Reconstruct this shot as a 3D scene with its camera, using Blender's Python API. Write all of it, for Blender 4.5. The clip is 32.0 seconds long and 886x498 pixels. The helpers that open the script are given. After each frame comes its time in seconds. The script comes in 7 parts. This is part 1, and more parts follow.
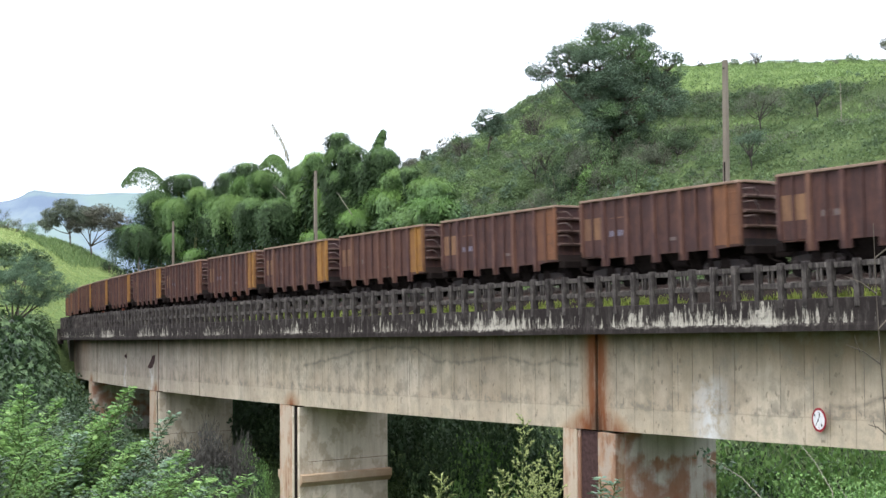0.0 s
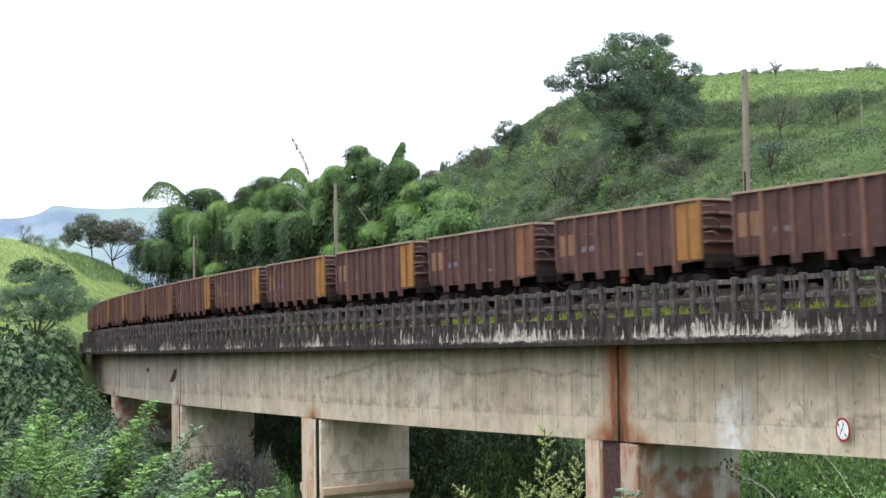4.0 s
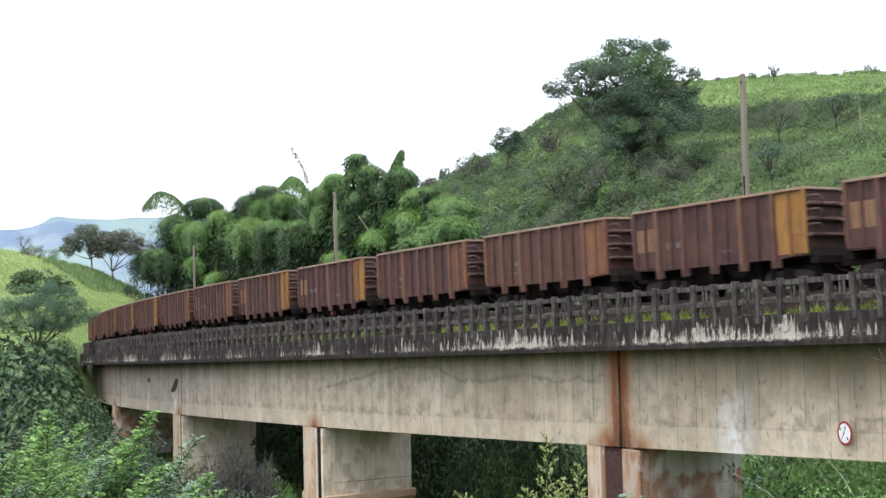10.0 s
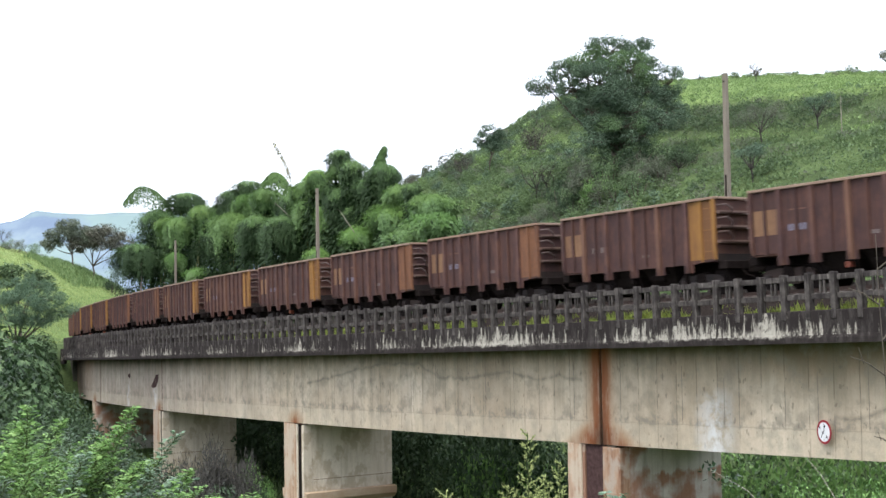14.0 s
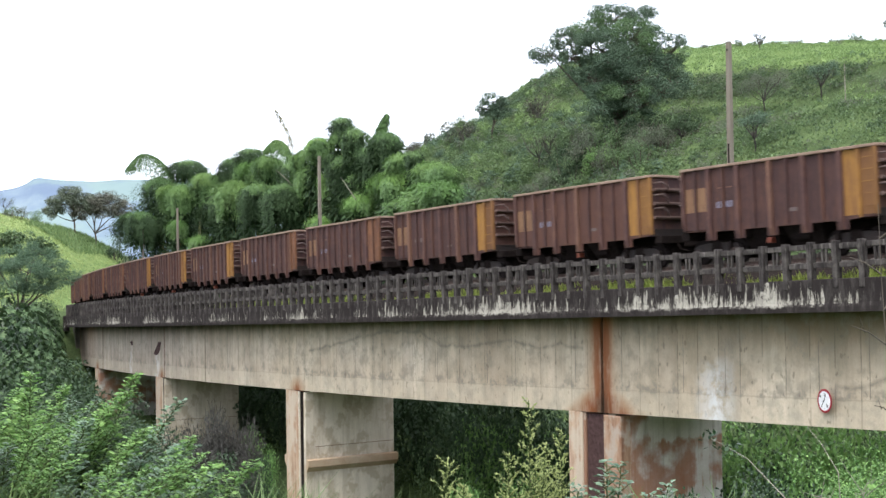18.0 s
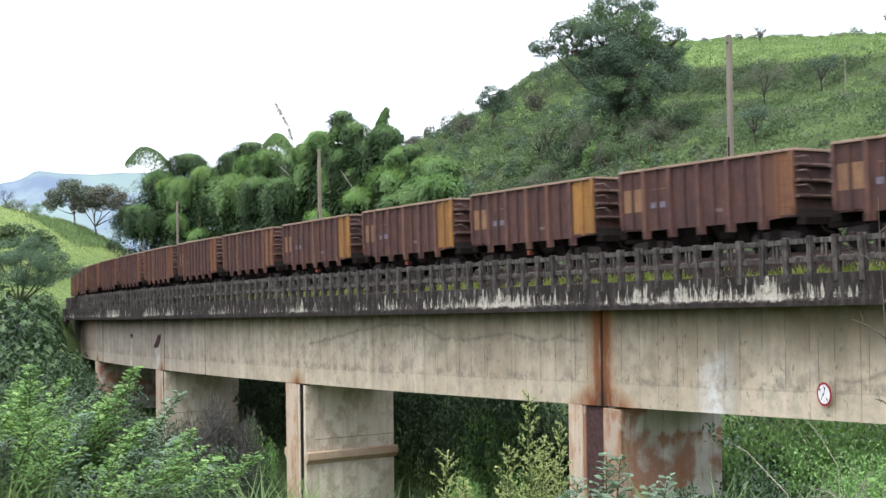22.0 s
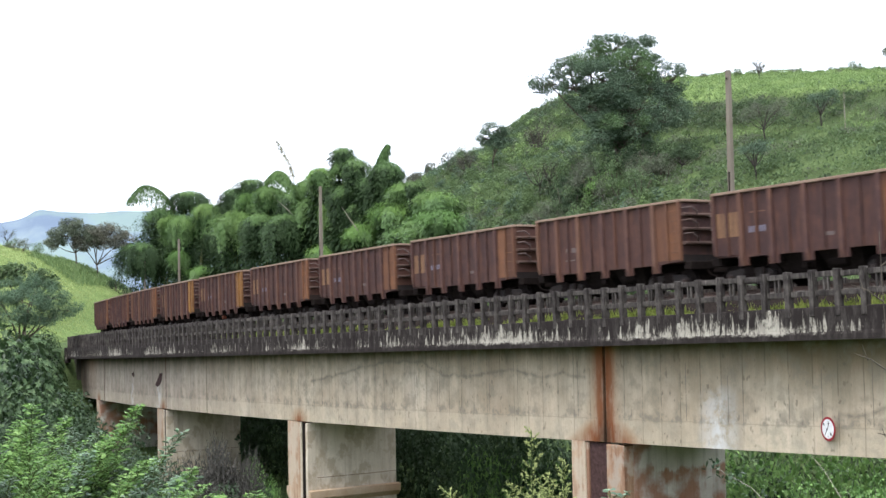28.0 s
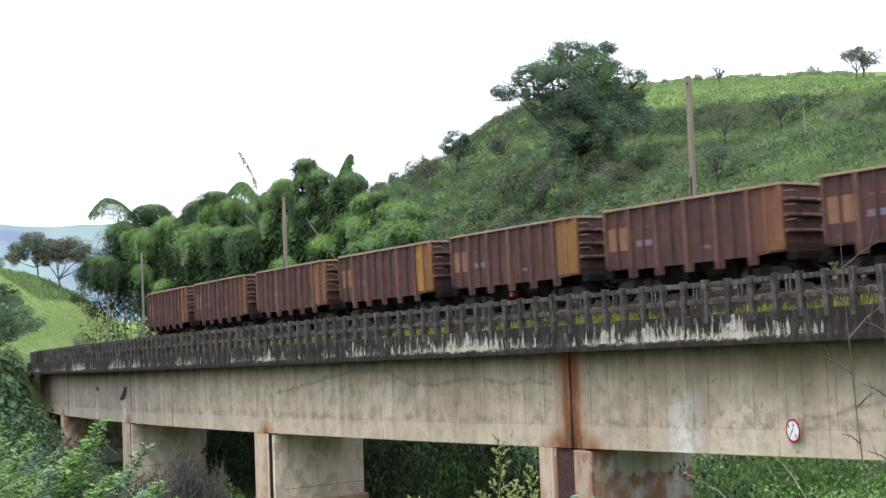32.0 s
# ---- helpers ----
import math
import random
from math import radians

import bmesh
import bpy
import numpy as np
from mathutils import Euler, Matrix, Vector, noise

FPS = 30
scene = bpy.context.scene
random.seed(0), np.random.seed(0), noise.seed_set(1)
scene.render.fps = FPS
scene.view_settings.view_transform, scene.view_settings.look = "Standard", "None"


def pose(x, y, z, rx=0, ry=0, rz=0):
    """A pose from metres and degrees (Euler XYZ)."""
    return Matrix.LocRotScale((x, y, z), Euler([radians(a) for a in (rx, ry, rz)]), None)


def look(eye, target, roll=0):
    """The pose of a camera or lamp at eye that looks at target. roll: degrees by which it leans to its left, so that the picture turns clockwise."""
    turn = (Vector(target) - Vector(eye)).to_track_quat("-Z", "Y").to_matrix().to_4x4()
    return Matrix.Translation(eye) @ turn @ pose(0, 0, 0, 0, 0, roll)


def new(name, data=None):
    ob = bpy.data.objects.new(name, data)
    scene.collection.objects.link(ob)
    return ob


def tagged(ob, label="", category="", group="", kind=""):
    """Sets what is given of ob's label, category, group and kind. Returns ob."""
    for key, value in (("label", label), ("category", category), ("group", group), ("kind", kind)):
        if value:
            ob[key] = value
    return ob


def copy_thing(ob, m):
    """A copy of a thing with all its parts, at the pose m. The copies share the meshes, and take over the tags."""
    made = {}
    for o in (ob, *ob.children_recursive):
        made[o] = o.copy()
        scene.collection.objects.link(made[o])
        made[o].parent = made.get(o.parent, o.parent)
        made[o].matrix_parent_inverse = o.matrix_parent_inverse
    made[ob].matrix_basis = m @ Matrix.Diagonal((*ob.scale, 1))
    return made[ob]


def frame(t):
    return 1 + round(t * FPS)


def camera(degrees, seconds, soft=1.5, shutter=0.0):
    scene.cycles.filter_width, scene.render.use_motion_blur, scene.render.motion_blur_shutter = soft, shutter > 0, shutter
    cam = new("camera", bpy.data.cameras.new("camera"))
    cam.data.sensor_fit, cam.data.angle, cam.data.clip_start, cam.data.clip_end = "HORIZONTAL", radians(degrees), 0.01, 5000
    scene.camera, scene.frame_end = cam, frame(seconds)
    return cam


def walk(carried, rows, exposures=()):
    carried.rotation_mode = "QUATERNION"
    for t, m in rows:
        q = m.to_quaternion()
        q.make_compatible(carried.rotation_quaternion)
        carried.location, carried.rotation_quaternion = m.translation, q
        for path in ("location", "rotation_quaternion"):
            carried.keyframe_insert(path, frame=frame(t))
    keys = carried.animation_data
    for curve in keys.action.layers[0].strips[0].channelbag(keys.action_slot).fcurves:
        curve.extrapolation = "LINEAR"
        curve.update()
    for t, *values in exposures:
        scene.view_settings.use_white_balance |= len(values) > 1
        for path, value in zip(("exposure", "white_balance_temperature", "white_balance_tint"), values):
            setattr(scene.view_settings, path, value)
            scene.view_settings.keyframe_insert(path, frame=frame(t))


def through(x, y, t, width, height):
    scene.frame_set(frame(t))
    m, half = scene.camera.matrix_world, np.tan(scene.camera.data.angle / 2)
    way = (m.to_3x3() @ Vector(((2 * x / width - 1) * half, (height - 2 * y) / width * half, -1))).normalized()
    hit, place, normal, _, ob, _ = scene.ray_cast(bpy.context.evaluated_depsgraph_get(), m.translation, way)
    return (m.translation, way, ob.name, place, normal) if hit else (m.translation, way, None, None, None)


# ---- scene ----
cam = camera(37.25, 32.0, 1.5, 0.5)
EYE = 8.0
# seconds, yaw, pitch, roll of a camera held by hand on one spot
ROWS = [
    (0, 0.000, 1.476, 0.300),
    (0.5, 0.010, 1.479, 0.267),
    (1, -0.042, 1.510, 0.280),
    (1.5, -0.213, 1.785, 0.147),
    (2, -0.082, 2.174, 0.271),
    (2.5, 0.004, 2.378, 0.480),
    (3, 0.165, 2.388, 0.596),
    (3.5, 0.599, 2.231, 0.687),
    (4, 0.893, 1.999, 0.722),
    (4.5, 1.038, 1.763, 0.768),
    (6.5, 1.107, 1.821, 0.746),
    (7, 1.091, 1.922, 0.818),
    (7.5, 1.090, 1.989, 0.933),
    (8, 1.072, 2.042, 1.029),
    (8.5, 1.030, 2.121, 1.027),
    (9, 0.984, 2.204, 1.102),
    (9.5, 0.925, 2.262, 1.177),
    (10, 0.910, 2.316, 1.269),
    (10.5, 0.930, 2.348, 1.221),
    (11, 0.842, 2.295, 1.058),
    (11.5, 0.642, 2.277, 1.183),
    (12, 0.559, 2.299, 1.216),
    (12.5, 0.459, 2.278, 1.229),
    (13, 0.305, 2.245, 1.054),
    (13.5, 0.153, 2.192, 0.939),
    (15.5, 0.080, 2.150, 0.940),
    (16, 0.123, 1.946, 0.825),
    (16.5, 0.132, 1.250, 0.755),
    (17, 0.168, 0.990, 0.752),
    (17.5, 0.195, 0.839, 0.811),
    (18, 0.202, 0.792, 0.779),
    (18.5, 0.176, 0.727, 0.747),
    (19, 0.166, 0.698, 0.671),
    (19.5, 0.137, 0.646, 0.620),
    (20, 0.139, 0.586, 0.628),
    (20.5, 0.159, 0.576, 0.685),
    (21, 0.172, 0.554, 0.696),
    (21.5, 0.184, 0.497, 0.740),
    (22, 0.197, 0.492, 0.737),
    (22.5, 0.229, 0.489, 0.835),
    (23, 0.248, 0.493, 0.816),
    (23.5, 0.260, 0.495, 0.846),
    (24, 0.292, 0.510, 0.924),
    (24.5, 0.324, 0.518, 0.949),
    (25, 0.344, 0.511, 0.914),
    (25.5, 0.381, 0.505, 0.951),
    (27.5, 0.281, 0.718, 1.042),
    (28, 0.270, 2.083, 1.088),
    (28.5, 0.051, 2.001, 0.764),
    (29, -0.279, 1.231, 0.970),
    (29.5, -0.060, 0.056, 0.863),
    (30, -0.457, -0.123, 0.741),
    (30.5, -1.069, 1.794, 1.434),
    (31, -1.194, 2.803, 1.713),
    (31.5, -1.173, 2.525, 1.848),
    (32, -1.237, 2.416, 2.014),
]
walk(cam, [(t, pose(0, 0, EYE, 90 + pitch, roll, yaw)) for t, yaw, pitch, roll in ROWS], [(0, 0.46), (4, 0.46), (13, 0.47), (16, 0.49), (19, 0.53), (25, 0.53), (28, 0.48), (30, 0.68), (31, 0.87), (32, 0.37)])

# ---- world and sun: a bright overcast day ----
world = bpy.data.worlds.new("world")
scene.world = world
world.use_nodes = True
wt = world.node_tree
sky = wt.nodes.new("ShaderNodeTexSky")
sky.sky_type, sky.sun_disc = "NISHITA", False
sky.sun_elevation, sky.sun_rotation = radians(64), radians(206)
sky.air_density, sky.dust_density, sky.ozone_density = 1.0, 6.0, 0.5
cloud = wt.nodes.new("ShaderNodeMixRGB")
cloud.inputs[0].default_value = 0.93
cloud.inputs[2].default_value = (10.1, 10.7, 12.3, 1)
wt.links.new(sky.outputs[0], cloud.inputs[1])
wt.links.new(cloud.outputs[0], wt.nodes["Background"].inputs[0])
wt.nodes["Background"].inputs[1].default_value = 0.15
sun = new("sun", bpy.data.lights.new("sun", "SUN"))
sun.data.energy, sun.data.angle, sun.data.color = 2.6, radians(32), (1.0, 0.97, 0.92)
sun.matrix_world = look((-20, -20, 140), (10, 40, 0))

# ---- materials ----
def material(name, rough=0.8, metal=0.0):
    m = bpy.data.materials.new(name)
    m.use_nodes = True
    b = m.node_tree.nodes["Principled BSDF"]
    b.inputs["Roughness"].default_value, b.inputs["Metallic"].default_value = rough, metal
    b.inputs["Specular IOR Level"].default_value = 0.3 if rough < 0.85 else 0.12 if rough < 0.95 else 0.03
    return m, m.node_tree.nodes, m.node_tree.links, b


def coords(n, l, scale=(1, 1, 1), space="Object"):
    tc, mp = n.new("ShaderNodeTexCoord"), n.new("ShaderNodeMapping")
    mp.inputs["Scale"].default_value = scale
    l.new(tc.outputs[space], mp.inputs[0])
    return mp.outputs[0]


def strewn(n, l, scale=(1, 1, 1)):
    """Object coordinates moved by a random step for each object, so that copies wear differently."""
    tc, add, mp = n.new("ShaderNodeTexCoord"), n.new("ShaderNodeVectorMath"), n.new("ShaderNodeMapping")
    add.operation = "ADD"
    far = n.new("ShaderNodeMath")
    far.operation = "MULTIPLY"
    far.inputs[1].default_value = 60.0
    l.new(n.new("ShaderNodeObjectInfo").outputs["Random"], far.inputs[0])
    l.new(tc.outputs["Object"], add.inputs[0])
    l.new(far.outputs[0], add.inputs[1])
    mp.inputs["Scale"].default_value = scale
    l.new(add.outputs[0], mp.inputs[0])
    return mp.outputs[0]


def noise_tex(n, l, vec, scale, detail=5.0, rough=0.6):
    t = n.new("ShaderNodeTexNoise")
    t.inputs["Scale"].default_value, t.inputs["Detail"].default_value, t.inputs["Roughness"].default_value = scale, detail, rough
    l.new(vec, t.inputs["Vector"])
    return t.outputs["Fac"]


def ramp(n, l, fac, *stops):
    r = n.new("ShaderNodeValToRGB")
    e = r.color_ramp.elements
    while len(e) < len(stops):
        e.new(0.5)
    for k, (at, c) in zip(e, stops):
        k.position, k.color = at, (*c, 1) if len(c) == 3 else c
    l.new(fac, r.inputs[0])
    return r.outputs[0]


def mix(n, l, fac, a, b, mode="MIX"):
    m = n.new("ShaderNodeMixRGB")
    m.blend_type = mode
    for socket, v in zip(m.inputs, (fac, a, b)):
        if isinstance(v, (int, float)):
            socket.default_value = v
        elif isinstance(v, tuple):
            socket.default_value = (*v, 1)
        else:
            l.new(v, socket)
    return m.outputs[0]


def maths(n, l, op, a, b=0.0):
    m = n.new("ShaderNodeMath")
    m.operation, m.use_clamp = op, op not in ("SUBTRACT", "MULTIPLY_ADD")
    for socket, v in zip(m.inputs, (a, b)):
        if isinstance(v, (int, float)):
            socket.default_value = v
        else:
            l.new(v, socket)
    return m.outputs[0]


def bump(n, l, b, height, strength=0.4, distance=0.02):
    k = n.new("ShaderNodeBump")
    k.inputs["Strength"].default_value, k.inputs["Distance"].default_value = strength, distance
    l.new(height, k.inputs["Height"])
    l.new(k.outputs[0], b.inputs["Normal"])


def object_random(n):
    return n.new("ShaderNodeObjectInfo").outputs["Random"]


def leaf_material(name, dark, mid, light, gloss=0.6, through=0.18, tufts=0.0, calm=0.45):
    m, n, l, b = material(name, gloss)
    b.inputs["Specular IOR Level"].default_value = 0.38 if gloss < 0.45 else 0.2
    g = n.new("ShaderNodeNewGeometry").outputs["Random Per Island"]
    v = coords(n, l)
    big = noise_tex(n, l, v, 0.35, 3)
    f = mix(n, l, calm, g, big)
    if tufts:
        f = mix(n, l, tufts, f, object_random(n))
    c = ramp(n, l, f, (0.1, dark), (0.5, mid), (0.9, light))
    l.new(c, b.inputs["Base Color"])
    t = n.new("ShaderNodeBsdfTranslucent")
    l.new(c, t.inputs[0])
    s = n.new("ShaderNodeMixShader")
    s.inputs[0].default_value = through
    l.new(b.outputs[0], s.inputs[1])
    l.new(t.outputs[0], s.inputs[2])
    l.new(s.outputs[0], n["Material Output"].inputs[0])
    return m


def bark_material(name, a, c):
    m, n, l, b = material(name, 0.9)
    v = coords(n, l, (6, 6, 1.2))
    f = noise_tex(n, l, v, 3.0)
    l.new(ramp(n, l, f, (0.3, a), (0.7, c)), b.inputs["Base Color"])
    bump(n, l, b, f, 0.6, 0.03)
    return m


def rust_material(name, base, worn, rust, streak=0.5, fade=0.72):
    """Painted steel gone to rust: flaking patches, streaks that run down."""
    m, n, l, b = material(name, 0.75)
    v = strewn(n, l)
    vs = strewn(n, l, (3.0, 3.0, 0.35))
    patch = noise_tex(n, l, v, 1.3, 8, 0.7)
    run = noise_tex(n, l, vs, 2.2, 6, 0.65)
    fine = noise_tex(n, l, v, 22, 4)
    c = mix(n, l, ramp(n, l, patch, (0.42, (0, 0, 0)), (0.68, (1, 1, 1))), base, worn)
    c = mix(n, l, maths(n, l, "MULTIPLY", ramp(n, l, run, (0.48, (0, 0, 0)), (0.72, (1, 1, 1))), streak), c, rust)
    r = object_random(n)
    c = mix(n, l, maths(n, l, "MULTIPLY", ramp(n, l, r, (fade, (0, 0, 0)), (1.0, (1, 1, 1))), 0.45 if fade > 0.5 else 0.85), c, rust)
    c = mix(n, l, 0.35, c, mix(n, l, fine, (0.55, 0.55, 0.55), (1.3, 1.3, 1.3)), "MULTIPLY")
    l.new(c, b.inputs["Base Color"])
    bump(n, l, b, fine, 0.3, 0.01)
    return m


def concrete_material(name, a, c, stain, streak_scale=(1.2, 1.2, 0.12), amount=0.6, blotch=None):
    m, n, l, b = material(name, 0.9)
    v = coords(n, l)
    big = noise_tex(n, l, v, 0.35, 6, 0.6)
    fine = noise_tex(n, l, v, 14, 6, 0.7)
    run = noise_tex(n, l, coords(n, l, streak_scale), 1.0, 7, 0.65)
    col = mix(n, l, ramp(n, l, big, (0.3, (0, 0, 0)), (0.7, (1, 1, 1))), a, c)
    col = mix(n, l, maths(n, l, "MULTIPLY", ramp(n, l, run, (0.45, (0, 0, 0)), (0.75, (1, 1, 1))), amount), col, stain)
    if blotch:
        bl = ramp(n, l, noise_tex(n, l, coords(n, l, (0.7, 0.7, 0.55)), 1.1, 7, 0.62), (0.49, (0, 0, 0)), (0.56, (1, 1, 1)))
        col = mix(n, l, maths(n, l, "MULTIPLY", bl, 0.8), col, blotch)
    col = mix(n, l, 0.55, col, mix(n, l, fine, (0.6, 0.6, 0.6), (1.3, 1.3, 1.3)), "MULTIPLY")
    l.new(col, b.inputs["Base Color"])
    bump(n, l, b, fine, 0.35, 0.015)
    return m


def railing_material():
    """Old grey concrete: black mould, pale worn runs, lime here and there."""
    m, n, l, b = material("weathered railing concrete", 0.92)
    v = strewn(n, l)
    run = noise_tex(n, l, strewn(n, l, (1, 1, 0.14)), 9.0, 6, 0.65)
    big = noise_tex(n, l, v, 2.2, 6, 0.65)
    fine = noise_tex(n, l, v, 24, 5, 0.7)
    c = ramp(n, l, big, (0.34, (0.03, 0.026, 0.025)), (0.52, (0.068, 0.06, 0.056)), (0.7, (0.115, 0.102, 0.094)))
    c = mix(n, l, ramp(n, l, run, (0.5, (0, 0, 0)), (0.64, (0.85, 0.85, 0.85))), c, (0.018, 0.015, 0.015))
    c = mix(n, l, ramp(n, l, run, (0.3, (0.75, 0.75, 0.75)), (0.4, (0, 0, 0))), c, (0.2, 0.182, 0.165))
    c = mix(n, l, 0.6, c, mix(n, l, fine, (0.5, 0.5, 0.5), (1.45, 1.45, 1.42)), "MULTIPLY")
    l.new(c, b.inputs["Base Color"])
    bump(n, l, b, fine, 0.6, 0.02)
    return m


def rusted_wall_material():
    """Pale concrete that rust has washed over: a solid strip at the outer corner, runs below, a broad stained band."""
    m, n, l, b = material("rust-run concrete", 0.9)
    tc = n.new("ShaderNodeTexCoord")
    xyz = n.new("ShaderNodeSeparateXYZ")
    l.new(tc.outputs["Object"], xyz.inputs[0])
    v = coords(n, l)
    big = noise_tex(n, l, v, 0.5, 6, 0.6)
    fine = noise_tex(n, l, v, 12, 6, 0.7)
    run = noise_tex(n, l, coords(n, l, (1.6, 1.6, 0.12)), 1.5, 7, 0.6)
    patch = noise_tex(n, l, coords(n, l, (0.8, 0.8, 0.9)), 0.9, 5, 0.55)
    c = ramp(n, l, big, (0.35, (0.48, 0.43, 0.37)), (0.65, (0.68, 0.65, 0.61)))
    moss = ramp(n, l, run, (0.5, (0, 0, 0)), (0.7, (0.5, 0.5, 0.5)))
    c = mix(n, l, moss, c, (0.16, 0.14, 0.095))
    def band(socket, *stops):
        f = maths(n, l, "MULTIPLY", socket, 0.1)
        return ramp(n, l, f, *[(p, (q, q, q)) for p, q in stops])
    edge = band(xyz.outputs["Y"], (0.0, 0.55), (0.055, 0.62), (0.09, 0.85), (0.13, 0.75), (0.17, 0.12), (0.5, 0.1))
    down = n.new("ShaderNodeMath")
    down.operation = "MULTIPLY"
    l.new(xyz.outputs["Z"], down.inputs[0])
    down.inputs[1].default_value = -1.0
    belt = band(down.outputs[0], (0.0, 0.1), (0.09, 0.12), (0.13, 0.5), (0.3, 0.5), (0.36, 0.2), (0.9, 0.15))
    f = maths(n, l, "ADD", maths(n, l, "ADD", edge, belt), maths(n, l, "MULTIPLY", run, 0.9))
    f = maths(n, l, "MULTIPLY", f, 0.55)
    f = maths(n, l, "ADD", f, maths(n, l, "MULTIPLY", patch, 0.4))
    rust = ramp(n, l, f, (0.7, (0, 0, 0)), (0.76, (0.75, 0.75, 0.75)), (0.86, (1, 1, 1)))
    c = mix(n, l, rust, c, mix(n, l, patch, (0.2, 0.062, 0.026), (0.36, 0.15, 0.07)))
    c = mix(n, l, 0.5, c, mix(n, l, fine, (0.62, 0.62, 0.62), (1.3, 1.3, 1.3)), "MULTIPLY")
    l.new(c, b.inputs["Base Color"])
    bump(n, l, b, fine, 0.35, 0.015)
    return m


def plain_material(name, colour, rough=0.7, metal=0.0, vary=0.35, scale=6.0):
    m, n, l, b = material(name, rough, metal)
    f = noise_tex(n, l, coords(n, l), scale, 6)
    lo, hi = tuple(x * (1 - vary) for x in colour), tuple(min(1, x * (1 + vary)) for x in colour)
    l.new(ramp(n, l, f, (0.3, lo), (0.7, hi)), b.inputs["Base Color"])
    bump(n, l, b, f, 0.25, 0.01)
    return m


def parapet_material():
    """Concrete black with mould above, whitish streaks where the water ran down."""
    m, n, l, b = material("black stained concrete", 0.95)
    v = coords(n, l)
    at = n.new("ShaderNodeAttribute")
    at.attribute_name = "rise"
    sway = n.new("ShaderNodeMath")
    sway.operation = "MULTIPLY_ADD"
    sway.inputs[1].default_value, sway.inputs[2].default_value = 0.5, -0.25
    l.new(noise_tex(n, l, v, 1.9, 6, 0.7), sway.inputs[0])
    rise = maths(n, l, "ADD", at.outputs["Fac"], sway.outputs[0])
    drip = noise_tex(n, l, coords(n, l, (1.0, 1.0, 0.16)), 5.0, 6, 0.7)
    patch = noise_tex(n, l, v, 0.8, 7, 0.7)
    wide = noise_tex(n, l, coords(n, l, (1, 1, 0.3)), 0.3, 3, 0.6)
    fine = noise_tex(n, l, v, 18, 5)
    grit = noise_tex(n, l, coords(n, l, (1, 1, 0.6)), 9, 6, 0.75)
    # lime that seeps out along the drip line, and runs that hang down the face, here thick, there missing
    line = ramp(n, l, rise, (0.17, (0, 0, 0)), (0.24, (1, 1, 1)), (0.33, (1, 1, 1)), (0.42, (0.2, 0.2, 0.2)), (0.5, (0, 0, 0)))
    lay = maths(n, l, "MULTIPLY", line, ramp(n, l, maths(n, l, "ADD", maths(n, l, "MULTIPLY", wide, 0.6), maths(n, l, "MULTIPLY", grit, 0.5)), (0.555, (0, 0, 0)), (0.66, (0.9, 0.9, 0.9))))
    face = ramp(n, l, at.outputs["Fac"], (0.2, (0, 0, 0)), (0.26, (0.34, 0.34, 0.34)), (0.6, (0.3, 0.3, 0.3)), (0.95, (0.2, 0.2, 0.2)), (1.0, (0, 0, 0)))
    runs = ramp(n, l, maths(n, l, "ADD", maths(n, l, "ADD", maths(n, l, "MULTIPLY", drip, 0.62), maths(n, l, "MULTIPLY", wide, 0.34)), maths(n, l, "MULTIPLY", face, 0.55)), (0.675, (0, 0, 0)), (0.72, (1, 1, 1)))
    runs = maths(n, l, "MULTIPLY", runs, ramp(n, l, grit, (0.36, (0.1, 0.1, 0.1)), (0.5, (1, 1, 1))))
    w = maths(n, l, "MULTIPLY", maths(n, l, "ADD", lay, runs), 0.9)
    black = mix(n, l, patch, (0.014, 0.011, 0.011), (0.04, 0.034, 0.032))
    c = mix(n, l, w, black, mix(n, l, fine, (0.3, 0.275, 0.23), (0.52, 0.49, 0.42)))
    grey = ramp(n, l, noise_tex(n, l, coords(n, l, (1, 1, 0.3)), 3.0, 8, 0.75), (0.48, (0, 0, 0)), (0.64, (0.5, 0.5, 0.5)))
    c = mix(n, l, grey, c, (0.085, 0.076, 0.07))
    l.new(c, b.inputs["Base Color"])
    bump(n, l, b, fine, 0.5, 0.02)
    return m


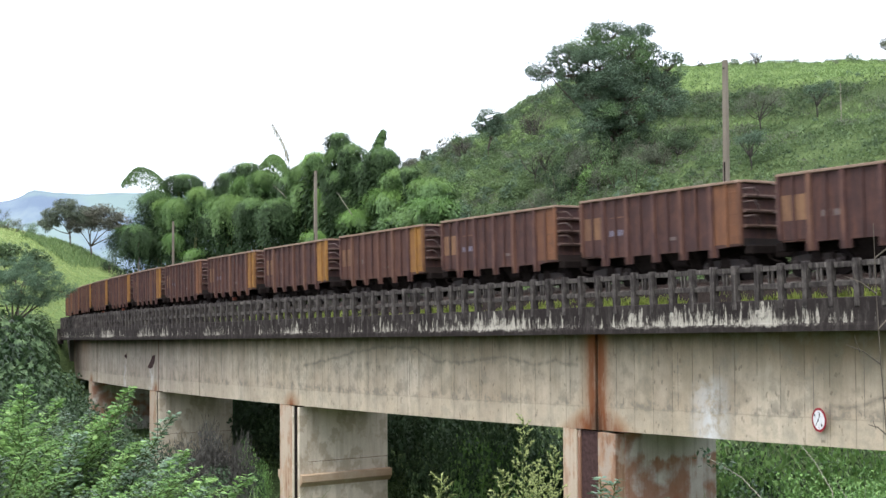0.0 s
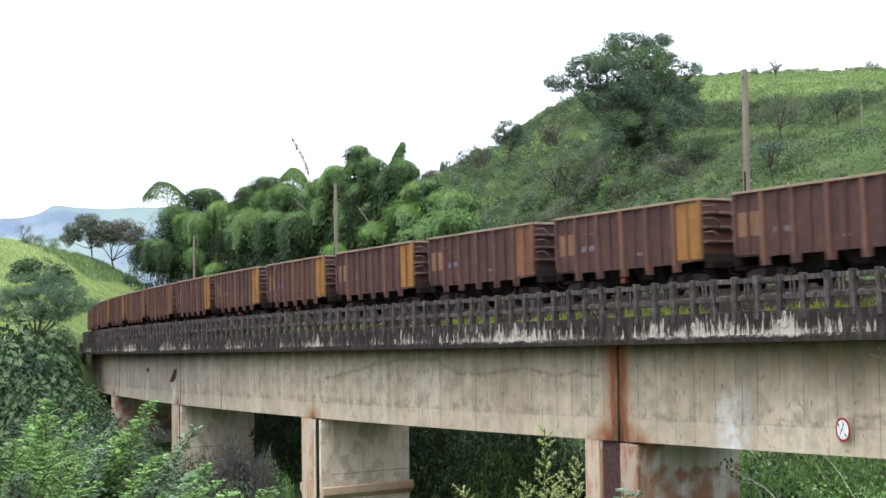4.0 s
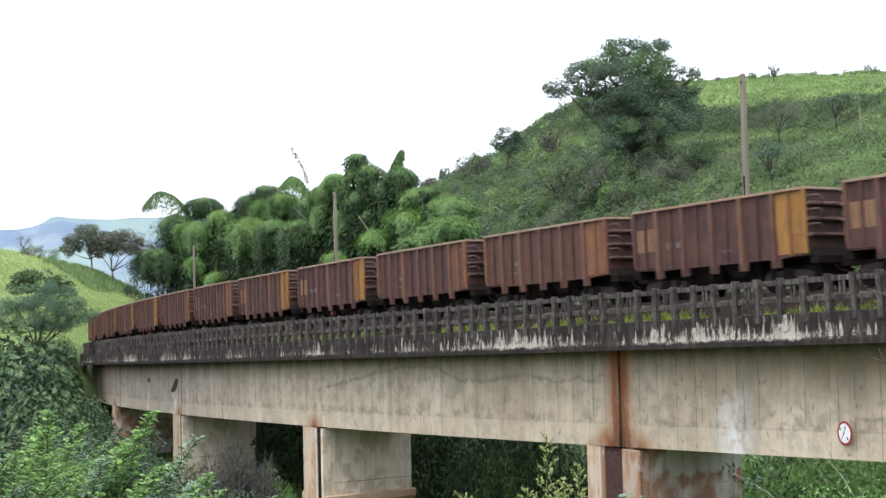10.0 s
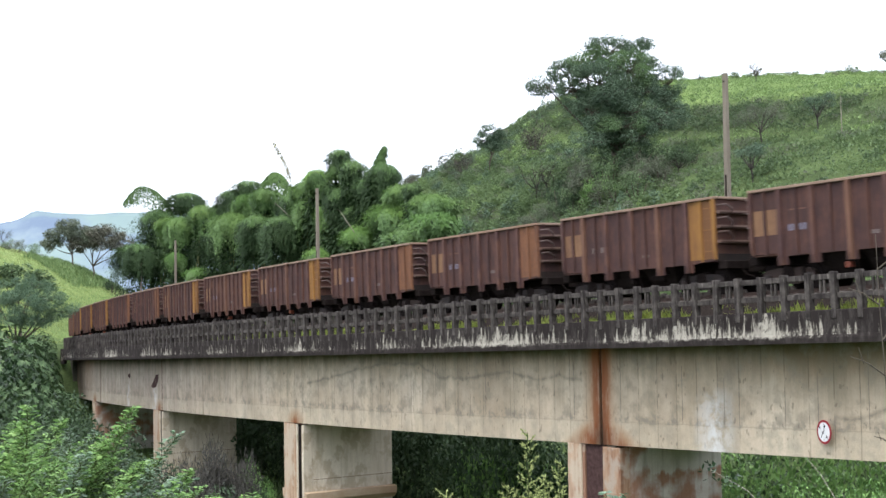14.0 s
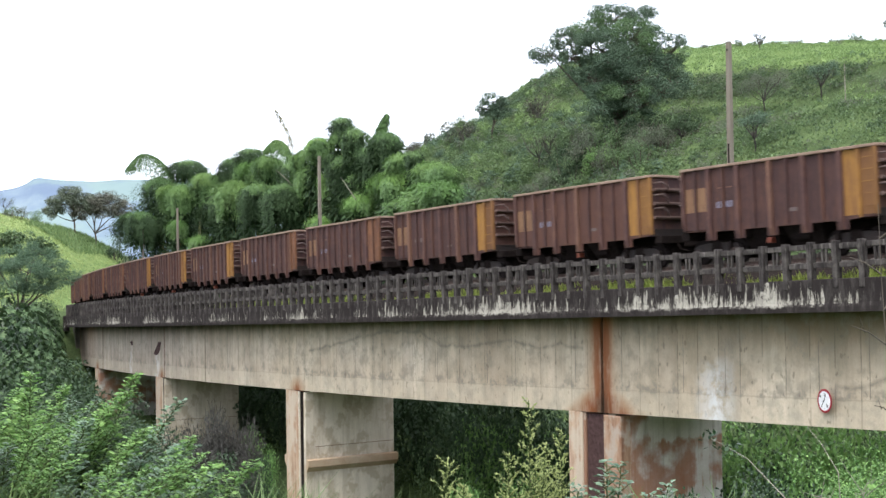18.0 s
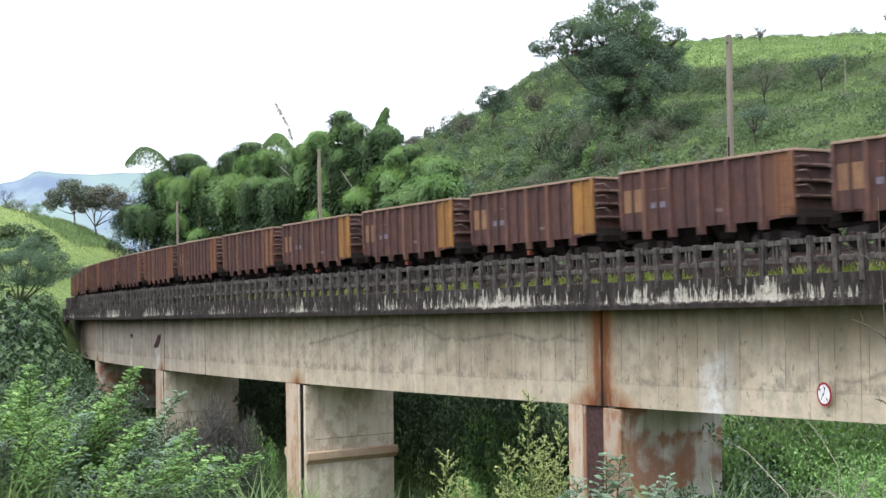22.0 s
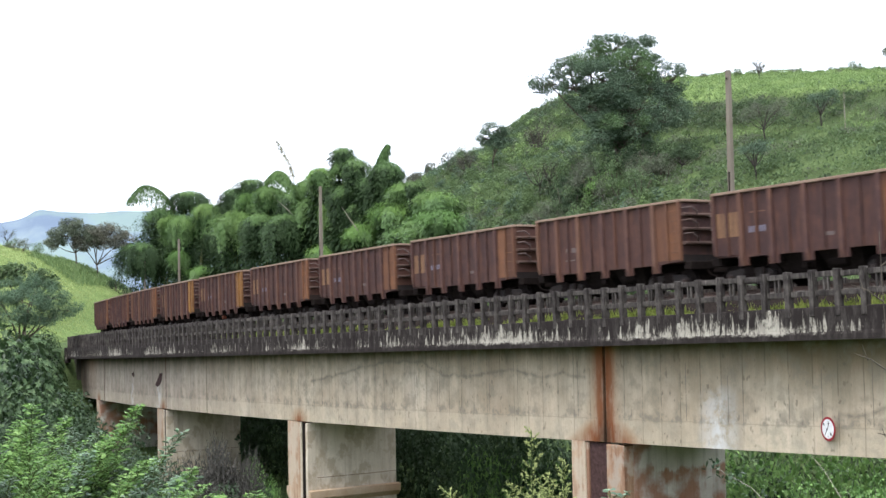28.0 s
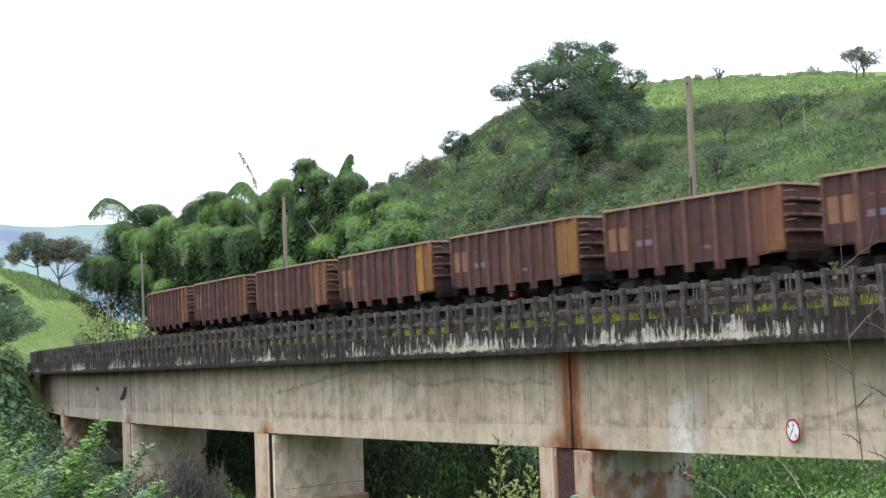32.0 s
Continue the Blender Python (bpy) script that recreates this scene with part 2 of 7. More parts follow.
def girder_material():
    """Board-marked pale concrete: boards' tones and joints, mildew and painted shade below the deck, one long crack,
    rust and lime.
    """
    m, n, l, b = material("board-marked concrete", 0.9)
    v = coords(n, l)
    rise, rust, white, al = [n.new("ShaderNodeAttribute") for k in range(4)]
    rise.attribute_name, rust.attribute_name, white.attribute_name, al.attribute_name = "rise", "rust", "white", "along"
    big = noise_tex(n, l, v, 0.3, 6, 0.6)
    mid = noise_tex(n, l, v, 1.5, 7, 0.68)
    fine = noise_tex(n, l, v, 11, 6, 0.7)
    run = noise_tex(n, l, coords(n, l, (1.0, 1.0, 0.16)), 1.3, 8, 0.72)
    c = ramp(n, l, big, (0.3, (0.385, 0.307, 0.222)), (0.5, (0.505, 0.415, 0.312)), (0.7, (0.61, 0.52, 0.41)))
    # the colour turns greyer along the far spans
    far_grey = n.new("ShaderNodeMath")
    far_grey.operation = "MULTIPLY"
    far_grey.inputs[1].default_value = -0.0105
    l.new(al.outputs["Fac"], far_grey.inputs[0])
    c = mix(n, l, ramp(n, l, far_grey.outputs[0], (0.3, (0, 0, 0)), (0.6, (0.55, 0.55, 0.55))), c, mix(n, l, big, (0.33, 0.285, 0.25), (0.48, 0.43, 0.385)))
    # mildew run down from the deck, here more, there less, with its painted shade
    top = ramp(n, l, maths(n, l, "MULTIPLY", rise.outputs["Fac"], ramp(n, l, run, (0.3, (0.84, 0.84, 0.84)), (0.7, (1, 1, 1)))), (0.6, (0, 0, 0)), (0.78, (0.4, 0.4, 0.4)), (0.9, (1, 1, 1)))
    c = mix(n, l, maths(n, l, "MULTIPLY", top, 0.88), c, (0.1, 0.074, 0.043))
    near = ramp(n, l, maths(n, l, "MULTIPLY", al.outputs["Fac"], 0.05), (0.0, (0, 0, 0)), (0.4, (0.75, 0.75, 0.75)))
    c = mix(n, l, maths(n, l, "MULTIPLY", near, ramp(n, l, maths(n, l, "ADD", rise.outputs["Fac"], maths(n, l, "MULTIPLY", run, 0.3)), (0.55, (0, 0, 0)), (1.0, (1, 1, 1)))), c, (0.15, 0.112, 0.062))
    wash = maths(n, l, "MULTIPLY", ramp(n, l, run, (0.44, (0, 0, 0)), (0.66, (1, 1, 1))), 0.42)
    c = mix(n, l, wash, c, (0.2, 0.185, 0.135))
    blot = ramp(n, l, mid, (0.48, (0, 0, 0)), (0.62, (1, 1, 1)))
    c = mix(n, l, maths(n, l, "MULTIPLY", blot, 0.52), c, (0.23, 0.21, 0.165))
    # boards
    u = n.new("ShaderNodeMath")
    u.operation = "ADD"
    l.new(al.outputs["Fac"], u.inputs[0]), l.new(maths(n, l, "MULTIPLY", noise_tex(n, l, v, 0.9, 3), 0.05), u.inputs[1])
    board, fr = n.new("ShaderNodeMath"), n.new("ShaderNodeMath")
    board.operation, fr.operation = "FLOOR", "FRACT"
    l.new(u.outputs[0], board.inputs[0]), l.new(u.outputs[0], fr.inputs[0])
    wn = n.new("ShaderNodeTexWhiteNoise")
    wn.noise_dimensions = "1D"
    l.new(board.outputs[0], wn.inputs["W"])
    c = mix(n, l, 1.0, c, mix(n, l, wn.outputs["Value"], (0.9, 0.9, 0.9), (1.07, 1.07, 1.06)), "MULTIPLY")
    line = ramp(n, l, fr.outputs[0], (0.0, (1, 1, 1)), (0.025, (0.7, 0.7, 0.7)), (0.06, (0, 0, 0)))
    some = ramp(n, l, noise_tex(n, l, v, 1.1, 5, 0.7), (0.38, (0, 0, 0)), (0.56, (1, 1, 1)))
    c = mix(n, l, maths(n, l, "MULTIPLY", maths(n, l, "MULTIPLY", line, some), 0.85), c, (0.12, 0.105, 0.075))
    # lower course poured apart: paler, with a ragged edge
    edge = maths(n, l, "ADD", rise.outputs["Fac"], maths(n, l, "MULTIPLY", mid, 0.05))
    c = mix(n, l, ramp(n, l, edge, (0.24, (0.22, 0.22, 0.22)), (0.29, (0, 0, 0))), c, mix(n, l, mid, (0.44, 0.38, 0.29), (0.62, 0.56, 0.44)))
    c = mix(n, l, maths(n, l, "MULTIPLY", ramp(n, l, edge, (0.258, (0, 0, 0)), (0.265, (1, 1, 1)), (0.275, (0, 0, 0))), 0.4), c, (0.2, 0.18, 0.14))
    smear = maths(n, l, "MULTIPLY", ramp(n, l, edge, (0.25, (0, 0, 0)), (0.28, (1, 1, 1)), (0.31, (1, 1, 1)), (0.38, (0, 0, 0))), ramp(n, l, mid, (0.46, (0, 0, 0)), (0.58, (0.6, 0.6, 0.6))))
    c = mix(n, l, smear, c, (0.22, 0.2, 0.165))
    # one wandering crack along the web, branching where it turns
    way = n.new("ShaderNodeAttribute")
    way.attribute_name = "crack"
    gap = n.new("ShaderNodeMath")
    gap.operation = "SUBTRACT"
    l.new(rise.outputs["Fac"], gap.inputs[0]), l.new(way.outputs["Fac"], gap.inputs[1])
    off = maths(n, l, "ABSOLUTE", gap.outputs[0])
    crack = ramp(n, l, off, (0.0, (1, 1, 1)), (0.008, (0.8, 0.8, 0.8)), (0.03, (0.15, 0.15, 0.15)), (0.06, (0, 0, 0)))
    c = mix(n, l, maths(n, l, "MULTIPLY", maths(n, l, "MULTIPLY", crack, ramp(n, l, mid, (0.38, (0.35, 0.35, 0.35)), (0.52, (1, 1, 1)))), 0.62), c, (0.15, 0.14, 0.115))
    speck = noise_tex(n, l, v, 38, 3, 0.7)
    c = mix(n, l, 0.45, c, mix(n, l, speck, (0.62, 0.62, 0.62), (1.33, 1.33, 1.33)), "MULTIPLY")
    c = mix(n, l, 0.4, c, mix(n, l, fine, (0.65, 0.65, 0.65), (1.3, 1.3, 1.3)), "MULTIPLY")
    pits = ramp(n, l, noise_tex(n, l, coords(n, l, (1, 1, 0.5)), 5.5, 2, 0.5), (0.66, (0, 0, 0)), (0.7, (1, 1, 1)))
    c = mix(n, l, maths(n, l, "MULTIPLY", pits, 0.55), c, (0.14, 0.12, 0.09))
    rn = noise_tex(n, l, coords(n, l, (1.6, 1.6, 0.4)), 1.6, 7, 0.65)
    rf = maths(n, l, "MULTIPLY", rust.outputs["Fac"], ramp(n, l, rn, (0.25, (0.35, 0.35, 0.35)), (0.55, (1, 1, 1))))
    c = mix(n, l, rf, c, mix(n, l, rust.outputs["Fac"], (0.36, 0.2, 0.09), (0.2, 0.07, 0.028)))
    wf = maths(n, l, "MULTIPLY", white.outputs["Fac"], ramp(n, l, noise_tex(n, l, v, 1.3, 6, 0.65), (0.4, (0, 0, 0)), (0.55, (1, 1, 1))))
    c = mix(n, l, wf, c, (0.6, 0.6, 0.59))
    wet = n.new("ShaderNodeAttribute")
    wet.attribute_name = "damp"
    c = mix(n, l, maths(n, l, "MULTIPLY", wet.outputs["Fac"], ramp(n, l, run, (0.3, (0.6, 0.6, 0.6)), (0.6, (1, 1, 1)))), c, (0.035, 0.028, 0.022))
    l.new(c, b.inputs["Base Color"])
    bump(n, l, b, fine, 0.35, 0.015)
    return m


def ground_material():
    m, n, l, b = material("grassy soil", 0.95)
    v = coords(n, l)
    big = noise_tex(n, l, v, 0.03, 5)
    mid = noise_tex(n, l, v, 0.25, 7, 0.65)
    fine = noise_tex(n, l, v, 2.5, 6, 0.7)
    c = ramp(n, l, mid, (0.3, (0.042, 0.062, 0.03)), (0.5, (0.074, 0.108, 0.046)), (0.7, (0.11, 0.15, 0.062)))
    c = mix(n, l, maths(n, l, "MULTIPLY", ramp(n, l, big, (0.45, (0, 0, 0)), (0.65, (1, 1, 1))), 0.4), c, (0.11, 0.165, 0.05))
    c = mix(n, l, 0.8, c, mix(n, l, ramp(n, l, fine, (0.3, (0, 0, 0)), (0.7, (1, 1, 1))), (0.4, 0.42, 0.45), (1.4, 1.4, 1.3)), "MULTIPLY")
    # cattle paths that follow the slope's contours
    path = noise_tex(n, l, coords(n, l, (0.035, 0.035, 1.5)), 1.0, 4, 0.6)
    c = mix(n, l, maths(n, l, "MULTIPLY", ramp(n, l, path, (0.42, (0, 0, 0)), (0.5, (1, 1, 1)), (0.58, (0, 0, 0))), 0.45), c, (0.055, 0.075, 0.035))
    zone = n.new("ShaderNodeAttribute")
    zone.attribute_name = "pasture"
    c = mix(n, l, ramp(n, l, zone.outputs["Fac"], (0.5, (0, 0, 0)), (1.0, (0.85, 0.85, 0.85))), c, mix(n, l, mid, (0.125, 0.185, 0.065), (0.2, 0.275, 0.1)))
    c = mix(n, l, ramp(n, l, zone.outputs["Fac"], (0.0, (0.7, 0.7, 0.7)), (0.45, (0, 0, 0))), c, (0.055, 0.075, 0.038))
    tuft = ramp(n, l, noise_tex(n, l, v, 7.0, 5, 0.75), (0.35, (0, 0, 0)), (0.65, (1, 1, 1)))
    c = mix(n, l, 0.7, c, mix(n, l, tuft, (0.45, 0.45, 0.45), (1.45, 1.45, 1.35)), "MULTIPLY")
    l.new(c, b.inputs["Base Color"])
    bump(n, l, b, fine, 0.8, 0.15)
    return m


def mountain_material():
    m, n, l, b = material("hazy far slopes", 1.0)
    v = coords(n, l)
    f = noise_tex(n, l, v, 0.006, 8, 0.62)
    g = noise_tex(n, l, coords(n, l, (1, 1, 2.5)), 0.0035, 6, 0.6)
    # distance haze is put into these blue slope colours
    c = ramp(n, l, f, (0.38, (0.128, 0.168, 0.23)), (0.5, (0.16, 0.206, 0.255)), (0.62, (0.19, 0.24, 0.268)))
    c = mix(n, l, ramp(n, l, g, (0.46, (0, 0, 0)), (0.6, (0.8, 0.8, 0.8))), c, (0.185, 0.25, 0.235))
    l.new(c, b.inputs["Base Color"])
    return m


M_BODY = rust_material("brown oxide paint", (0.043, 0.0215, 0.0205), (0.072, 0.034, 0.029), (0.13, 0.055, 0.031), 0.55)
M_RIM = rust_material("rusty steel", (0.095, 0.047, 0.036), (0.14, 0.072, 0.048), (0.18, 0.092, 0.056), 0.6)
M_TOP = rust_material("dusty top rim", (0.2, 0.135, 0.1), (0.28, 0.2, 0.15), (0.22, 0.125, 0.08), 0.5)
# paler than the sheets: worn, and holding the light that rib faces catch
M_RIB = rust_material("worn rib paint with caught light", (0.058, 0.029, 0.028), (0.1, 0.05, 0.04), (0.15, 0.07, 0.042), 0.75)
# the pale colour stands for light on the bars' upper sides
M_BAR = rust_material("steel bar with caught light", (0.085, 0.052, 0.045), (0.14, 0.09, 0.075), (0.14, 0.075, 0.05), 0.4)
M_COCK = plain_material("orange-red enamel", (0.22, 0.06, 0.035), 0.5)
M_YELLOW = rust_material("worn yellow paint", (0.29, 0.145, 0.034), (0.22, 0.105, 0.034), (0.12, 0.055, 0.028), 0.8, 0.25)
M_ORANGE = rust_material("rusted orange paint", (0.185, 0.082, 0.04), (0.13, 0.06, 0.035), (0.075, 0.035, 0.026), 0.9, 0.4)
M_PATCH = rust_material("faded tan paint", (0.2, 0.112, 0.06), (0.14, 0.074, 0.043), (0.08, 0.038, 0.029), 0.9, 0.8)
M_GRIP = rust_material("worn grip steel", (0.12, 0.085, 0.078), (0.17, 0.125, 0.115), (0.11, 0.06, 0.045), 0.5)
M_MARK = plain_material("pale stencil paint", (0.11, 0.086, 0.082), 0.8)
M_BLUE = plain_material("blue-grey stencil paint", (0.135, 0.125, 0.165), 0.8)
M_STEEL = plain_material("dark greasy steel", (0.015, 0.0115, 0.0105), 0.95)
M_BOGIE = rust_material("dark cast steel", (0.014, 0.0105, 0.01), (0.022, 0.015, 0.013), (0.04, 0.022, 0.016), 0.4)
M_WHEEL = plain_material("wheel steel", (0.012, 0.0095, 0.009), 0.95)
M_ORE = plain_material("ore dust", (0.09, 0.035, 0.025), 0.95)
M_PARAPET = parapet_material()
M_GIRDER = girder_material()
M_RAILING = railing_material()
M_PIER = concrete_material("pier concrete", (0.58, 0.5, 0.395), (0.72, 0.65, 0.54), (0.27, 0.21, 0.14), (1.6, 1.6, 0.18), 0.7, (0.42, 0.345, 0.25))
M_PIER_RUST = concrete_material("rust-washed pier concrete", (0.44, 0.35, 0.26), (0.56, 0.5, 0.43), (0.27, 0.12, 0.06), (1.4, 1.4, 0.2), 0.75, (0.22, 0.09, 0.045))
M_PIER_END = concrete_material("ochre-stained pier end", (0.4, 0.25, 0.155), (0.56, 0.44, 0.33), (0.2, 0.075, 0.034), (4.2, 4.2, 0.3), 1.0, (0.5, 0.42, 0.33))
M_POST_RUST = concrete_material("rust-brown pier post", (0.3, 0.165, 0.1), (0.46, 0.33, 0.235), (0.15, 0.055, 0.03), (3.2, 3.2, 0.35), 1.0, (0.4, 0.34, 0.28))
M_LEDGE = concrete_material("ochre ledge concrete", (0.4, 0.27, 0.17), (0.52, 0.42, 0.31), (0.3, 0.17, 0.09), (0.6, 0.6, 0.6), 0.6)
M_RUSTED = rusted_wall_material()
M_RECESS = plain_material("dark recess concrete", (0.07, 0.042, 0.04), 0.95)
M_GAP = plain_material("dark joint", (0.02, 0.016, 0.014), 0.95)
M_BEARING = plain_material("rusty bearing", (0.1, 0.045, 0.025), 0.85)
M_DECK = concrete_material("deck concrete", (0.16, 0.15, 0.13), (0.24, 0.22, 0.19), (0.08, 0.07, 0.06))
# near black: the shade under the train is put into the stone colour
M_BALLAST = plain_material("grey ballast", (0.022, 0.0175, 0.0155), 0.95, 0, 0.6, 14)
M_RAIL = plain_material("worn rail steel", (0.055, 0.036, 0.029), 0.6, 0.3)
M_SLEEPER = concrete_material("sleeper concrete", (0.09, 0.08, 0.07), (0.12, 0.11, 0.1), (0.1, 0.08, 0.07))
M_POLE = concrete_material("pole concrete", (0.17, 0.145, 0.115), (0.22, 0.195, 0.16), (0.1, 0.08, 0.06), (6, 6, 0.3), 0.5)
M_SIGN = plain_material("white sign sheet", (0.75, 0.75, 0.76), 0.5, 0, 0.08)
M_RED = plain_material("red sign paint", (0.3, 0.02, 0.033), 0.5, 0, 0.15)
M_BLACK = plain_material("black sign paint", (0.02, 0.02, 0.022), 0.6)
M_GROUND = ground_material()
M_MOUNT = mountain_material()
M_BARK = bark_material("grey bark", (0.05, 0.042, 0.034), (0.13, 0.11, 0.09))
M_CULM = bark_material("bamboo culm", (0.1, 0.11, 0.04), (0.2, 0.19, 0.08))
M_STEM = bark_material("green stem", (0.04, 0.06, 0.022), (0.085, 0.11, 0.04))
# lifted and bluish: distance haze is mixed into this leaf colour
L_TREE = leaf_material("dark tree leaf", (0.062, 0.098, 0.068), (0.098, 0.148, 0.096), (0.145, 0.205, 0.13), 0.75, 0.25, calm=0.92)
L_LUSH = leaf_material("sunlit green tree leaf", (0.07, 0.12, 0.06), (0.115, 0.185, 0.085), (0.17, 0.26, 0.12), 0.75, 0.3, calm=0.92)
# darker copy of the tree leaf, with the shade under the viaduct put in
L_THICK = leaf_material("shade-darkened leaf", (0.02, 0.036, 0.019), (0.038, 0.066, 0.031), (0.07, 0.11, 0.05), calm=0.75)
L_YOUNG = leaf_material("young bamboo leaf", (0.05, 0.106, 0.03), (0.108, 0.21, 0.05), (0.2, 0.33, 0.085), 0.55, 0.15, 0.3, 0.86)
L_MATURE = leaf_material("mature bamboo leaf", (0.046, 0.094, 0.032), (0.096, 0.176, 0.056), (0.175, 0.275, 0.092), 0.5, 0.12, 0.3, 0.86)
# grey-green leaf, paled to stand for the haze before the far trees
L_UMBEL_GREEN = leaf_material("haze-paled tree leaf", (0.06, 0.08, 0.058), (0.125, 0.15, 0.105), (0.21, 0.24, 0.17), calm=0.75)
L_MIMOSA = leaf_material("feathery blue-green leaf", (0.052, 0.088, 0.055), (0.105, 0.168, 0.105), (0.185, 0.265, 0.17), 0.7, 0.3, calm=0.8)
L_TEAL = leaf_material("lobed teal leaf", (0.055, 0.1, 0.058), (0.105, 0.18, 0.1), (0.2, 0.3, 0.17), 0.4)
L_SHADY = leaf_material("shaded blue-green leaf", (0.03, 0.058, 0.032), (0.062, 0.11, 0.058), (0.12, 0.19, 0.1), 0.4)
L_CANE = leaf_material("cane leaf", (0.09, 0.145, 0.055), (0.155, 0.23, 0.09), (0.24, 0.32, 0.15), 0.6, 0.35, calm=0.7)
L_CREST = leaf_material("bright pasture leaf", (0.12, 0.185, 0.068), (0.18, 0.265, 0.1), (0.25, 0.345, 0.14), 0.6, 0.3, calm=0.7)
L_MEADOW = leaf_material("meadow weed leaf", (0.0684, 0.1083, 0.0513), (0.114, 0.1687, 0.0752), (0.171, 0.2394, 0.1117), 0.75, 0.4, calm=0.9)
L_BELT = leaf_material("dark hillside scrub leaf", (0.0477, 0.0742, 0.0424), (0.0795, 0.1187, 0.0636), (0.1272, 0.1749, 0.0954), 0.75, 0.4, calm=0.9)
L_SAGE = leaf_material("dusty grey-green leaf", (0.0756, 0.0918, 0.0626), (0.1296, 0.1458, 0.1026), (0.1944, 0.216, 0.1566), 0.75, 0.4, calm=0.9)
L_PALE = leaf_material("yellowed bamboo leaf", (0.17, 0.17, 0.1), (0.27, 0.26, 0.17), (0.4, 0.38, 0.27), 0.6, 0.3)
L_ROSETTE = leaf_material("glossy broad leaf", (0.03, 0.06, 0.026), (0.062, 0.108, 0.044), (0.13, 0.19, 0.082), 0.5, 0.15)
M_TWIG = bark_material("dark twig bark", (0.028, 0.025, 0.022), (0.075, 0.068, 0.06))
M_DEAD = bark_material("dead bamboo culm", (0.16, 0.15, 0.12), (0.28, 0.26, 0.21))
L_BAMBOO = leaf_material("bamboo leaf", (0.055, 0.108, 0.032), (0.108, 0.195, 0.052), (0.2, 0.305, 0.086), 0.55, 0.14, 0.3, 0.86)
# darkest bamboo leaf: the shade in and below the clumps is its colour
L_CLUMP_SHADE = leaf_material("shade-toned bamboo leaf", (0.017, 0.034, 0.014), (0.031, 0.06, 0.022), (0.056, 0.098, 0.034), 0.7, 0.05, calm=0.75)
L_SHRUB = leaf_material("shrub leaf", (0.0515, 0.0851, 0.0426), (0.1053, 0.1624, 0.0739), (0.196, 0.2688, 0.1288))
L_FRESH = leaf_material("fresh light leaf", (0.05, 0.112, 0.034), (0.125, 0.24, 0.068), (0.26, 0.42, 0.135), 0.5, 0.3)
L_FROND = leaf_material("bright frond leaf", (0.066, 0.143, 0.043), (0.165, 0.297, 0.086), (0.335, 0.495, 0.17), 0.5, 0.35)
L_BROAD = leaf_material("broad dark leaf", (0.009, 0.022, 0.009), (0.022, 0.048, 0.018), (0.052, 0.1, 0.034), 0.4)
L_DRY = leaf_material("dry grey twig", (0.03, 0.028, 0.025), (0.06, 0.057, 0.05), (0.115, 0.11, 0.097), 0.8, 0.1)
L_GRASS = leaf_material("grass blade", (0.045, 0.076, 0.024), (0.09, 0.14, 0.044), (0.17, 0.23, 0.08), 0.6, 0.3)
L_BANK = leaf_material("pale meadow grass", (0.22, 0.29, 0.1), (0.33, 0.4, 0.16), (0.47, 0.53, 0.25), 0.6, 0.35, calm=0.8)
L_DECK = leaf_material("yellowing track grass", (0.12, 0.165, 0.03), (0.22, 0.28, 0.06), (0.36, 0.4, 0.12), 0.6, 0.35)
# reddish leaf, also paled for distance haze
L_UMBEL = leaf_material("tree leaf with reddish bloom", (0.06, 0.066, 0.05), (0.12, 0.122, 0.092), (0.2, 0.185, 0.145), calm=0.75)

# ---- the plan: a circular curve, s metres along it (towards the near bank), off metres inside it ----
CX, CY, RAD, TH0, GRADE = 321.454, 274.168, 386.588, -2.523774, 0.03792
S_END, S_NEAR = -97.0, 46.0
# heights over the eye's level where s is 0
Z_SOFFIT, Z_GIRDER, Z_RAIL_TOP, Z_EDGE, Z_WAGON = -1.989, -5.837, 0.28, -0.92, 3.5
OFF_GIRDER, OFF_TRACK, OFF_FAR = 1.307, 3.6, 8.3
RAIL_H = -0.12


def fall(s):
    """The line falls to the far bank and runs level past it."""
    return GRADE * s if s > -110 else GRADE * (-110 - 35 * (1 - math.exp((s + 110) / 35)))


def at(s, off, h=0.0):
    a = TH0 + s / RAD
    return Vector((CX + (RAD - off) * math.cos(a), CY + (RAD - off) * math.sin(a), EYE + fall(s) + h))


def line_pose(s, off, h=0.0):
    """x along the line towards the near bank, y to the inside of the curve."""
    p = at(s, off, h)
    slope = math.degrees(math.atan((fall(s + 1) - fall(s - 1)) / 2))
    return pose(*p, 0, -slope, math.degrees(TH0 + s / RAD) + 90)


def upright_pose(s, off, h=0.0):
    return pose(*at(s, off, h), 0, 0, math.degrees(TH0 + s / RAD) + 90)


def plan(x, y):
    """s and off of a place."""
    a = math.atan2(y - CY, x - CX) - TH0
    a = (a + math.pi) % (2 * math.pi) - math.pi
    return a * RAD, RAD - math.hypot(x - CX, y - CY)


# ---- mesh helpers ----
def link(name, mesh, mat, parent=None, label=""):
    ob = new(name, mesh)
    if mat and not mesh.materials:
        mesh.materials.append(mat)
    if parent:
        ob.parent = parent
    return tagged(ob, label)


def part(name, bm, mat, parent=None, label="", smooth=False):
    mesh = bpy.data.meshes.new(name)
    bm.to_mesh(mesh)
    bm.free()
    if smooth:
        mesh.shade_smooth()
    return link(name, mesh, mat, parent, label)


def thing(name, label, category, m=None, group="", kind=""):
    ob = new(name)
    ob.empty_display_size = 0.2
    if m is not None:
        ob.matrix_world = m
    return tagged(ob, label, category, group, kind)


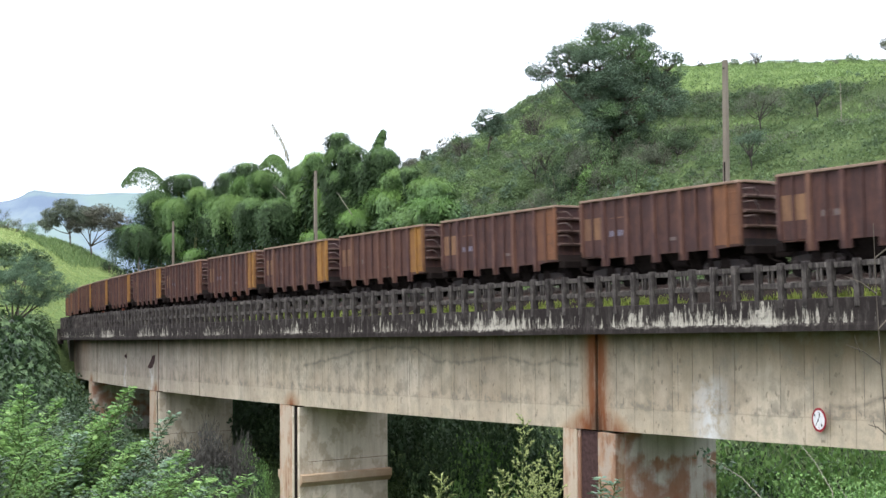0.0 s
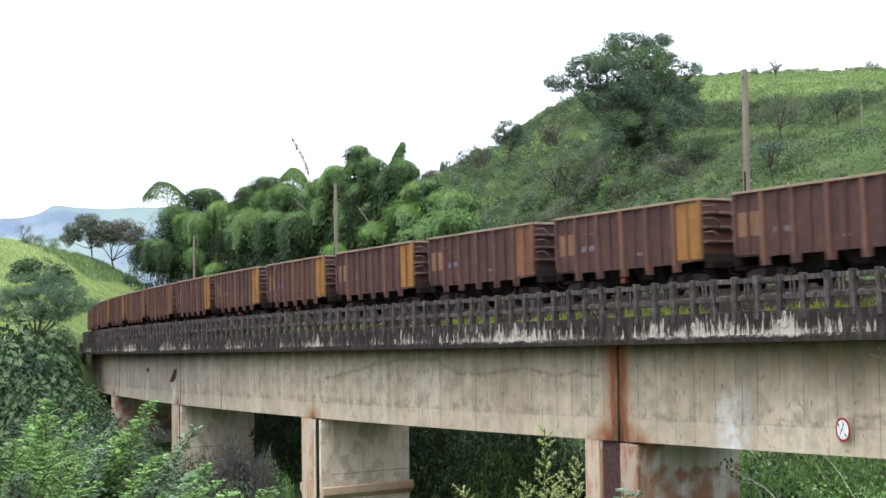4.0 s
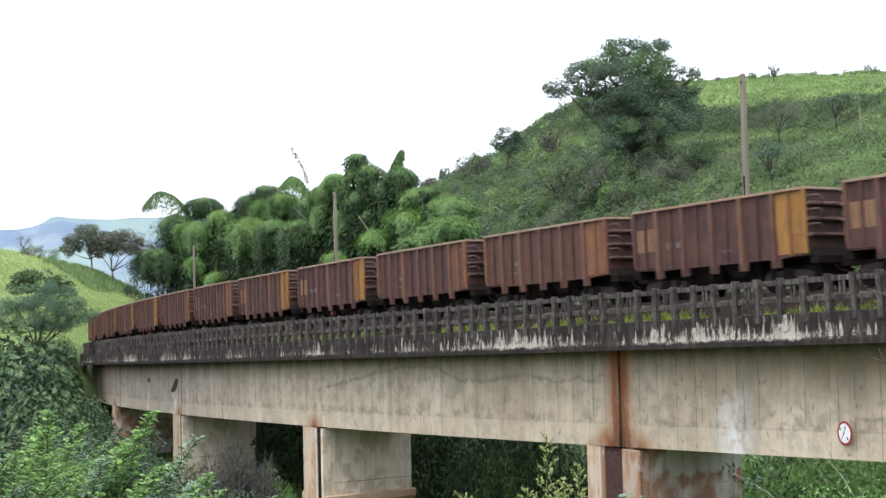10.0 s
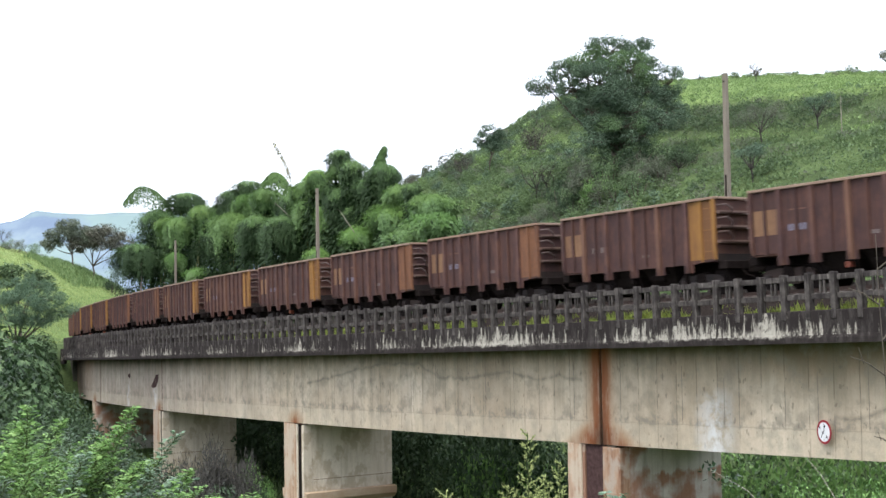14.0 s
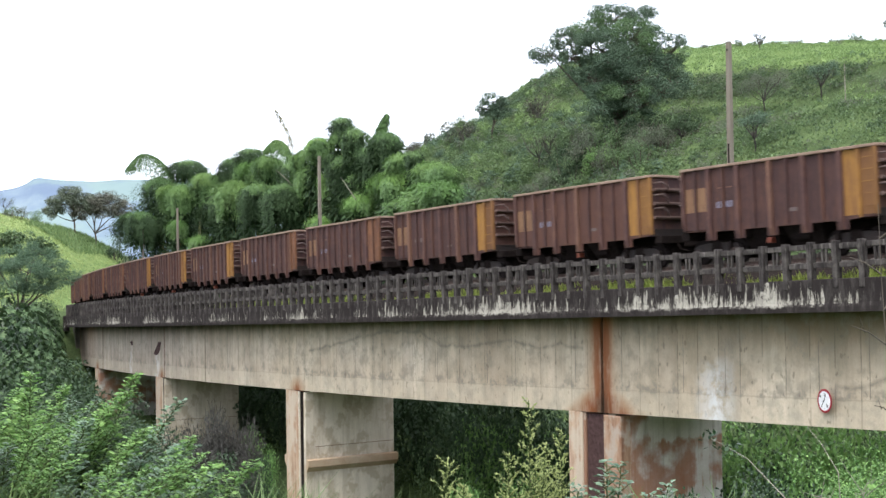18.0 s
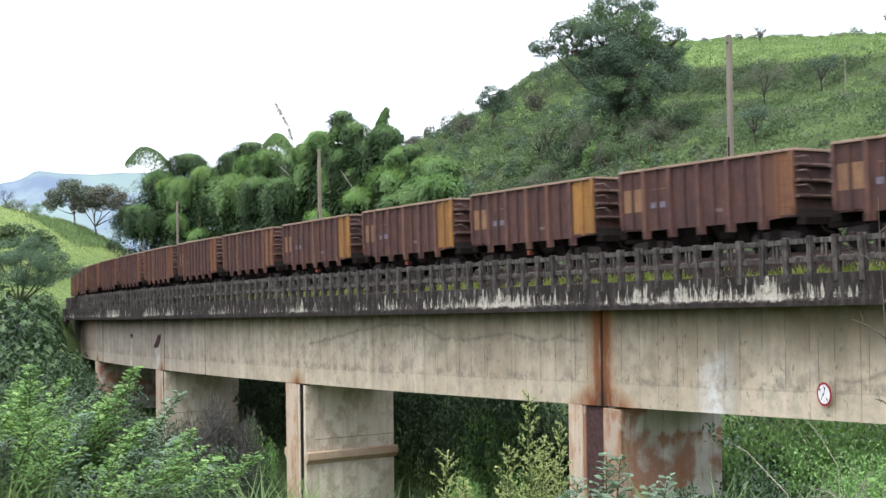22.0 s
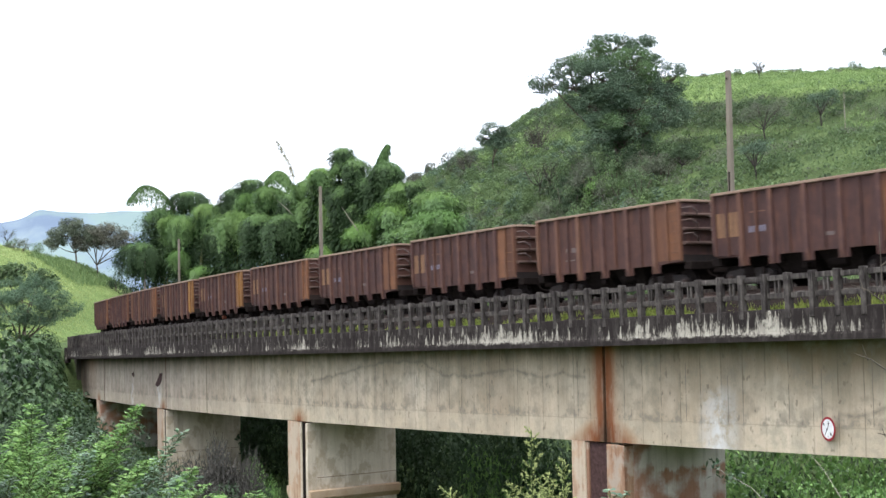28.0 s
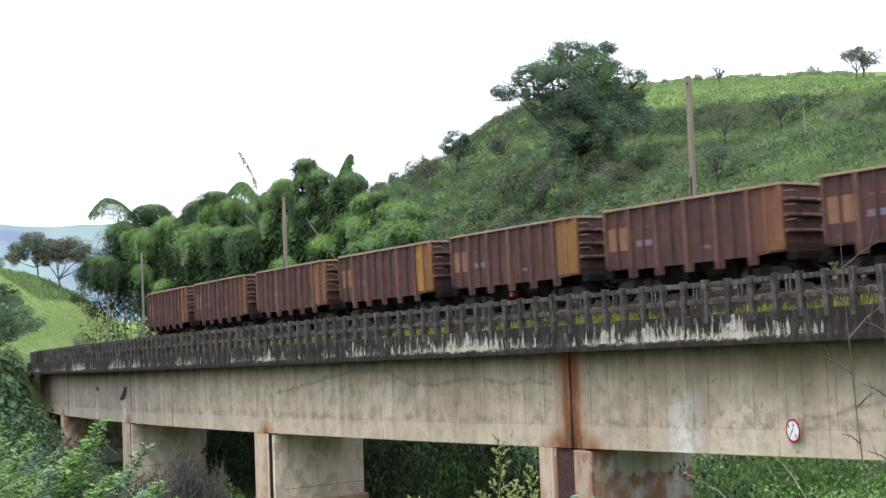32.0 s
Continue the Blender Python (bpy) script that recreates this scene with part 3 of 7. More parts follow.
def box(bm, x0, x1, y0, y1, z0, z1, bevel=0.0):
    v = [bm.verts.new(p) for p in ((x0, y0, z0), (x1, y0, z0), (x1, y1, z0), (x0, y1, z0), (x0, y0, z1), (x1, y0, z1), (x1, y1, z1), (x0, y1, z1))]
    f = [bm.faces.new([v[i] for i in k]) for k in ((3, 2, 1, 0), (4, 5, 6, 7), (0, 1, 5, 4), (1, 2, 6, 5), (2, 3, 7, 6), (3, 0, 4, 7))]
    if bevel:
        e = {k for face in f for k in face.edges}
        bmesh.ops.bevel(bm, geom=list(e), offset=bevel, segments=1, affect="EDGES")
    return bm


def boxes(*spec, bevel=0.0):
    bm = bmesh.new()
    for b in spec:
        if bevel:
            k = bmesh.new()
            box(k, *b, bevel)
            me = bpy.data.meshes.new("t")
            k.to_mesh(me)
            k.free()
            bm.from_mesh(me)
            bpy.data.meshes.remove(me)
        else:
            box(bm, *b)
    return bm


def tube(bm, points, radii, sides=8, cap=True):
    """A round bar through points."""
    rings = []
    for i, p in enumerate(points):
        p = Vector(p)
        d = Vector(points[min(i + 1, len(points) - 1)]) - Vector(points[max(i - 1, 0)])
        q = d.to_track_quat("Z", "Y")
        r = radii[i] if isinstance(radii, (list, tuple)) else radii
        rings.append([bm.verts.new(p + q @ Vector((r * math.cos(2 * math.pi * k / sides), r * math.sin(2 * math.pi * k / sides), 0))) for k in range(sides)])
    for a, b in zip(rings, rings[1:]):
        for k in range(sides):
            bm.faces.new((a[k], a[(k + 1) % sides], b[(k + 1) % sides], b[k]))
    if cap:
        bm.faces.new(rings[0][::-1])
        bm.faces.new(rings[-1])
    return bm


def lathe_y(bm, profile, x, z, sides=20):
    """A wheel-like body round an axis along y; profile of (y, radius)."""
    rings = [[bm.verts.new((x + r * math.cos(2 * math.pi * k / sides), y, z + r * math.sin(2 * math.pi * k / sides))) for k in range(sides)] for y, r in profile]
    for a, b in zip(rings, rings[1:]):
        for k in range(sides):
            bm.faces.new((a[k], b[k], b[(k + 1) % sides], a[(k + 1) % sides]))
    bm.faces.new(rings[0])
    bm.faces.new(rings[-1][::-1])
    return bm


def sweep(name, section, s0, s1, step, mat, parent=None, label="", cuts=1, marks=None):
    """A closed section of (off, h) drawn along the line; the attribute rise runs from 0 at its foot to 1 at its top."""
    n = max(2, int(abs(s1 - s0) / step) + 1)
    sec = []
    for (a, b) in zip(section, section[1:] + section[:1]):
        for k in range(cuts):
            sec.append((a[0] + (b[0] - a[0]) * k / cuts, a[1] + (b[1] - a[1]) * k / cuts))
    hs = [h for _, h in sec]
    lo, hi = min(hs), max(hs)
    verts, rise, extra, m = [], [], [], len(sec)
    for i in range(n):
        s = s0 + (s1 - s0) * i / (n - 1)
        for off, h in sec:
            verts.append(at(s, off, h))
            rise.append((h - lo) / (hi - lo))
            extra.append(marks(s, off, h) if marks else (0, 0, 0))
    faces = [(i * m + k, i * m + (k + 1) % m, (i + 1) * m + (k + 1) % m, (i + 1) * m + k) for i in range(n - 1) for k in range(m)]
    faces += [tuple(range(m))[::-1], tuple(range((n - 1) * m, n * m))]
    mesh = bpy.data.meshes.new(name)
    mesh.from_pydata(verts, [], faces)
    mesh.attributes.new("rise", "FLOAT", "POINT").data.foreach_set("value", rise)
    mesh.attributes.new("along", "FLOAT", "POINT").data.foreach_set("value", [(s0 + (s1 - s0) * i / (n - 1)) / 1.02 for i in range(n) for k in range(m)])
    if marks:
        mesh.attributes.new("rust", "FLOAT", "POINT").data.foreach_set("value", [e[0] for e in extra])
        mesh.attributes.new("crack", "FLOAT", "POINT").data.foreach_set("value", [crack_height(s0 + (s1 - s0) * i / (n - 1)) for i in range(n) for k in range(m)])
        mesh.attributes.new("damp", "FLOAT", "POINT").data.foreach_set("value", [e[2] for e in extra])
        mesh.attributes.new("white", "FLOAT", "POINT").data.foreach_set("value", [e[1] for e in extra])
    bm = bmesh.new()
    bm.from_mesh(mesh)
    bmesh.ops.recalc_face_normals(bm, faces=bm.faces)
    bm.to_mesh(mesh)
    bm.free()
    return link(name, mesh, mat, parent, label)


def quads_mesh(name, verts, mat, corners=4):
    """Loose faces of so many corners each from an array (n * corners, 3)."""
    n = len(verts) // corners
    mesh = bpy.data.meshes.new(name)
    mesh.vertices.add(n * corners)
    mesh.vertices.foreach_set("co", np.asarray(verts, np.float32).ravel())
    mesh.loops.add(n * corners)
    mesh.loops.foreach_set("vertex_index", np.arange(n * corners, dtype=np.int32))
    mesh.polygons.add(n)
    mesh.polygons.foreach_set("loop_start", np.arange(0, n * corners, corners, dtype=np.int32))
    mesh.update(calc_edges=True)
    mesh.materials.append(mat)
    return mesh


RNG = np.random.default_rng(7)


def unit(v):
    return v / np.maximum(np.linalg.norm(v, axis=1, keepdims=True), 1e-6)


def leaves(centres, out, length, width, droop=0.3, spread=0.8, stray=0.45, lift=0.5):
    """Rhombic leaves at centres, pointing along out, bent to the ground, turned mostly to the light."""
    n = len(centres)
    d = unit(unit(out) + RNG.normal(0, spread, (n, 3)) - np.array((0, 0, droop)))
    face = unit(out) * 0.8 + np.array((0, 0, lift)) + RNG.normal(0, stray, (n, 3))
    side = unit(np.cross(d, face))
    ln = (np.asarray(length) * RNG.uniform(0.6, 1.3, n))[:, None]
    wd = (np.asarray(width) * RNG.uniform(0.7, 1.3, n))[:, None]
    sag = np.array((0, 0, 1)) * ln * 0.12
    return np.stack([centres, centres + d * ln * 0.45 + side * wd * 0.5, centres + d * ln - sag, centres + d * ln * 0.45 - side * wd * 0.5], 1).reshape(-1, 3)


def blob(n, c, r, hollow=0.55):
    """n places in an ellipsoid's outer shell, and the way out of it."""
    d = unit(RNG.normal(0, 1, (n, 3)))
    k = RNG.uniform(hollow, 1.0, (n, 1)) ** 0.6
    return np.asarray(c) + d * k * np.asarray(r), d


# ---- ground ----
PROFILE = ((-400, 6), (-90, 2.0), (-52, -0.6), (-38, -1.75), (-33, -2.2), (-26, -4.0), (-16, -11.0), (-8, -13.5), (9, -13.5), (17, -11), (24, -5), (34, 4.5), (50, 16.8), (63, 23.2), (72, 30.2), (80, 31.8), (88, 32.45), (94, 32.9), (103, 33.4), (113, 34.2), (122, 34.8), (150, 36.5), (260, 38), (400, 30))
LEVEL_PROFILE = ((-400, 20), (-120, 26), (-70, 24), (-50, 21.5), (-31, 18.0), (-20, 14.5), (-9, 7.0), (-4.0, -0.9), (12, -1.0), (20, 1.0), (34, 6.0), (50, 16.8), (63, 23.2), (72, 30.2), (80, 31.8), (88, 32.45), (94, 32.9), (103, 33.4), (113, 34.2), (122, 34.8), (150, 36.5), (260, 38), (400, 30))
P_X, P_Z = zip(*PROFILE)
Q_X, Q_Z = zip(*LEVEL_PROFILE)


def smooth(a, b, x):
    t = min(1.0, max(0.0, (x - a) / (b - a)))
    return t * t * (3 - 2 * t)


def ground_z(x, y):
    s, off = plan(x, y)
    valley = float(np.interp(off, P_X, P_Z))
    level = float(np.interp(off, Q_X, Q_Z)) + (fall(max(s, -260)) if off < 20 else fall(max(s, -260)) * max(0, (34 - off) / 14))
    if off < -3:
        # the far bank's slope outside the curve starts past the abutment
        early = smooth(-175, -118, s)
        level = level * (1 - early) + (-1.5 + fall(s) - 0.12 * (-off - 3)) * early
    k = smooth(-86, -104, s)
    if s > 20:
        k = max(k, smooth(44, 58, s) * smooth(-30, -22, off))
    z = valley * (1 - k) + level * k
    if off > 24 and z > -5:
        z = -5 + (z + 5) * float(np.interp(s, (-130, -83, -40, 0), (0.97, 0.78, 0.695, 0.64)))
    # the hill behind the line ends in a spur past the far bank
    if off > 14:
        end = smooth(-165, -230, s)
        z = z * (1 - end) + (-6) * end
    if off < -6 and s < -100:
        end = smooth(-255, -330, s)
        z = z * (1 - end) + (-8) * end
    # the stream bed between the second and the joint pier
    z -= 1.8 * smooth(9.0, 6.5, off) * smooth(-14, -9, off) * smooth(-46, -39, s) * smooth(-14, -22, s)
    # a spur of the near bank
    z += 5.0 * math.exp(-((x - 8.5) / 4.5) ** 2 - ((y - 22) / 5.0) ** 2)
    d = math.hypot(x, y)
    far = smooth(420, 900, d)
    z = z * (1 - far) - 12 * far
    rough = smooth(4, 14, abs(off - 3.5)) * smooth(3, 12, d)
    z += rough * (0.9 * noise.noise((x * 0.05, y * 0.05, 0)) + 0.35 * noise.noise((x * 0.21, y * 0.21, 3)))
    return EYE + z


def spaced(lo, hi, step, far, grow=1.25):
    core = list(np.arange(lo, hi + 0.01, step))
    d, x = step, hi
    out = []
    while x < far:
        d *= grow
        x += d
        out.append(x)
    d, x, low = step, lo, []
    while x > -far:
        d *= grow
        x -= d
        low.append(x)
    return low[::-1] + core + out


def pasture(x, y):
    """How lush the hillside's grass is: grazed crest 1, scrub belt 0, the rest between."""
    s, off = plan(x, y)
    if off < -3 and s < -92:
        return 0.5 + 0.5 * smooth(-92, -108, s)
    if off < 26 or y < 60:
        return 0.5
    off += 1.9 * noise.noise((x * 0.1, y * 0.1, 5)) + 1.3 * noise.noise((x * 0.31, y * 0.31, 9))
    return float(np.interp(off, (44, 50, 60, 62.3, 64, 65, 69, 71), (0.25, 0.35, 0.35, 0.62, 0.6, 0.05, 0.1, 1.0)))


# the far ridge: bearing, rise over the eye's level for each metre away
RIDGE_A = (-1.1, -0.40, -0.3271, -0.3174, -0.3103, -0.3044, -0.3005, -0.2891, -0.2811, -0.264, -0.245, -0.2205, -0.165, 0.0, 1.1)
RIDGE_T = (0.05, 0.055, 0.0601, 0.0618, 0.0647, 0.0687, 0.0693, 0.0674, 0.0674, 0.0665, 0.0679, 0.0682, 0.068, 0.06, 0.05)


def build_ground():
    xs, ys = spaced(-130, 200, 2.2, 4300), spaced(-20, 330, 2.2, 4300)
    verts = [(x, y, ground_z(x, y)) for y in ys for x in xs]
    w = len(xs)
    faces = [(j * w + i, j * w + i + 1, (j + 1) * w + i + 1, (j + 1) * w + i) for j in range(len(ys) - 1) for i in range(w - 1)]
    mesh = bpy.data.meshes.new("ground")
    mesh.from_pydata(verts, [], faces)
    mesh.shade_smooth()
    mesh.attributes.new("pasture", "FLOAT", "POINT").data.foreach_set("value", [pasture(v[0], v[1]) for v in verts])
    tagged(link("ground", mesh, M_GROUND), "green grassy hillside and valley floor under the viaduct", "ground", "", "structure")
    # far mountains
    bm = bmesh.new()
    for depth, base, top, seed in ((2600, -30, 225, 3.1), (3600, -30, 428, 9.4)):
        rows = []
        for i in range(481):
            a = radians(-60 + 120 * i / 480)
            ridge = 0.66 + 0.05 * noise.noise((a * 6, seed, 0)) + 0.06 * noise.noise((a * 19, seed, 2)) + 0.03 * noise.noise((a * 60, seed, 5))
            if depth > 3000:
                ridge = float(np.interp(a, RIDGE_A, RIDGE_T)) * 4032 / top + 0.004 * noise.noise((a * 90, seed, 5))
            elif a < -0.1:
                ridge = 0.62 + 0.2 * noise.noise((a * 21, seed, 1)) + 0.06 * noise.noise((a * 80, seed, 2))
            col = []
            for k in range(7):
                f = k / 6
                r = depth * (1 + 0.12 * f)
                z = base + (top * ridge - base) * f ** 0.8 + 14 * noise.noise((a * 40, f * 4, seed)) * f * (1 - f)
                col.append(bm.verts.new((r * math.sin(a), r * math.cos(a), EYE + z)))
            rows.append(col)
        for p, q in zip(rows, rows[1:]):
            for k in range(6):
                bm.faces.new((p[k], q[k], q[k + 1], p[k + 1]))
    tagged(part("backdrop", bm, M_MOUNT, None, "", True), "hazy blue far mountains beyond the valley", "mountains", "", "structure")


build_ground()


# ---- the viaduct ----
PIERS = ((-4.32, -1.15), (-31.2, -28.5), (-57.9, -55.2), (-84.2, -81.5), (22.6, 25.3))
JOINTS = (-45.26, -2.2, 24.0)


# the long crack in the middle span: metres along the line, share of the web's height
CRACK_S = (-28.1, -26.2, -22.7, -19.1, -15.5, -14.0, -11.6, -8.4, -6.1, -4.7, -3.1)
CRACK_K = (0.60, 0.64, 0.76, 0.87, 0.86, 0.70, 0.68, 0.76, 0.67, 0.72, 0.66)


def crack_height(s):
    if 9.0 < s < 14.0:
        return float(np.interp(s, (9.0, 9.9, 10.5, 11.2, 14.0), (0.36, 0.34, 0.37, 0.44, 0.52))) + 0.02 * noise.noise((s * 3.7, 0, 2))
    if not CRACK_S[0] < s < CRACK_S[-1]:
        return -1.0
    return float(np.interp(s, CRACK_S, CRACK_K)) + 0.035 * noise.noise((s * 1.3, 0, 7)) + 0.02 * noise.noise((s * 3.7, 0, 2))


def girder_marks(s, off, h):
    k = (h - Z_GIRDER) / (Z_SOFFIT - Z_GIRDER)
    d = abs(s + 2.2)
    rust = min(1, 1.5 * max(0, 1 - d / (0.85 + 6.5 * max(0, 0.24 - k))) ** 0.7)
    for a, b in PIERS[1:4]:
        m = (a + b) / 2 + 0.3
        rust = max(rust, 1.2 * max(0, 1 - math.hypot((s - m) / 1.3, k * 3.85 / 0.9)))
    white = max(0, 1 - abs(s - 3.9) / 1.1) * max(0, min(1, (0.62 - k) * 4))
    # damp end of the far span, and lime below its broken places
    rust = max(rust, 0.4 * max(0, min(1, (-81.5 - s) / 5)) * (0.3 + 0.7 * k))
    for c, w in ((-66.2, 0.8), (-57.4, 1.0)):
        white = max(white, 0.9 * max(0, 1 - abs(s - c) / w) * max(0, min(1, (0.5 - k) * 5)))
    # soot-dark run of water at the far end, and beside the joints under the deck
    damp = 0.92 * max(0, 1 - abs(s + 93.4) / 4.6) ** 0.6 * (0.5 + 0.5 * k)
    damp = max(damp, 0.95 * max(0, 1 - d / (0.45 + 1.2 * max(0, 0.2 - k))) * max(0, min(1, (0.32 - k) * 5)))
    return min(1, rust), white, damp


def build_viaduct():
    bridge = thing("viaduct", "long curved concrete railway viaduct with stained girders on wall piers", "bridge", None, "", "structure")
    # girders between the joints, with a lower course set off by a shallow groove
    z1 = Z_GIRDER + 0.92
    cuts = [S_END, *JOINTS, S_NEAR]
    for a, b in zip(cuts, cuts[1:]):
        g = 0.085 if a != S_END else 0
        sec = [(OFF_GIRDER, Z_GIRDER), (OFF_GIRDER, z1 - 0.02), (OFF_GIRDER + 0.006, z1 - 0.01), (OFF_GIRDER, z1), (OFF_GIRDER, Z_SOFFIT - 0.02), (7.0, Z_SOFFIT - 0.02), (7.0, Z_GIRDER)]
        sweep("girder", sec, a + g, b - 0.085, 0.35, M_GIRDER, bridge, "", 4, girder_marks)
    for j in JOINTS:
        sweep("joint_filler", [(OFF_GIRDER + 0.12, Z_GIRDER + 0.05), (OFF_GIRDER + 0.12, Z_SOFFIT - 0.03), (6.9, Z_SOFFIT - 0.03), (6.9, Z_GIRDER + 0.05)], j - 0.083, j + 0.083, 0.1, M_GAP, bridge, "dark open expansion joint")
    # deck slab, edge beam with a drip lip, the far edge beam
    sweep("deck_slab", [(0.32, Z_SOFFIT + 0.12), (0.32, Z_EDGE - 0.35), (OFF_FAR - 0.3, Z_EDGE - 0.35), (OFF_FAR - 0.3, Z_SOFFIT + 0.12), (7.0, Z_SOFFIT - 0.018), (OFF_GIRDER, Z_SOFFIT - 0.018)], S_END, S_NEAR, 1.0, M_DECK, bridge)
    lip = Z_SOFFIT + 0.3
    sweep("edge_beam", [(-0.02, Z_SOFFIT), (-0.02, lip - 0.12), (0.0, lip), (0.0, Z_EDGE - 0.03), (0.03, Z_EDGE), (0.29, Z_EDGE), (0.32, Z_EDGE - 0.03), (0.32, Z_SOFFIT + 0.1), (0.12, Z_SOFFIT + 0.02)], S_END, S_NEAR, 0.5, M_PARAPET, bridge, "edge beam black with mould and streaked white", 2)
    sweep("edge_beam", [(OFF_FAR - 0.3, Z_SOFFIT), (OFF_FAR - 0.3, Z_EDGE), (OFF_FAR, Z_EDGE), (OFF_FAR, Z_SOFFIT)], S_END, S_NEAR, 1.0, M_PARAPET, bridge)
    # construction joints of the girder's formwork
    for i, s in enumerate(np.arange(-92, 44, 2.05)):
        s += 0.35 * noise.noise((s * 1.7, 0, 0))
        if min(abs(s - j) for j in JOINTS) < 0.5:
            continue
        if i % 3 == 0:
            continue
        bm = boxes((-0.01, 0.01, -0.006, 0.05, 0.97, 3.6 - 1.2 * ((i * 37) % 5) / 5))
        ob = part("board_joint", bm, M_POLE, bridge)
        ob.matrix_world = upright_pose(s, OFF_GIRDER, Z_GIRDER)
    # rust-edged construction joints near the far end
    for s, w in ((-79.2, 0.07), (-55.25, 0.05)):
        part("cast_joint", boxes((-w, w, -0.012, 0.05, 0.0, Z_SOFFIT - Z_GIRDER - 0.1)), M_BEARING, bridge, "rust-edged joint in the concrete").matrix_world = upright_pose(s, OFF_GIRDER, Z_GIRDER)
    # two places on the far span where the concrete has broken away
    for s, h, ring in ((-66.0, -3.38, ((-0.5, 0.1), (0.0, 0.16), (0.2, 0.28), (0.5, 0.05), (0.3, -0.22), (0.05, -0.12), (-0.2, -0.1))), (-57.3, -3.65, ((-1.15, -0.5), (-0.5, -0.1), (0.3, 0.45), (1.1, 0.5), (0.8, -0.1), (0.3, -0.45), (-0.5, -0.6)))):
        bm = bmesh.new()
        a = [bm.verts.new((x, -0.005, z)) for x, z in ring]
        b = [bm.verts.new((x * 1.1, 0.05, z * 1.1)) for x, z in ring]
        bm.faces.new(a), bm.faces.new(b[::-1])
        for k in range(len(ring)):
            bm.faces.new((a[k], b[k], b[(k + 1) % len(ring)], a[(k + 1) % len(ring)]))
        bmesh.ops.recalc_face_normals(bm, faces=bm.faces)
        part("spalled_patch", bm, M_RECESS, bridge, "dark patch where the concrete has broken away").matrix_world = upright_pose(s, OFF_GIRDER, h)
    return bridge


def build_pier(bridge, a, b, double, mat, foot, ledge):
    """A wall pier across the line: two end posts with a shallow groove between, on some a ledge part way down each side."""
    top = Z_GIRDER - 0.05
    mid = (a + b) / 2
    pier = thing("pier", "tall wall pier of stained board-marked concrete", "pier", upright_pose(mid, OFF_GIRDER, top), "piers of the viaduct", "structure")
    h = (b - a) / 2
    deep = 5.7
    if double:
        part("end_post", boxes((-h, -0.72, 0.0, 0.55, -foot, 0), bevel=0.03), M_PIER_END, pier, "end post with ochre rust streaks")
        part("groove_edge", boxes((-0.718, -0.56, 0.05, 0.5, -foot, -0.003), bevel=0.02), M_PIER_RUST, pier)
        part("end_post", boxes((0.56, h, 0.0, 0.55, -foot, 0), bevel=0.03), M_POST_RUST, pier, "end post deeply stained with rust")
        part("recess", boxes((-0.558, 0.558, 0.13, 0.5, -foot, -0.004)), M_RECESS, pier)
        part("pier_wall", boxes((-h + 0.03, h - 0.006, 0.552, deep, -foot, -0.002), bevel=0.02), M_RUSTED, pier, "wall washed with rust from the joint above")
        part("bearing", boxes((-0.1, 0.75, 0.1, 0.8, 0.002, 0.14), bevel=0.02), M_GAP, pier, "black bearing block under the joint")
        part("bearing_pad", boxes((0.8, 1.25, 0.06, 0.8, 0.002, 0.06), bevel=0.01), M_POLE, pier, "pale bearing pad")
    else:
        part("end_post", boxes((-h, h * 0.2, 0.0, 0.55, -foot, 0), bevel=0.03), M_PIER_END, pier, "end post with ochre rust streaks")
        part("groove_edge", boxes((h * 0.2 + 0.002, h * 0.32, 0.04, 0.5, -foot, -0.003), bevel=0.02), mat, pier)
        part("end_post", boxes((h * 0.8, h, 0.0, 0.55, -foot, 0), bevel=0.03), mat, pier)
        part("recess", boxes((h * 0.32 + 0.002, h * 0.8 - 0.002, 0.12, 0.5, -foot, -0.004)), M_GAP, pier)
        part("pier_wall", boxes((-h + 0.03, h - 0.006, 0.552, deep, -foot, -0.002), bevel=0.02), mat, pier)
        part("bearing", boxes((-0.2, 0.9, 0.1, 0.8, 0.002, 0.045)), M_BEARING, pier, "rusty bearing block")
        if ledge:
            for sx in (-1, 1):
                bm = bmesh.new()
                sec = ((0.0, -4.52), (0.3, -4.22), (0.3, -3.84), (0.0, -3.8))
                ends = [[bm.verts.new((sx * (h - 0.004 + p), y, z)) for p, z in sec] for y in (0.02, deep + 0.12)]
                for k in range(3):
                    bm.faces.new((ends[0][k], ends[0][k + 1], ends[1][k + 1], ends[1][k]))
                bm.faces.new(ends[0]), bm.faces.new(ends[1][::-1])
                bmesh.ops.recalc_face_normals(bm, faces=bm.faces)
                part("ledge", bm, M_LEDGE, pier, "projecting sloped ledge stained ochre")
    # cast joints of the wall
    for z in () if double else (-3.12,):
        part("lift_joint", boxes((h - 0.012, h + 0.006, 0.6, deep - 0.05, z - 0.012, z + 0.012)), M_BEARING, pier)
    return pier


BRIDGE = build_viaduct()
for k, (a, b) in enumerate(PIERS):
    build_pier(BRIDGE, a, b, k in (0, 4), M_RUSTED if k == 3 else M_PIER, (9.5, 9.5, 8.5, 7.5, 9.5)[k], k == 1)

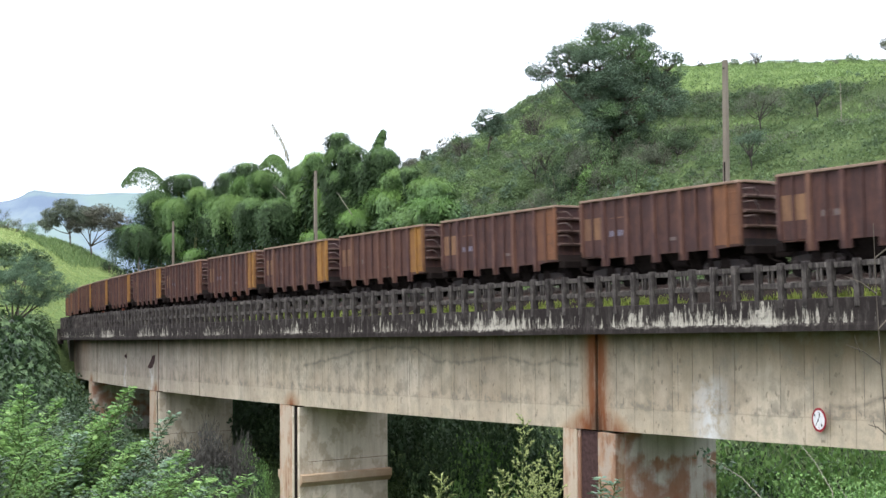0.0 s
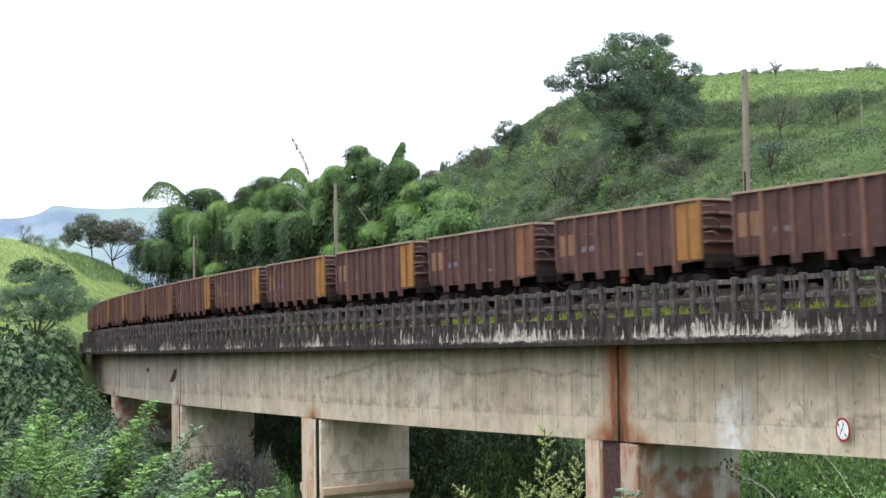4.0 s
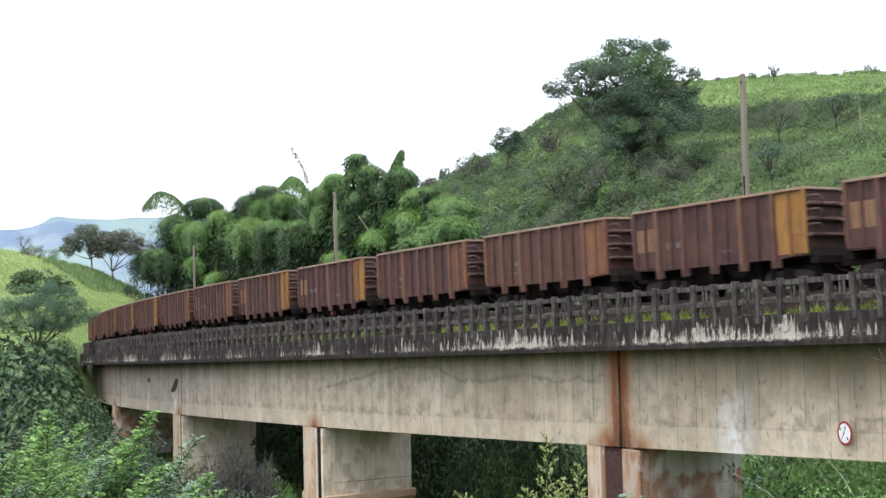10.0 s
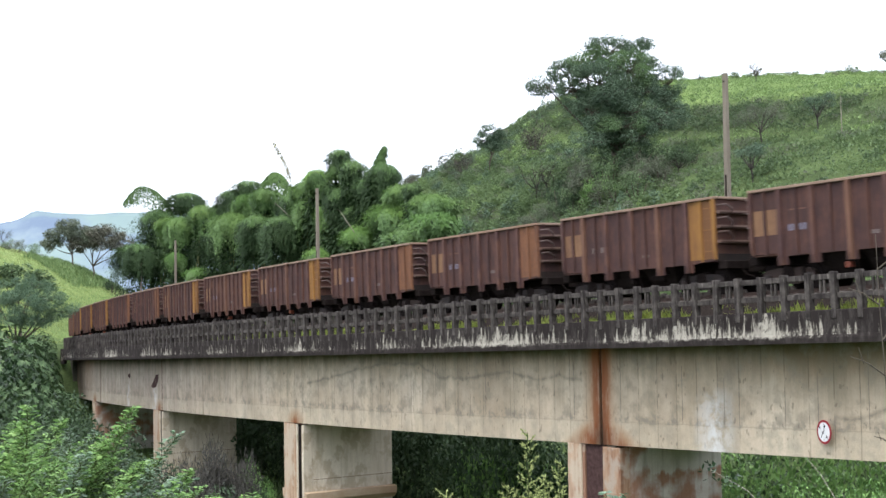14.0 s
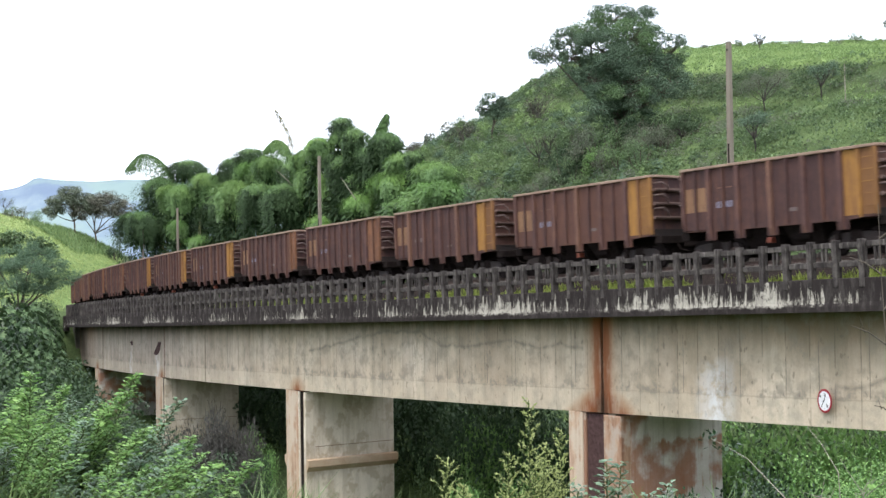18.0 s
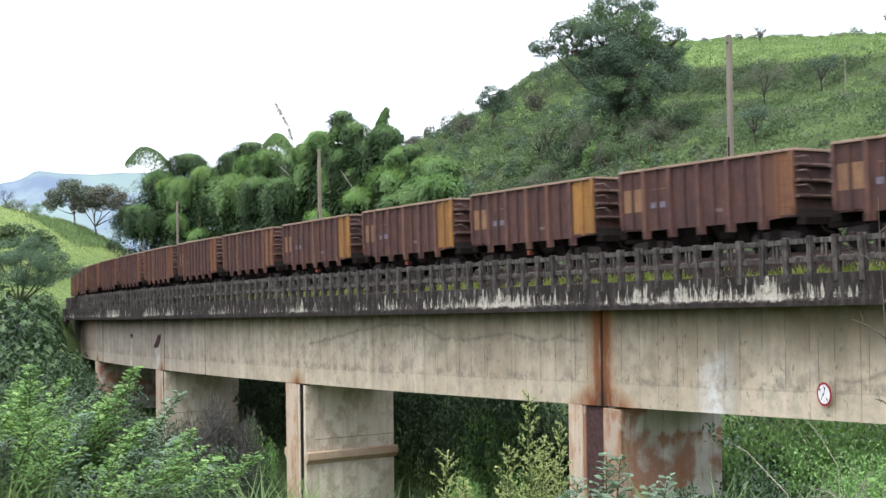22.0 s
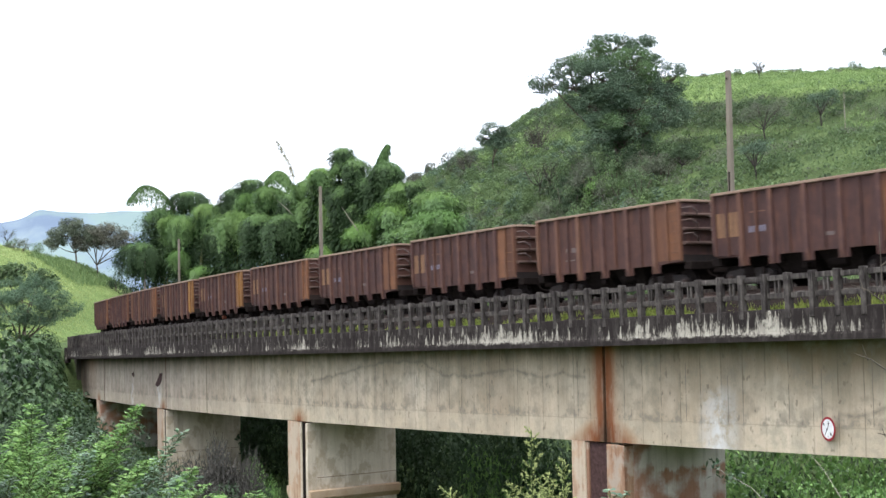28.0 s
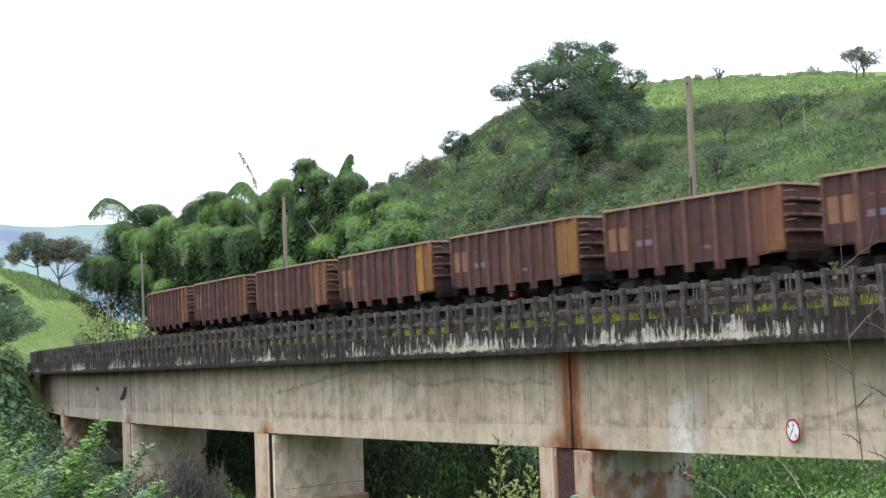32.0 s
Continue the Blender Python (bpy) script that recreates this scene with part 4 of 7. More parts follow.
# abutment on the far bank
ab = sweep("abutment", [(0.9, -12.0), (0.9, Z_SOFFIT - 0.03), (7.4, Z_SOFFIT - 0.03), (7.4, -12.0)], S_END - 6, S_END + 0.35, 1.0, M_DECK)
tagged(ab, "concrete abutment of the viaduct half buried in bushes", "abutment", "", "structure")
wing = sweep("parapet_end", [(-0.1, Z_SOFFIT - 0.4), (-0.1, Z_EDGE + 0.1), (0.32, Z_EDGE + 0.1), (0.32, Z_SOFFIT - 0.4)], S_END - 3, S_END - 0.02, 0.5, M_PARAPET)
tagged(wing, "mossy end block of the concrete parapet", "parapet", "", "structure")


# ---- railing: concrete posts, two rails, paired balusters in every second bay ----
def build_railing(side_off, s_first, s_last):
    rail = thing("concrete_railing", "weathered grey concrete railing along the viaduct's edge", "railing", None, "", "structure")
    rise = Z_RAIL_TOP - Z_EDGE
    post = bpy.data.meshes.new("post")
    bm = boxes((-0.095, 0.095, -0.03, 0.25, -0.32, rise), bevel=0.02)
    bm.to_mesh(post)
    rails = bpy.data.meshes.new("rail")
    boxes((-0.4, 0.4, 0.07, 0.19, -0.09, 0.09), bevel=0.012).to_mesh(rails)
    bars = bpy.data.meshes.new("baluster")
    boxes((-0.035, 0.035, 0.09, 0.17, -0.21, 0.21)).to_mesh(bars)
    k, s = 0, s_first
    r = random.Random(5)
    while s < s_last:
        ob = link("post", post, M_RAILING, rail)
        ob.matrix_world = line_pose(s, side_off, Z_EDGE) @ pose(0, 0, 0.02 * r.uniform(-1, 1), 0, r.uniform(-1, 1), 0)
        for h in (rise - 0.15, rise - 0.75):
            ob = link("rail", rails, M_RAILING, rail)
            ob.matrix_world = line_pose(s + 0.495, side_off, Z_EDGE + h + 0.01 * r.uniform(-1, 1)) @ pose(0, 0, 0, 0, r.uniform(-0.5, 0.5), 0)
        if k % 2:
            for d in (0.42, 0.58):
                ob = link("baluster", bars, M_RAILING, rail)
                ob.matrix_world = line_pose(s + d, side_off, Z_EDGE + rise - 0.45)
        k, s = k + 1, s + 0.99


build_railing(0.0, S_END + 0.3, 32)
build_railing(OFF_FAR - 0.28, -55, 22)


# ---- track ----
def build_track():
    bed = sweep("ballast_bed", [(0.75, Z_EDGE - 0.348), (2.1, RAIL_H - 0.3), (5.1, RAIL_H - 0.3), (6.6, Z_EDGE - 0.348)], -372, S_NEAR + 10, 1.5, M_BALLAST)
    tagged(bed, "grey stone ballast bed overgrown at its edges", "ballast", "", "structure")
    base = sweep("embankment", [(-1.5, -3.2), (0.3, Z_EDGE - 0.36), (6.9, Z_EDGE - 0.36), (9.0, -3.2)], -372, S_END - 6.01, 2.0, M_GROUND)
    tagged(base, "low grassy railway embankment past the viaduct", "embankment", "", "structure")
    for off in (OFF_TRACK - 0.835, OFF_TRACK + 0.835):
        sec = [(off - 0.07, RAIL_H - 0.16), (off - 0.07, RAIL_H - 0.14), (off - 0.012, RAIL_H - 0.12), (off - 0.012, RAIL_H - 0.05), (off - 0.035, RAIL_H - 0.03), (off - 0.035, RAIL_H), (off + 0.035, RAIL_H), (off + 0.035, RAIL_H - 0.03), (off + 0.012, RAIL_H - 0.05), (off + 0.012, RAIL_H - 0.12), (off + 0.07, RAIL_H - 0.14), (off + 0.07, RAIL_H - 0.16)]
        tagged(sweep("rail_line", sec, -372, S_NEAR + 10, 1.0, M_RAIL), "worn steel running rail on concrete sleepers", "rail", "running rails", "structure")
    mesh = bpy.data.meshes.new("sleeper")
    boxes((-0.13, 0.13, -1.35, 1.35, -0.22, 0), bevel=0.02).to_mesh(mesh)
    ties = thing("sleepers", "row of concrete sleepers in the ballast", "sleepers", None, "", "structure")
    for s in np.arange(-60, 24, 0.62):
        ob = link("sleeper", mesh, M_SLEEPER, ties)
        ob.matrix_world = line_pose(s, OFF_TRACK, RAIL_H - 0.165)


build_track()

# ---- ore train ----
WAGON_LEN, WAGON_PITCH, HALF = 8.7, 10.4, 1.59
TOP, SILL, TOOTH = Z_WAGON - RAIL_H, 1.12, 0.86
BAYS = [-4.35, -3.0, -1.62, -0.12, 1.35, 2.88, 4.35]
WHEEL_R = 0.45


def wall_outline(sign):
    """The side sheet with its toothed lower edge, bent from plate 8 mm thick."""
    bm = bmesh.new()
    pts = [(-4.35, TOP - 0.06), (-4.35, SILL + 0.16)]
    for x in BAYS[1:-1]:
        pts += [(x - 0.24, SILL + 0.05 if x > -2.9 else SILL + 0.16), (x - 0.24, TOOTH), (x + 0.24, TOOTH), (x + 0.24, SILL + 0.05)]
    pts += [(4.35, SILL + 0.16), (4.35, TOP - 0.06)]
    y0, y1 = sign * (HALF - 0.1), sign * (HALF - 0.115)
    a = [bm.verts.new((x, y0, z)) for x, z in pts]
    b = [bm.verts.new((x, y1, z)) for x, z in pts]
    bm.faces.new(a), bm.faces.new(b[::-1])
    for k in range(len(pts)):
        bm.faces.new((a[k], a[(k + 1) % len(pts)], b[(k + 1) % len(pts)], b[k]))
    bmesh.ops.recalc_face_normals(bm, faces=bm.faces)
    return bm


def rib(w, deep, z0, z1):
    """A pressed channel rib, narrower at its face, that tapers at its foot."""
    bm = bmesh.new()
    rows = []
    for z, k in ((z0, 0.5), (z0 + 0.25, 1.0), (z1, 1.0)):
        rows.append([bm.verts.new(p) for p in ((-w / 2, 0, z), (-w * 0.44, -deep * k, z), (w * 0.44, -deep * k, z), (w / 2, 0, z))])
    for a, b in zip(rows, rows[1:]):
        for i in range(3):
            bm.faces.new((a[i], a[i + 1], b[i + 1], b[i]))
    bm.faces.new(rows[0][::-1]), bm.faces.new(rows[-1])
    return bm


def build_bogie(wagon, x):
    bogie = new("bogie")
    bogie.parent = wagon
    bogie.location = (x, 0, 0)
    for sy in (-1, 1):
        bm = bmesh.new()
        prof = ((-1.12, 0.62), (-0.95, 0.72), (-0.45, 0.78), (0.45, 0.78), (0.95, 0.72), (1.12, 0.62), (1.1, 0.4), (0.85, 0.42), (0.42, 0.2), (-0.42, 0.2), (-0.85, 0.42), (-1.1, 0.4))
        y = sy * 1.02
        a = [bm.verts.new((px, y - 0.07, pz)) for px, pz in prof]
        b = [bm.verts.new((px, y + 0.07, pz)) for px, pz in prof]
        bm.faces.new(a), bm.faces.new(b[::-1])
        for k in range(len(prof)):
            bm.faces.new((a[k], b[k], b[(k + 1) % len(prof)], a[(k + 1) % len(prof)]))
        bmesh.ops.recalc_face_normals(bm, faces=bm.faces)
        part("side_frame", bm, M_BOGIE, bogie)
        for sx in (-0.18, 0.0, 0.18):
            bm = bmesh.new()
            tube(bm, [(sx, y - sy * -0.09, 0.3), (sx, y - sy * -0.09, 0.6)], 0.07, 8)
            part("spring", bm, M_STEEL, bogie)
        for ax in (-0.9, 0.9):
            bm = bmesh.new()
            lathe_y(bm, [(y + sy * 0.02, 0.14), (y + sy * 0.16, 0.13), (y + sy * 0.18, 0.09)] if sy > 0 else [(y - 0.18, 0.09), (y - 0.16, 0.13), (y - 0.02, 0.14)], ax, WHEEL_R, 10)
            part("axle_box", bm, M_BOGIE, bogie)
    part("bolster", boxes((-0.22, 0.22, -1.15, 1.15, 0.55, 0.86), bevel=0.03), M_STEEL, bogie)
    for ax in (-0.9, 0.9):
        bm = bmesh.new()
        lathe_y(bm, [(-0.92, 0.09), (-0.905, WHEEL_R), (-0.79, WHEEL_R + 0.005), (-0.775, WHEEL_R + 0.03), (-0.755, WHEEL_R + 0.03), (-0.75, 0.09), (0.75, 0.09), (0.755, WHEEL_R + 0.03), (0.775, WHEEL_R + 0.03), (0.79, WHEEL_R + 0.005), (0.905, WHEEL_R), (0.92, 0.09)], 0, 0, 18)
        ob = part("wheelset", bm, M_WHEEL, bogie)
        ob.location = (ax, 0, WHEEL_R)
    return bogie


def build_wagon(yellow, patch, marks, patched, rusty_ribs):
    """yellow: paint of the leading end's panel; patch: paint of the square at the trailing end."""
    w = thing("ore_wagon", "rust-brown steel ore gondola wagon with a faded painted end panel", "railway wagon", None, "wagons of the ore train")
    inner = HALF - 0.1
    for sy in (-1, 1):
        part("side_wall", wall_outline(sy), M_BODY, w)
        bm = boxes((-4.37, 4.37, min(sy * (HALF + 0.01), sy * (HALF - 0.13)), max(sy * (HALF + 0.01), sy * (HALF - 0.13)), TOP - 0.1, TOP), bevel=0.015)
        part("top_rim", bm, M_TOP, w, "rusty top rim with pale ore dust")
        for k, x in enumerate(BAYS):
            wide = 0.19 if 0 < k < 6 else 0.13
            bm = rib(wide, 0.125, TOOTH if 0 < k < 6 else SILL + 0.16, TOP - 0.1)
            ob = part("rib", bm, M_RIM if k in rusty_ribs else M_RIB, w)
            if k == 6:
                ob.data.materials[0] = yellow
            ob.matrix_local = pose(x - (0.065 if k == 6 else -0.065 if k == 0 else 0), sy * inner, 0, 0, 0, 0 if sy < 0 else 180)
        for k in range(6):
            x = (BAYS[k] + BAYS[k + 1]) / 2
            bm = rib(0.1, 0.085, SILL + 0.1, TOP - 0.1)
            ob = part("thin_rib", bm, yellow if k == 5 else M_BODY, w)
            ob.matrix_local = pose(x, sy * inner, 0, 0, 0, 0 if sy < 0 else 180)
        # painted panels lie on the sheet between the ribs
        def panel(name, x0, x1, z0, z1, mat, label, out=0.006):
            y = sy * (inner + out)
            part(name, boxes((x0, x1, min(y, sy * inner + sy * 0.002), max(y, sy * inner + sy * 0.002), z0, z1)), mat, w, label)
        mid = (BAYS[5] + BAYS[6]) / 2
        low = SILL + 0.17
        panel("end_panel", BAYS[5] + 0.1, mid - 0.05, low + 0.02, TOP - 0.11, yellow, "faded painted end panel with hand grips")
        panel("end_panel", mid + 0.05, BAYS[6] - 0.13, low + 0.02, TOP - 0.11, yellow, "faded painted end panel with hand grips")
        if patched:
            m0 = (BAYS[0] + BAYS[1]) / 2
            panel("square_mark", BAYS[0] + 0.14, m0 - 0.05, 1.95, 2.85, patch, "faded square of paint")
            panel("square_mark", m0 + 0.05, BAYS[1] - 0.1, 1.95, 2.85, patch, "faded square of paint")
        # stencilled lines that cannot be read
        for x0, x1, z0, z1, mat in marks:
            panel("stencil_bar", x0, x1, z0, z1, mat, "faded stencilled writing", 0.005)
        for z in np.arange(1.6, 3.3, 0.4):
            y = sy * (inner + 0.05)
            bm = bmesh.new()
            tube(bm, [(mid + 0.15, y, z), (mid + 0.15, y + sy * 0.05, z), (mid + 0.55, y + sy * 0.05, z), (mid + 0.55, y, z)], 0.012, 5)
            part("hand_grip", bm, yellow, w)
    # ends: plate, three cross channels, posts, brake gear
    for sx in (-1, 1):
        x = sx * 4.35
        part("end_wall", boxes((min(x, x - sx * 0.015), max(x, x - sx * 0.015), -inner, inner, 1.5, TOP - 0.06)), M_BODY, w)
        # a darker plate across the lower end
        part("lower_end", boxes((min(x, x - sx * 0.015), max(x, x - sx * 0.015), -inner, inner, SILL + 0.1, 1.498)), M_BOGIE, w, "near-black lower end plate")
        part("top_rim", boxes((min(x - sx * 0.02, x + sx * 0.12), max(x - sx * 0.02, x + sx * 0.12), -HALF + 0.13, HALF - 0.13, TOP - 0.098, TOP - 0.002), bevel=0.015), M_TOP, w, "rusty top rim with pale ore dust")
        for z in (1.95, 2.5, 3.05):
            bm = bmesh.new()
            sec = [(0, -0.07), (0.15, -0.06), (0.17, 0.0), (0.15, 0.05), (0, 0.06)]
            a = [bm.verts.new((x + sx * p, -inner + 0.03, z + q)) for p, q in sec]
            b = [bm.verts.new((x + sx * p, inner - 0.03, z + q)) for p, q in sec]
            for k in range(5):
                bm.faces.new((a[k], a[(k + 1) % 5], b[(k + 1) % 5], b[k]))
            bm.faces.new(a[::-1]), bm.faces.new(b)
            bmesh.ops.recalc_face_normals(bm, faces=bm.faces)
            part("end_channel", bm, M_BAR, w, "steel cross bar, pale for the light it catches")
        for z in (2.3, 2.82, 3.3):
            bm = bmesh.new()
            tube(bm, [(x, -1.38, z), (x + sx * 0.26, -1.38, z), (x + sx * 0.3, -1.2, z + 0.02), (x + sx * 0.26, -0.9, z - 0.14), (x + sx * 0.16, -0.78, z - 0.3), (x, -0.74, z - 0.32)], 0.032, 6)
            part("end_step", bm, M_GRIP, w, "bent steel step worn to bare metal")
        part("end_sill", boxes((min(x - sx * 0.1, x + sx * 0.3), max(x - sx * 0.1, x + sx * 0.3), -1.35, 1.35, 0.92, SILL + 0.1), bevel=0.02), M_STEEL, w)
        bm = boxes((min(x + sx * 0.2, x + sx * 0.845), max(x + sx * 0.2, x + sx * 0.845), -0.12, 0.12, 0.78, 1.02), bevel=0.03)
        part("coupler", bm, M_STEEL, w)
        bm = bmesh.new()
        tube(bm, [(x + sx * 0.25, -0.5, 0.95), (x + sx * 0.45, -0.48, 0.7), (x + sx * 0.7, -0.3, 0.6)], 0.03, 6)
        part("brake_hose", bm, M_STEEL, w)
    part("floor", boxes((-4.3, 4.3, -inner + 0.02, inner - 0.02, SILL + 0.1, SILL + 0.14)), M_BODY, w)
    bm = bmesh.new()
    nx, ny = 14, 6
    g = [[bm.verts.new((-4.3 + 8.6 * i / nx, -1.45 + 2.9 * j / ny, SILL + 0.2 + 0.12 * noise.noise((i * 0.7, j * 0.9, 4)) )) for j in range(ny + 1)] for i in range(nx + 1)]
    for i in range(nx):
        for j in range(ny):
            bm.faces.new((g[i][j], g[i + 1][j], g[i + 1][j + 1], g[i][j + 1]))
    part("ore_remnant", bm, M_ORE, w, "", True)
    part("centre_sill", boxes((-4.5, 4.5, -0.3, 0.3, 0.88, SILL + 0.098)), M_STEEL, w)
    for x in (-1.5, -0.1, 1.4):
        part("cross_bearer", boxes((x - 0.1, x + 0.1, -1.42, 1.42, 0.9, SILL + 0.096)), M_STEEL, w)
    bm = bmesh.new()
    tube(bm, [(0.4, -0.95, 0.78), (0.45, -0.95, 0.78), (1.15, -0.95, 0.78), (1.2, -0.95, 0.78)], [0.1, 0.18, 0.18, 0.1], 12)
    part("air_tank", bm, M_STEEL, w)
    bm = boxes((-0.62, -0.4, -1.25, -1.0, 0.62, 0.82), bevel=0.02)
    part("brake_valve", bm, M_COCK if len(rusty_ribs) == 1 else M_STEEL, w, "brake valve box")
    # added boxes between the bogies block the view and keep the room dark
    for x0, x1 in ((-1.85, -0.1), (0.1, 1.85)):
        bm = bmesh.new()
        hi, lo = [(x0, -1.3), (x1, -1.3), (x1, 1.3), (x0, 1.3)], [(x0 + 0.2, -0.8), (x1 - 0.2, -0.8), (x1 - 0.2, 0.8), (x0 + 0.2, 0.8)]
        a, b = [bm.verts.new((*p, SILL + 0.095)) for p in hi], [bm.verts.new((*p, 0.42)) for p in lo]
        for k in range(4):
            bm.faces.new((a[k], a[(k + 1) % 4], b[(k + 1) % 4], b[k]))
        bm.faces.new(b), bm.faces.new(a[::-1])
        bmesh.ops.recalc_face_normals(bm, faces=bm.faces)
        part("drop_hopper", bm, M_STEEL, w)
    # added plates close the gaps at the bogies in the same way
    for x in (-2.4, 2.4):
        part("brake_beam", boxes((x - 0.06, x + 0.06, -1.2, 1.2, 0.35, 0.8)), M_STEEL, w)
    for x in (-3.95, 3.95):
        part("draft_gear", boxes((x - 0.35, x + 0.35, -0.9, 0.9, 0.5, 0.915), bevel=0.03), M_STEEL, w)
    for x in (-3.1, 3.1):
        build_bogie(w, x)
    return w


def build_train():
    wide = [(-2.55, -2.25, 2.0, 2.22), (-2.05, -1.8, 2.0, 2.22)]
    a = [(*m, M_MARK) for m in wide] + [(0.4, 0.75, 1.62, 1.72, M_MARK)]
    b = [(-2.7, -2.58, 2.04, 2.27, M_BLUE), (-2.54, -2.44, 2.04, 2.27, M_BLUE), (-2.22, -2.08, 2.04, 2.27, M_BLUE), (-2.04, -1.92, 2.04, 2.27, M_BLUE), (0.55, 1.0, 1.65, 1.78, M_MARK), (-2.6, -2.3, 2.75, 2.8, M_RIM), (-2.2, -1.9, 2.75, 2.8, M_RIM)]
    c = [(-2.5, -2.3, 2.05, 2.25, M_MARK), (-2.15, -1.85, 2.05, 2.25, M_MARK), (-2.55, -1.95, 1.7, 1.76, M_MARK)]
    kinds = [build_wagon(M_YELLOW, M_PATCH, a, True, (1, 4)), build_wagon(M_ORANGE, M_PATCH, b, True, ()), build_wagon(M_ORANGE, M_RIM, c, False, (0, 2, 5)), build_wagon(M_YELLOW, M_PATCH, b, True, (3,))]
    wagons = []
    for k in range(-2, 35):
        i = WAGON_KINDS[k]
        w = kinds[i]
        if all(q is not w for q, _ in wagons):
            wagons.append((w, k))
        else:
            wagons.append((copy_thing(w, pose(0, 0, 0)), k))
    for w, k in wagons:
        w.matrix_basis = line_pose(wagon_s(k, 0.0), OFF_TRACK, RAIL_H)
    return wagons


WAGON_KINDS = dict(enumerate((1, 0, 1, 1, 0, 0, 3, 1, 0, 3, 3, 0, 2, 2, 3, 0, 1, 1, 3, 3, 0, 1, 1, 3, 3, 3, 2, 1, 2, 1, 1, 1, 3, 0, 2, 1, 1), -2))
# seconds, metres that the train has gone
GONE = ((0, 0), (4, 38.58), (9, 86.0), (13, 124.3), (19, 181.5), (23, 219.7), (28, 267.1), (32, 304.9))


def gone(t):
    trend = [(a, d - (9.62 * a - 0.003 * a * a)) for a, d in GONE]
    return 9.62 * t - 0.003 * t * t + float(np.interp(t, [a for a, _ in trend], [r for _, r in trend]))


def wagon_s(k, t):
    """The middle of the wagon k places behind the one that leads over the first joint."""
    return 4.92 - WAGON_LEN / 2 - WAGON_PITCH * k + gone(t)


TRAIN = build_train()


def motions():
    for w, k in TRAIN:
        rows = []
        for i in range(33):
            s = wagon_s(k, i)
            rows.append((float(i), line_pose(s, OFF_TRACK, RAIL_H)))
        walk(w, rows)
    # all wheelsets turn alike
    first = None
    for w, k in TRAIN:
        for ws in w.children_recursive:
            if not ws.name.startswith("wheelset"):
                continue
            if ws.location.x < 0:
                key = "rear"
            else:
                key = "lead"
            if first is None:
                first = {}
            if key not in first:
                x = ws.location.x
                rows = [(i / 10, pose(x, 0, WHEEL_R, 0, math.degrees(gone(i / 10) / WHEEL_R), 0)) for i in range(321)]
                walk(ws, rows)
                first[key] = ws
            elif ws is not first[key]:
                ws.rotation_mode = "QUATERNION"
                src = first[key].animation_data
                ws.animation_data_create()
                ws.animation_data.action = src.action
                ws.animation_data.action_slot = src.action_slot

# ---- poles ----
def build_pole(s, off, top):
    p = thing("concrete_pole", "bare tapered concrete pole beside the track", "pole", upright_pose(s, off, Z_SOFFIT), "poles along the line")
    h = top - Z_SOFFIT
    bm = bmesh.new()
    rows = []
    for z in np.linspace(0, h, 7):
        a, b = 0.135 - 0.04 * z / h, 0.115 - 0.035 * z / h
        rows.append([bm.verts.new((x, y, z)) for x, y in ((-a, -b), (a, -b), (a, b), (-a, b))])
    for p0, p1 in zip(rows, rows[1:]):
        for i in range(4):
            bm.faces.new((p0[i], p0[(i + 1) % 4], p1[(i + 1) % 4], p1[i]))
    bm.faces.new(rows[-1]), bm.faces.new(rows[0][::-1])
    part("shaft", bm, M_POLE, p)
    part("groove", boxes((-0.035, 0.035, -0.117, -0.085, h * 0.5, h * 0.62)), M_GAP, p)
    part("cap_bolt", boxes((-0.03, 0.03, -0.14, 0.14, h - 0.4, h - 0.34)), M_STEEL, p)
    part("foot_bracket", boxes((-0.25, 0.25, -0.3, 0.2, -0.1, 0.35), bevel=0.03), M_POLE, p)


for s, top in ((-1.75, 9.62), (-41.95, 9.3), (-80.3, 8.95), (-101.2, 8.3)):
    build_pole(s, OFF_FAR + 0.15, top)


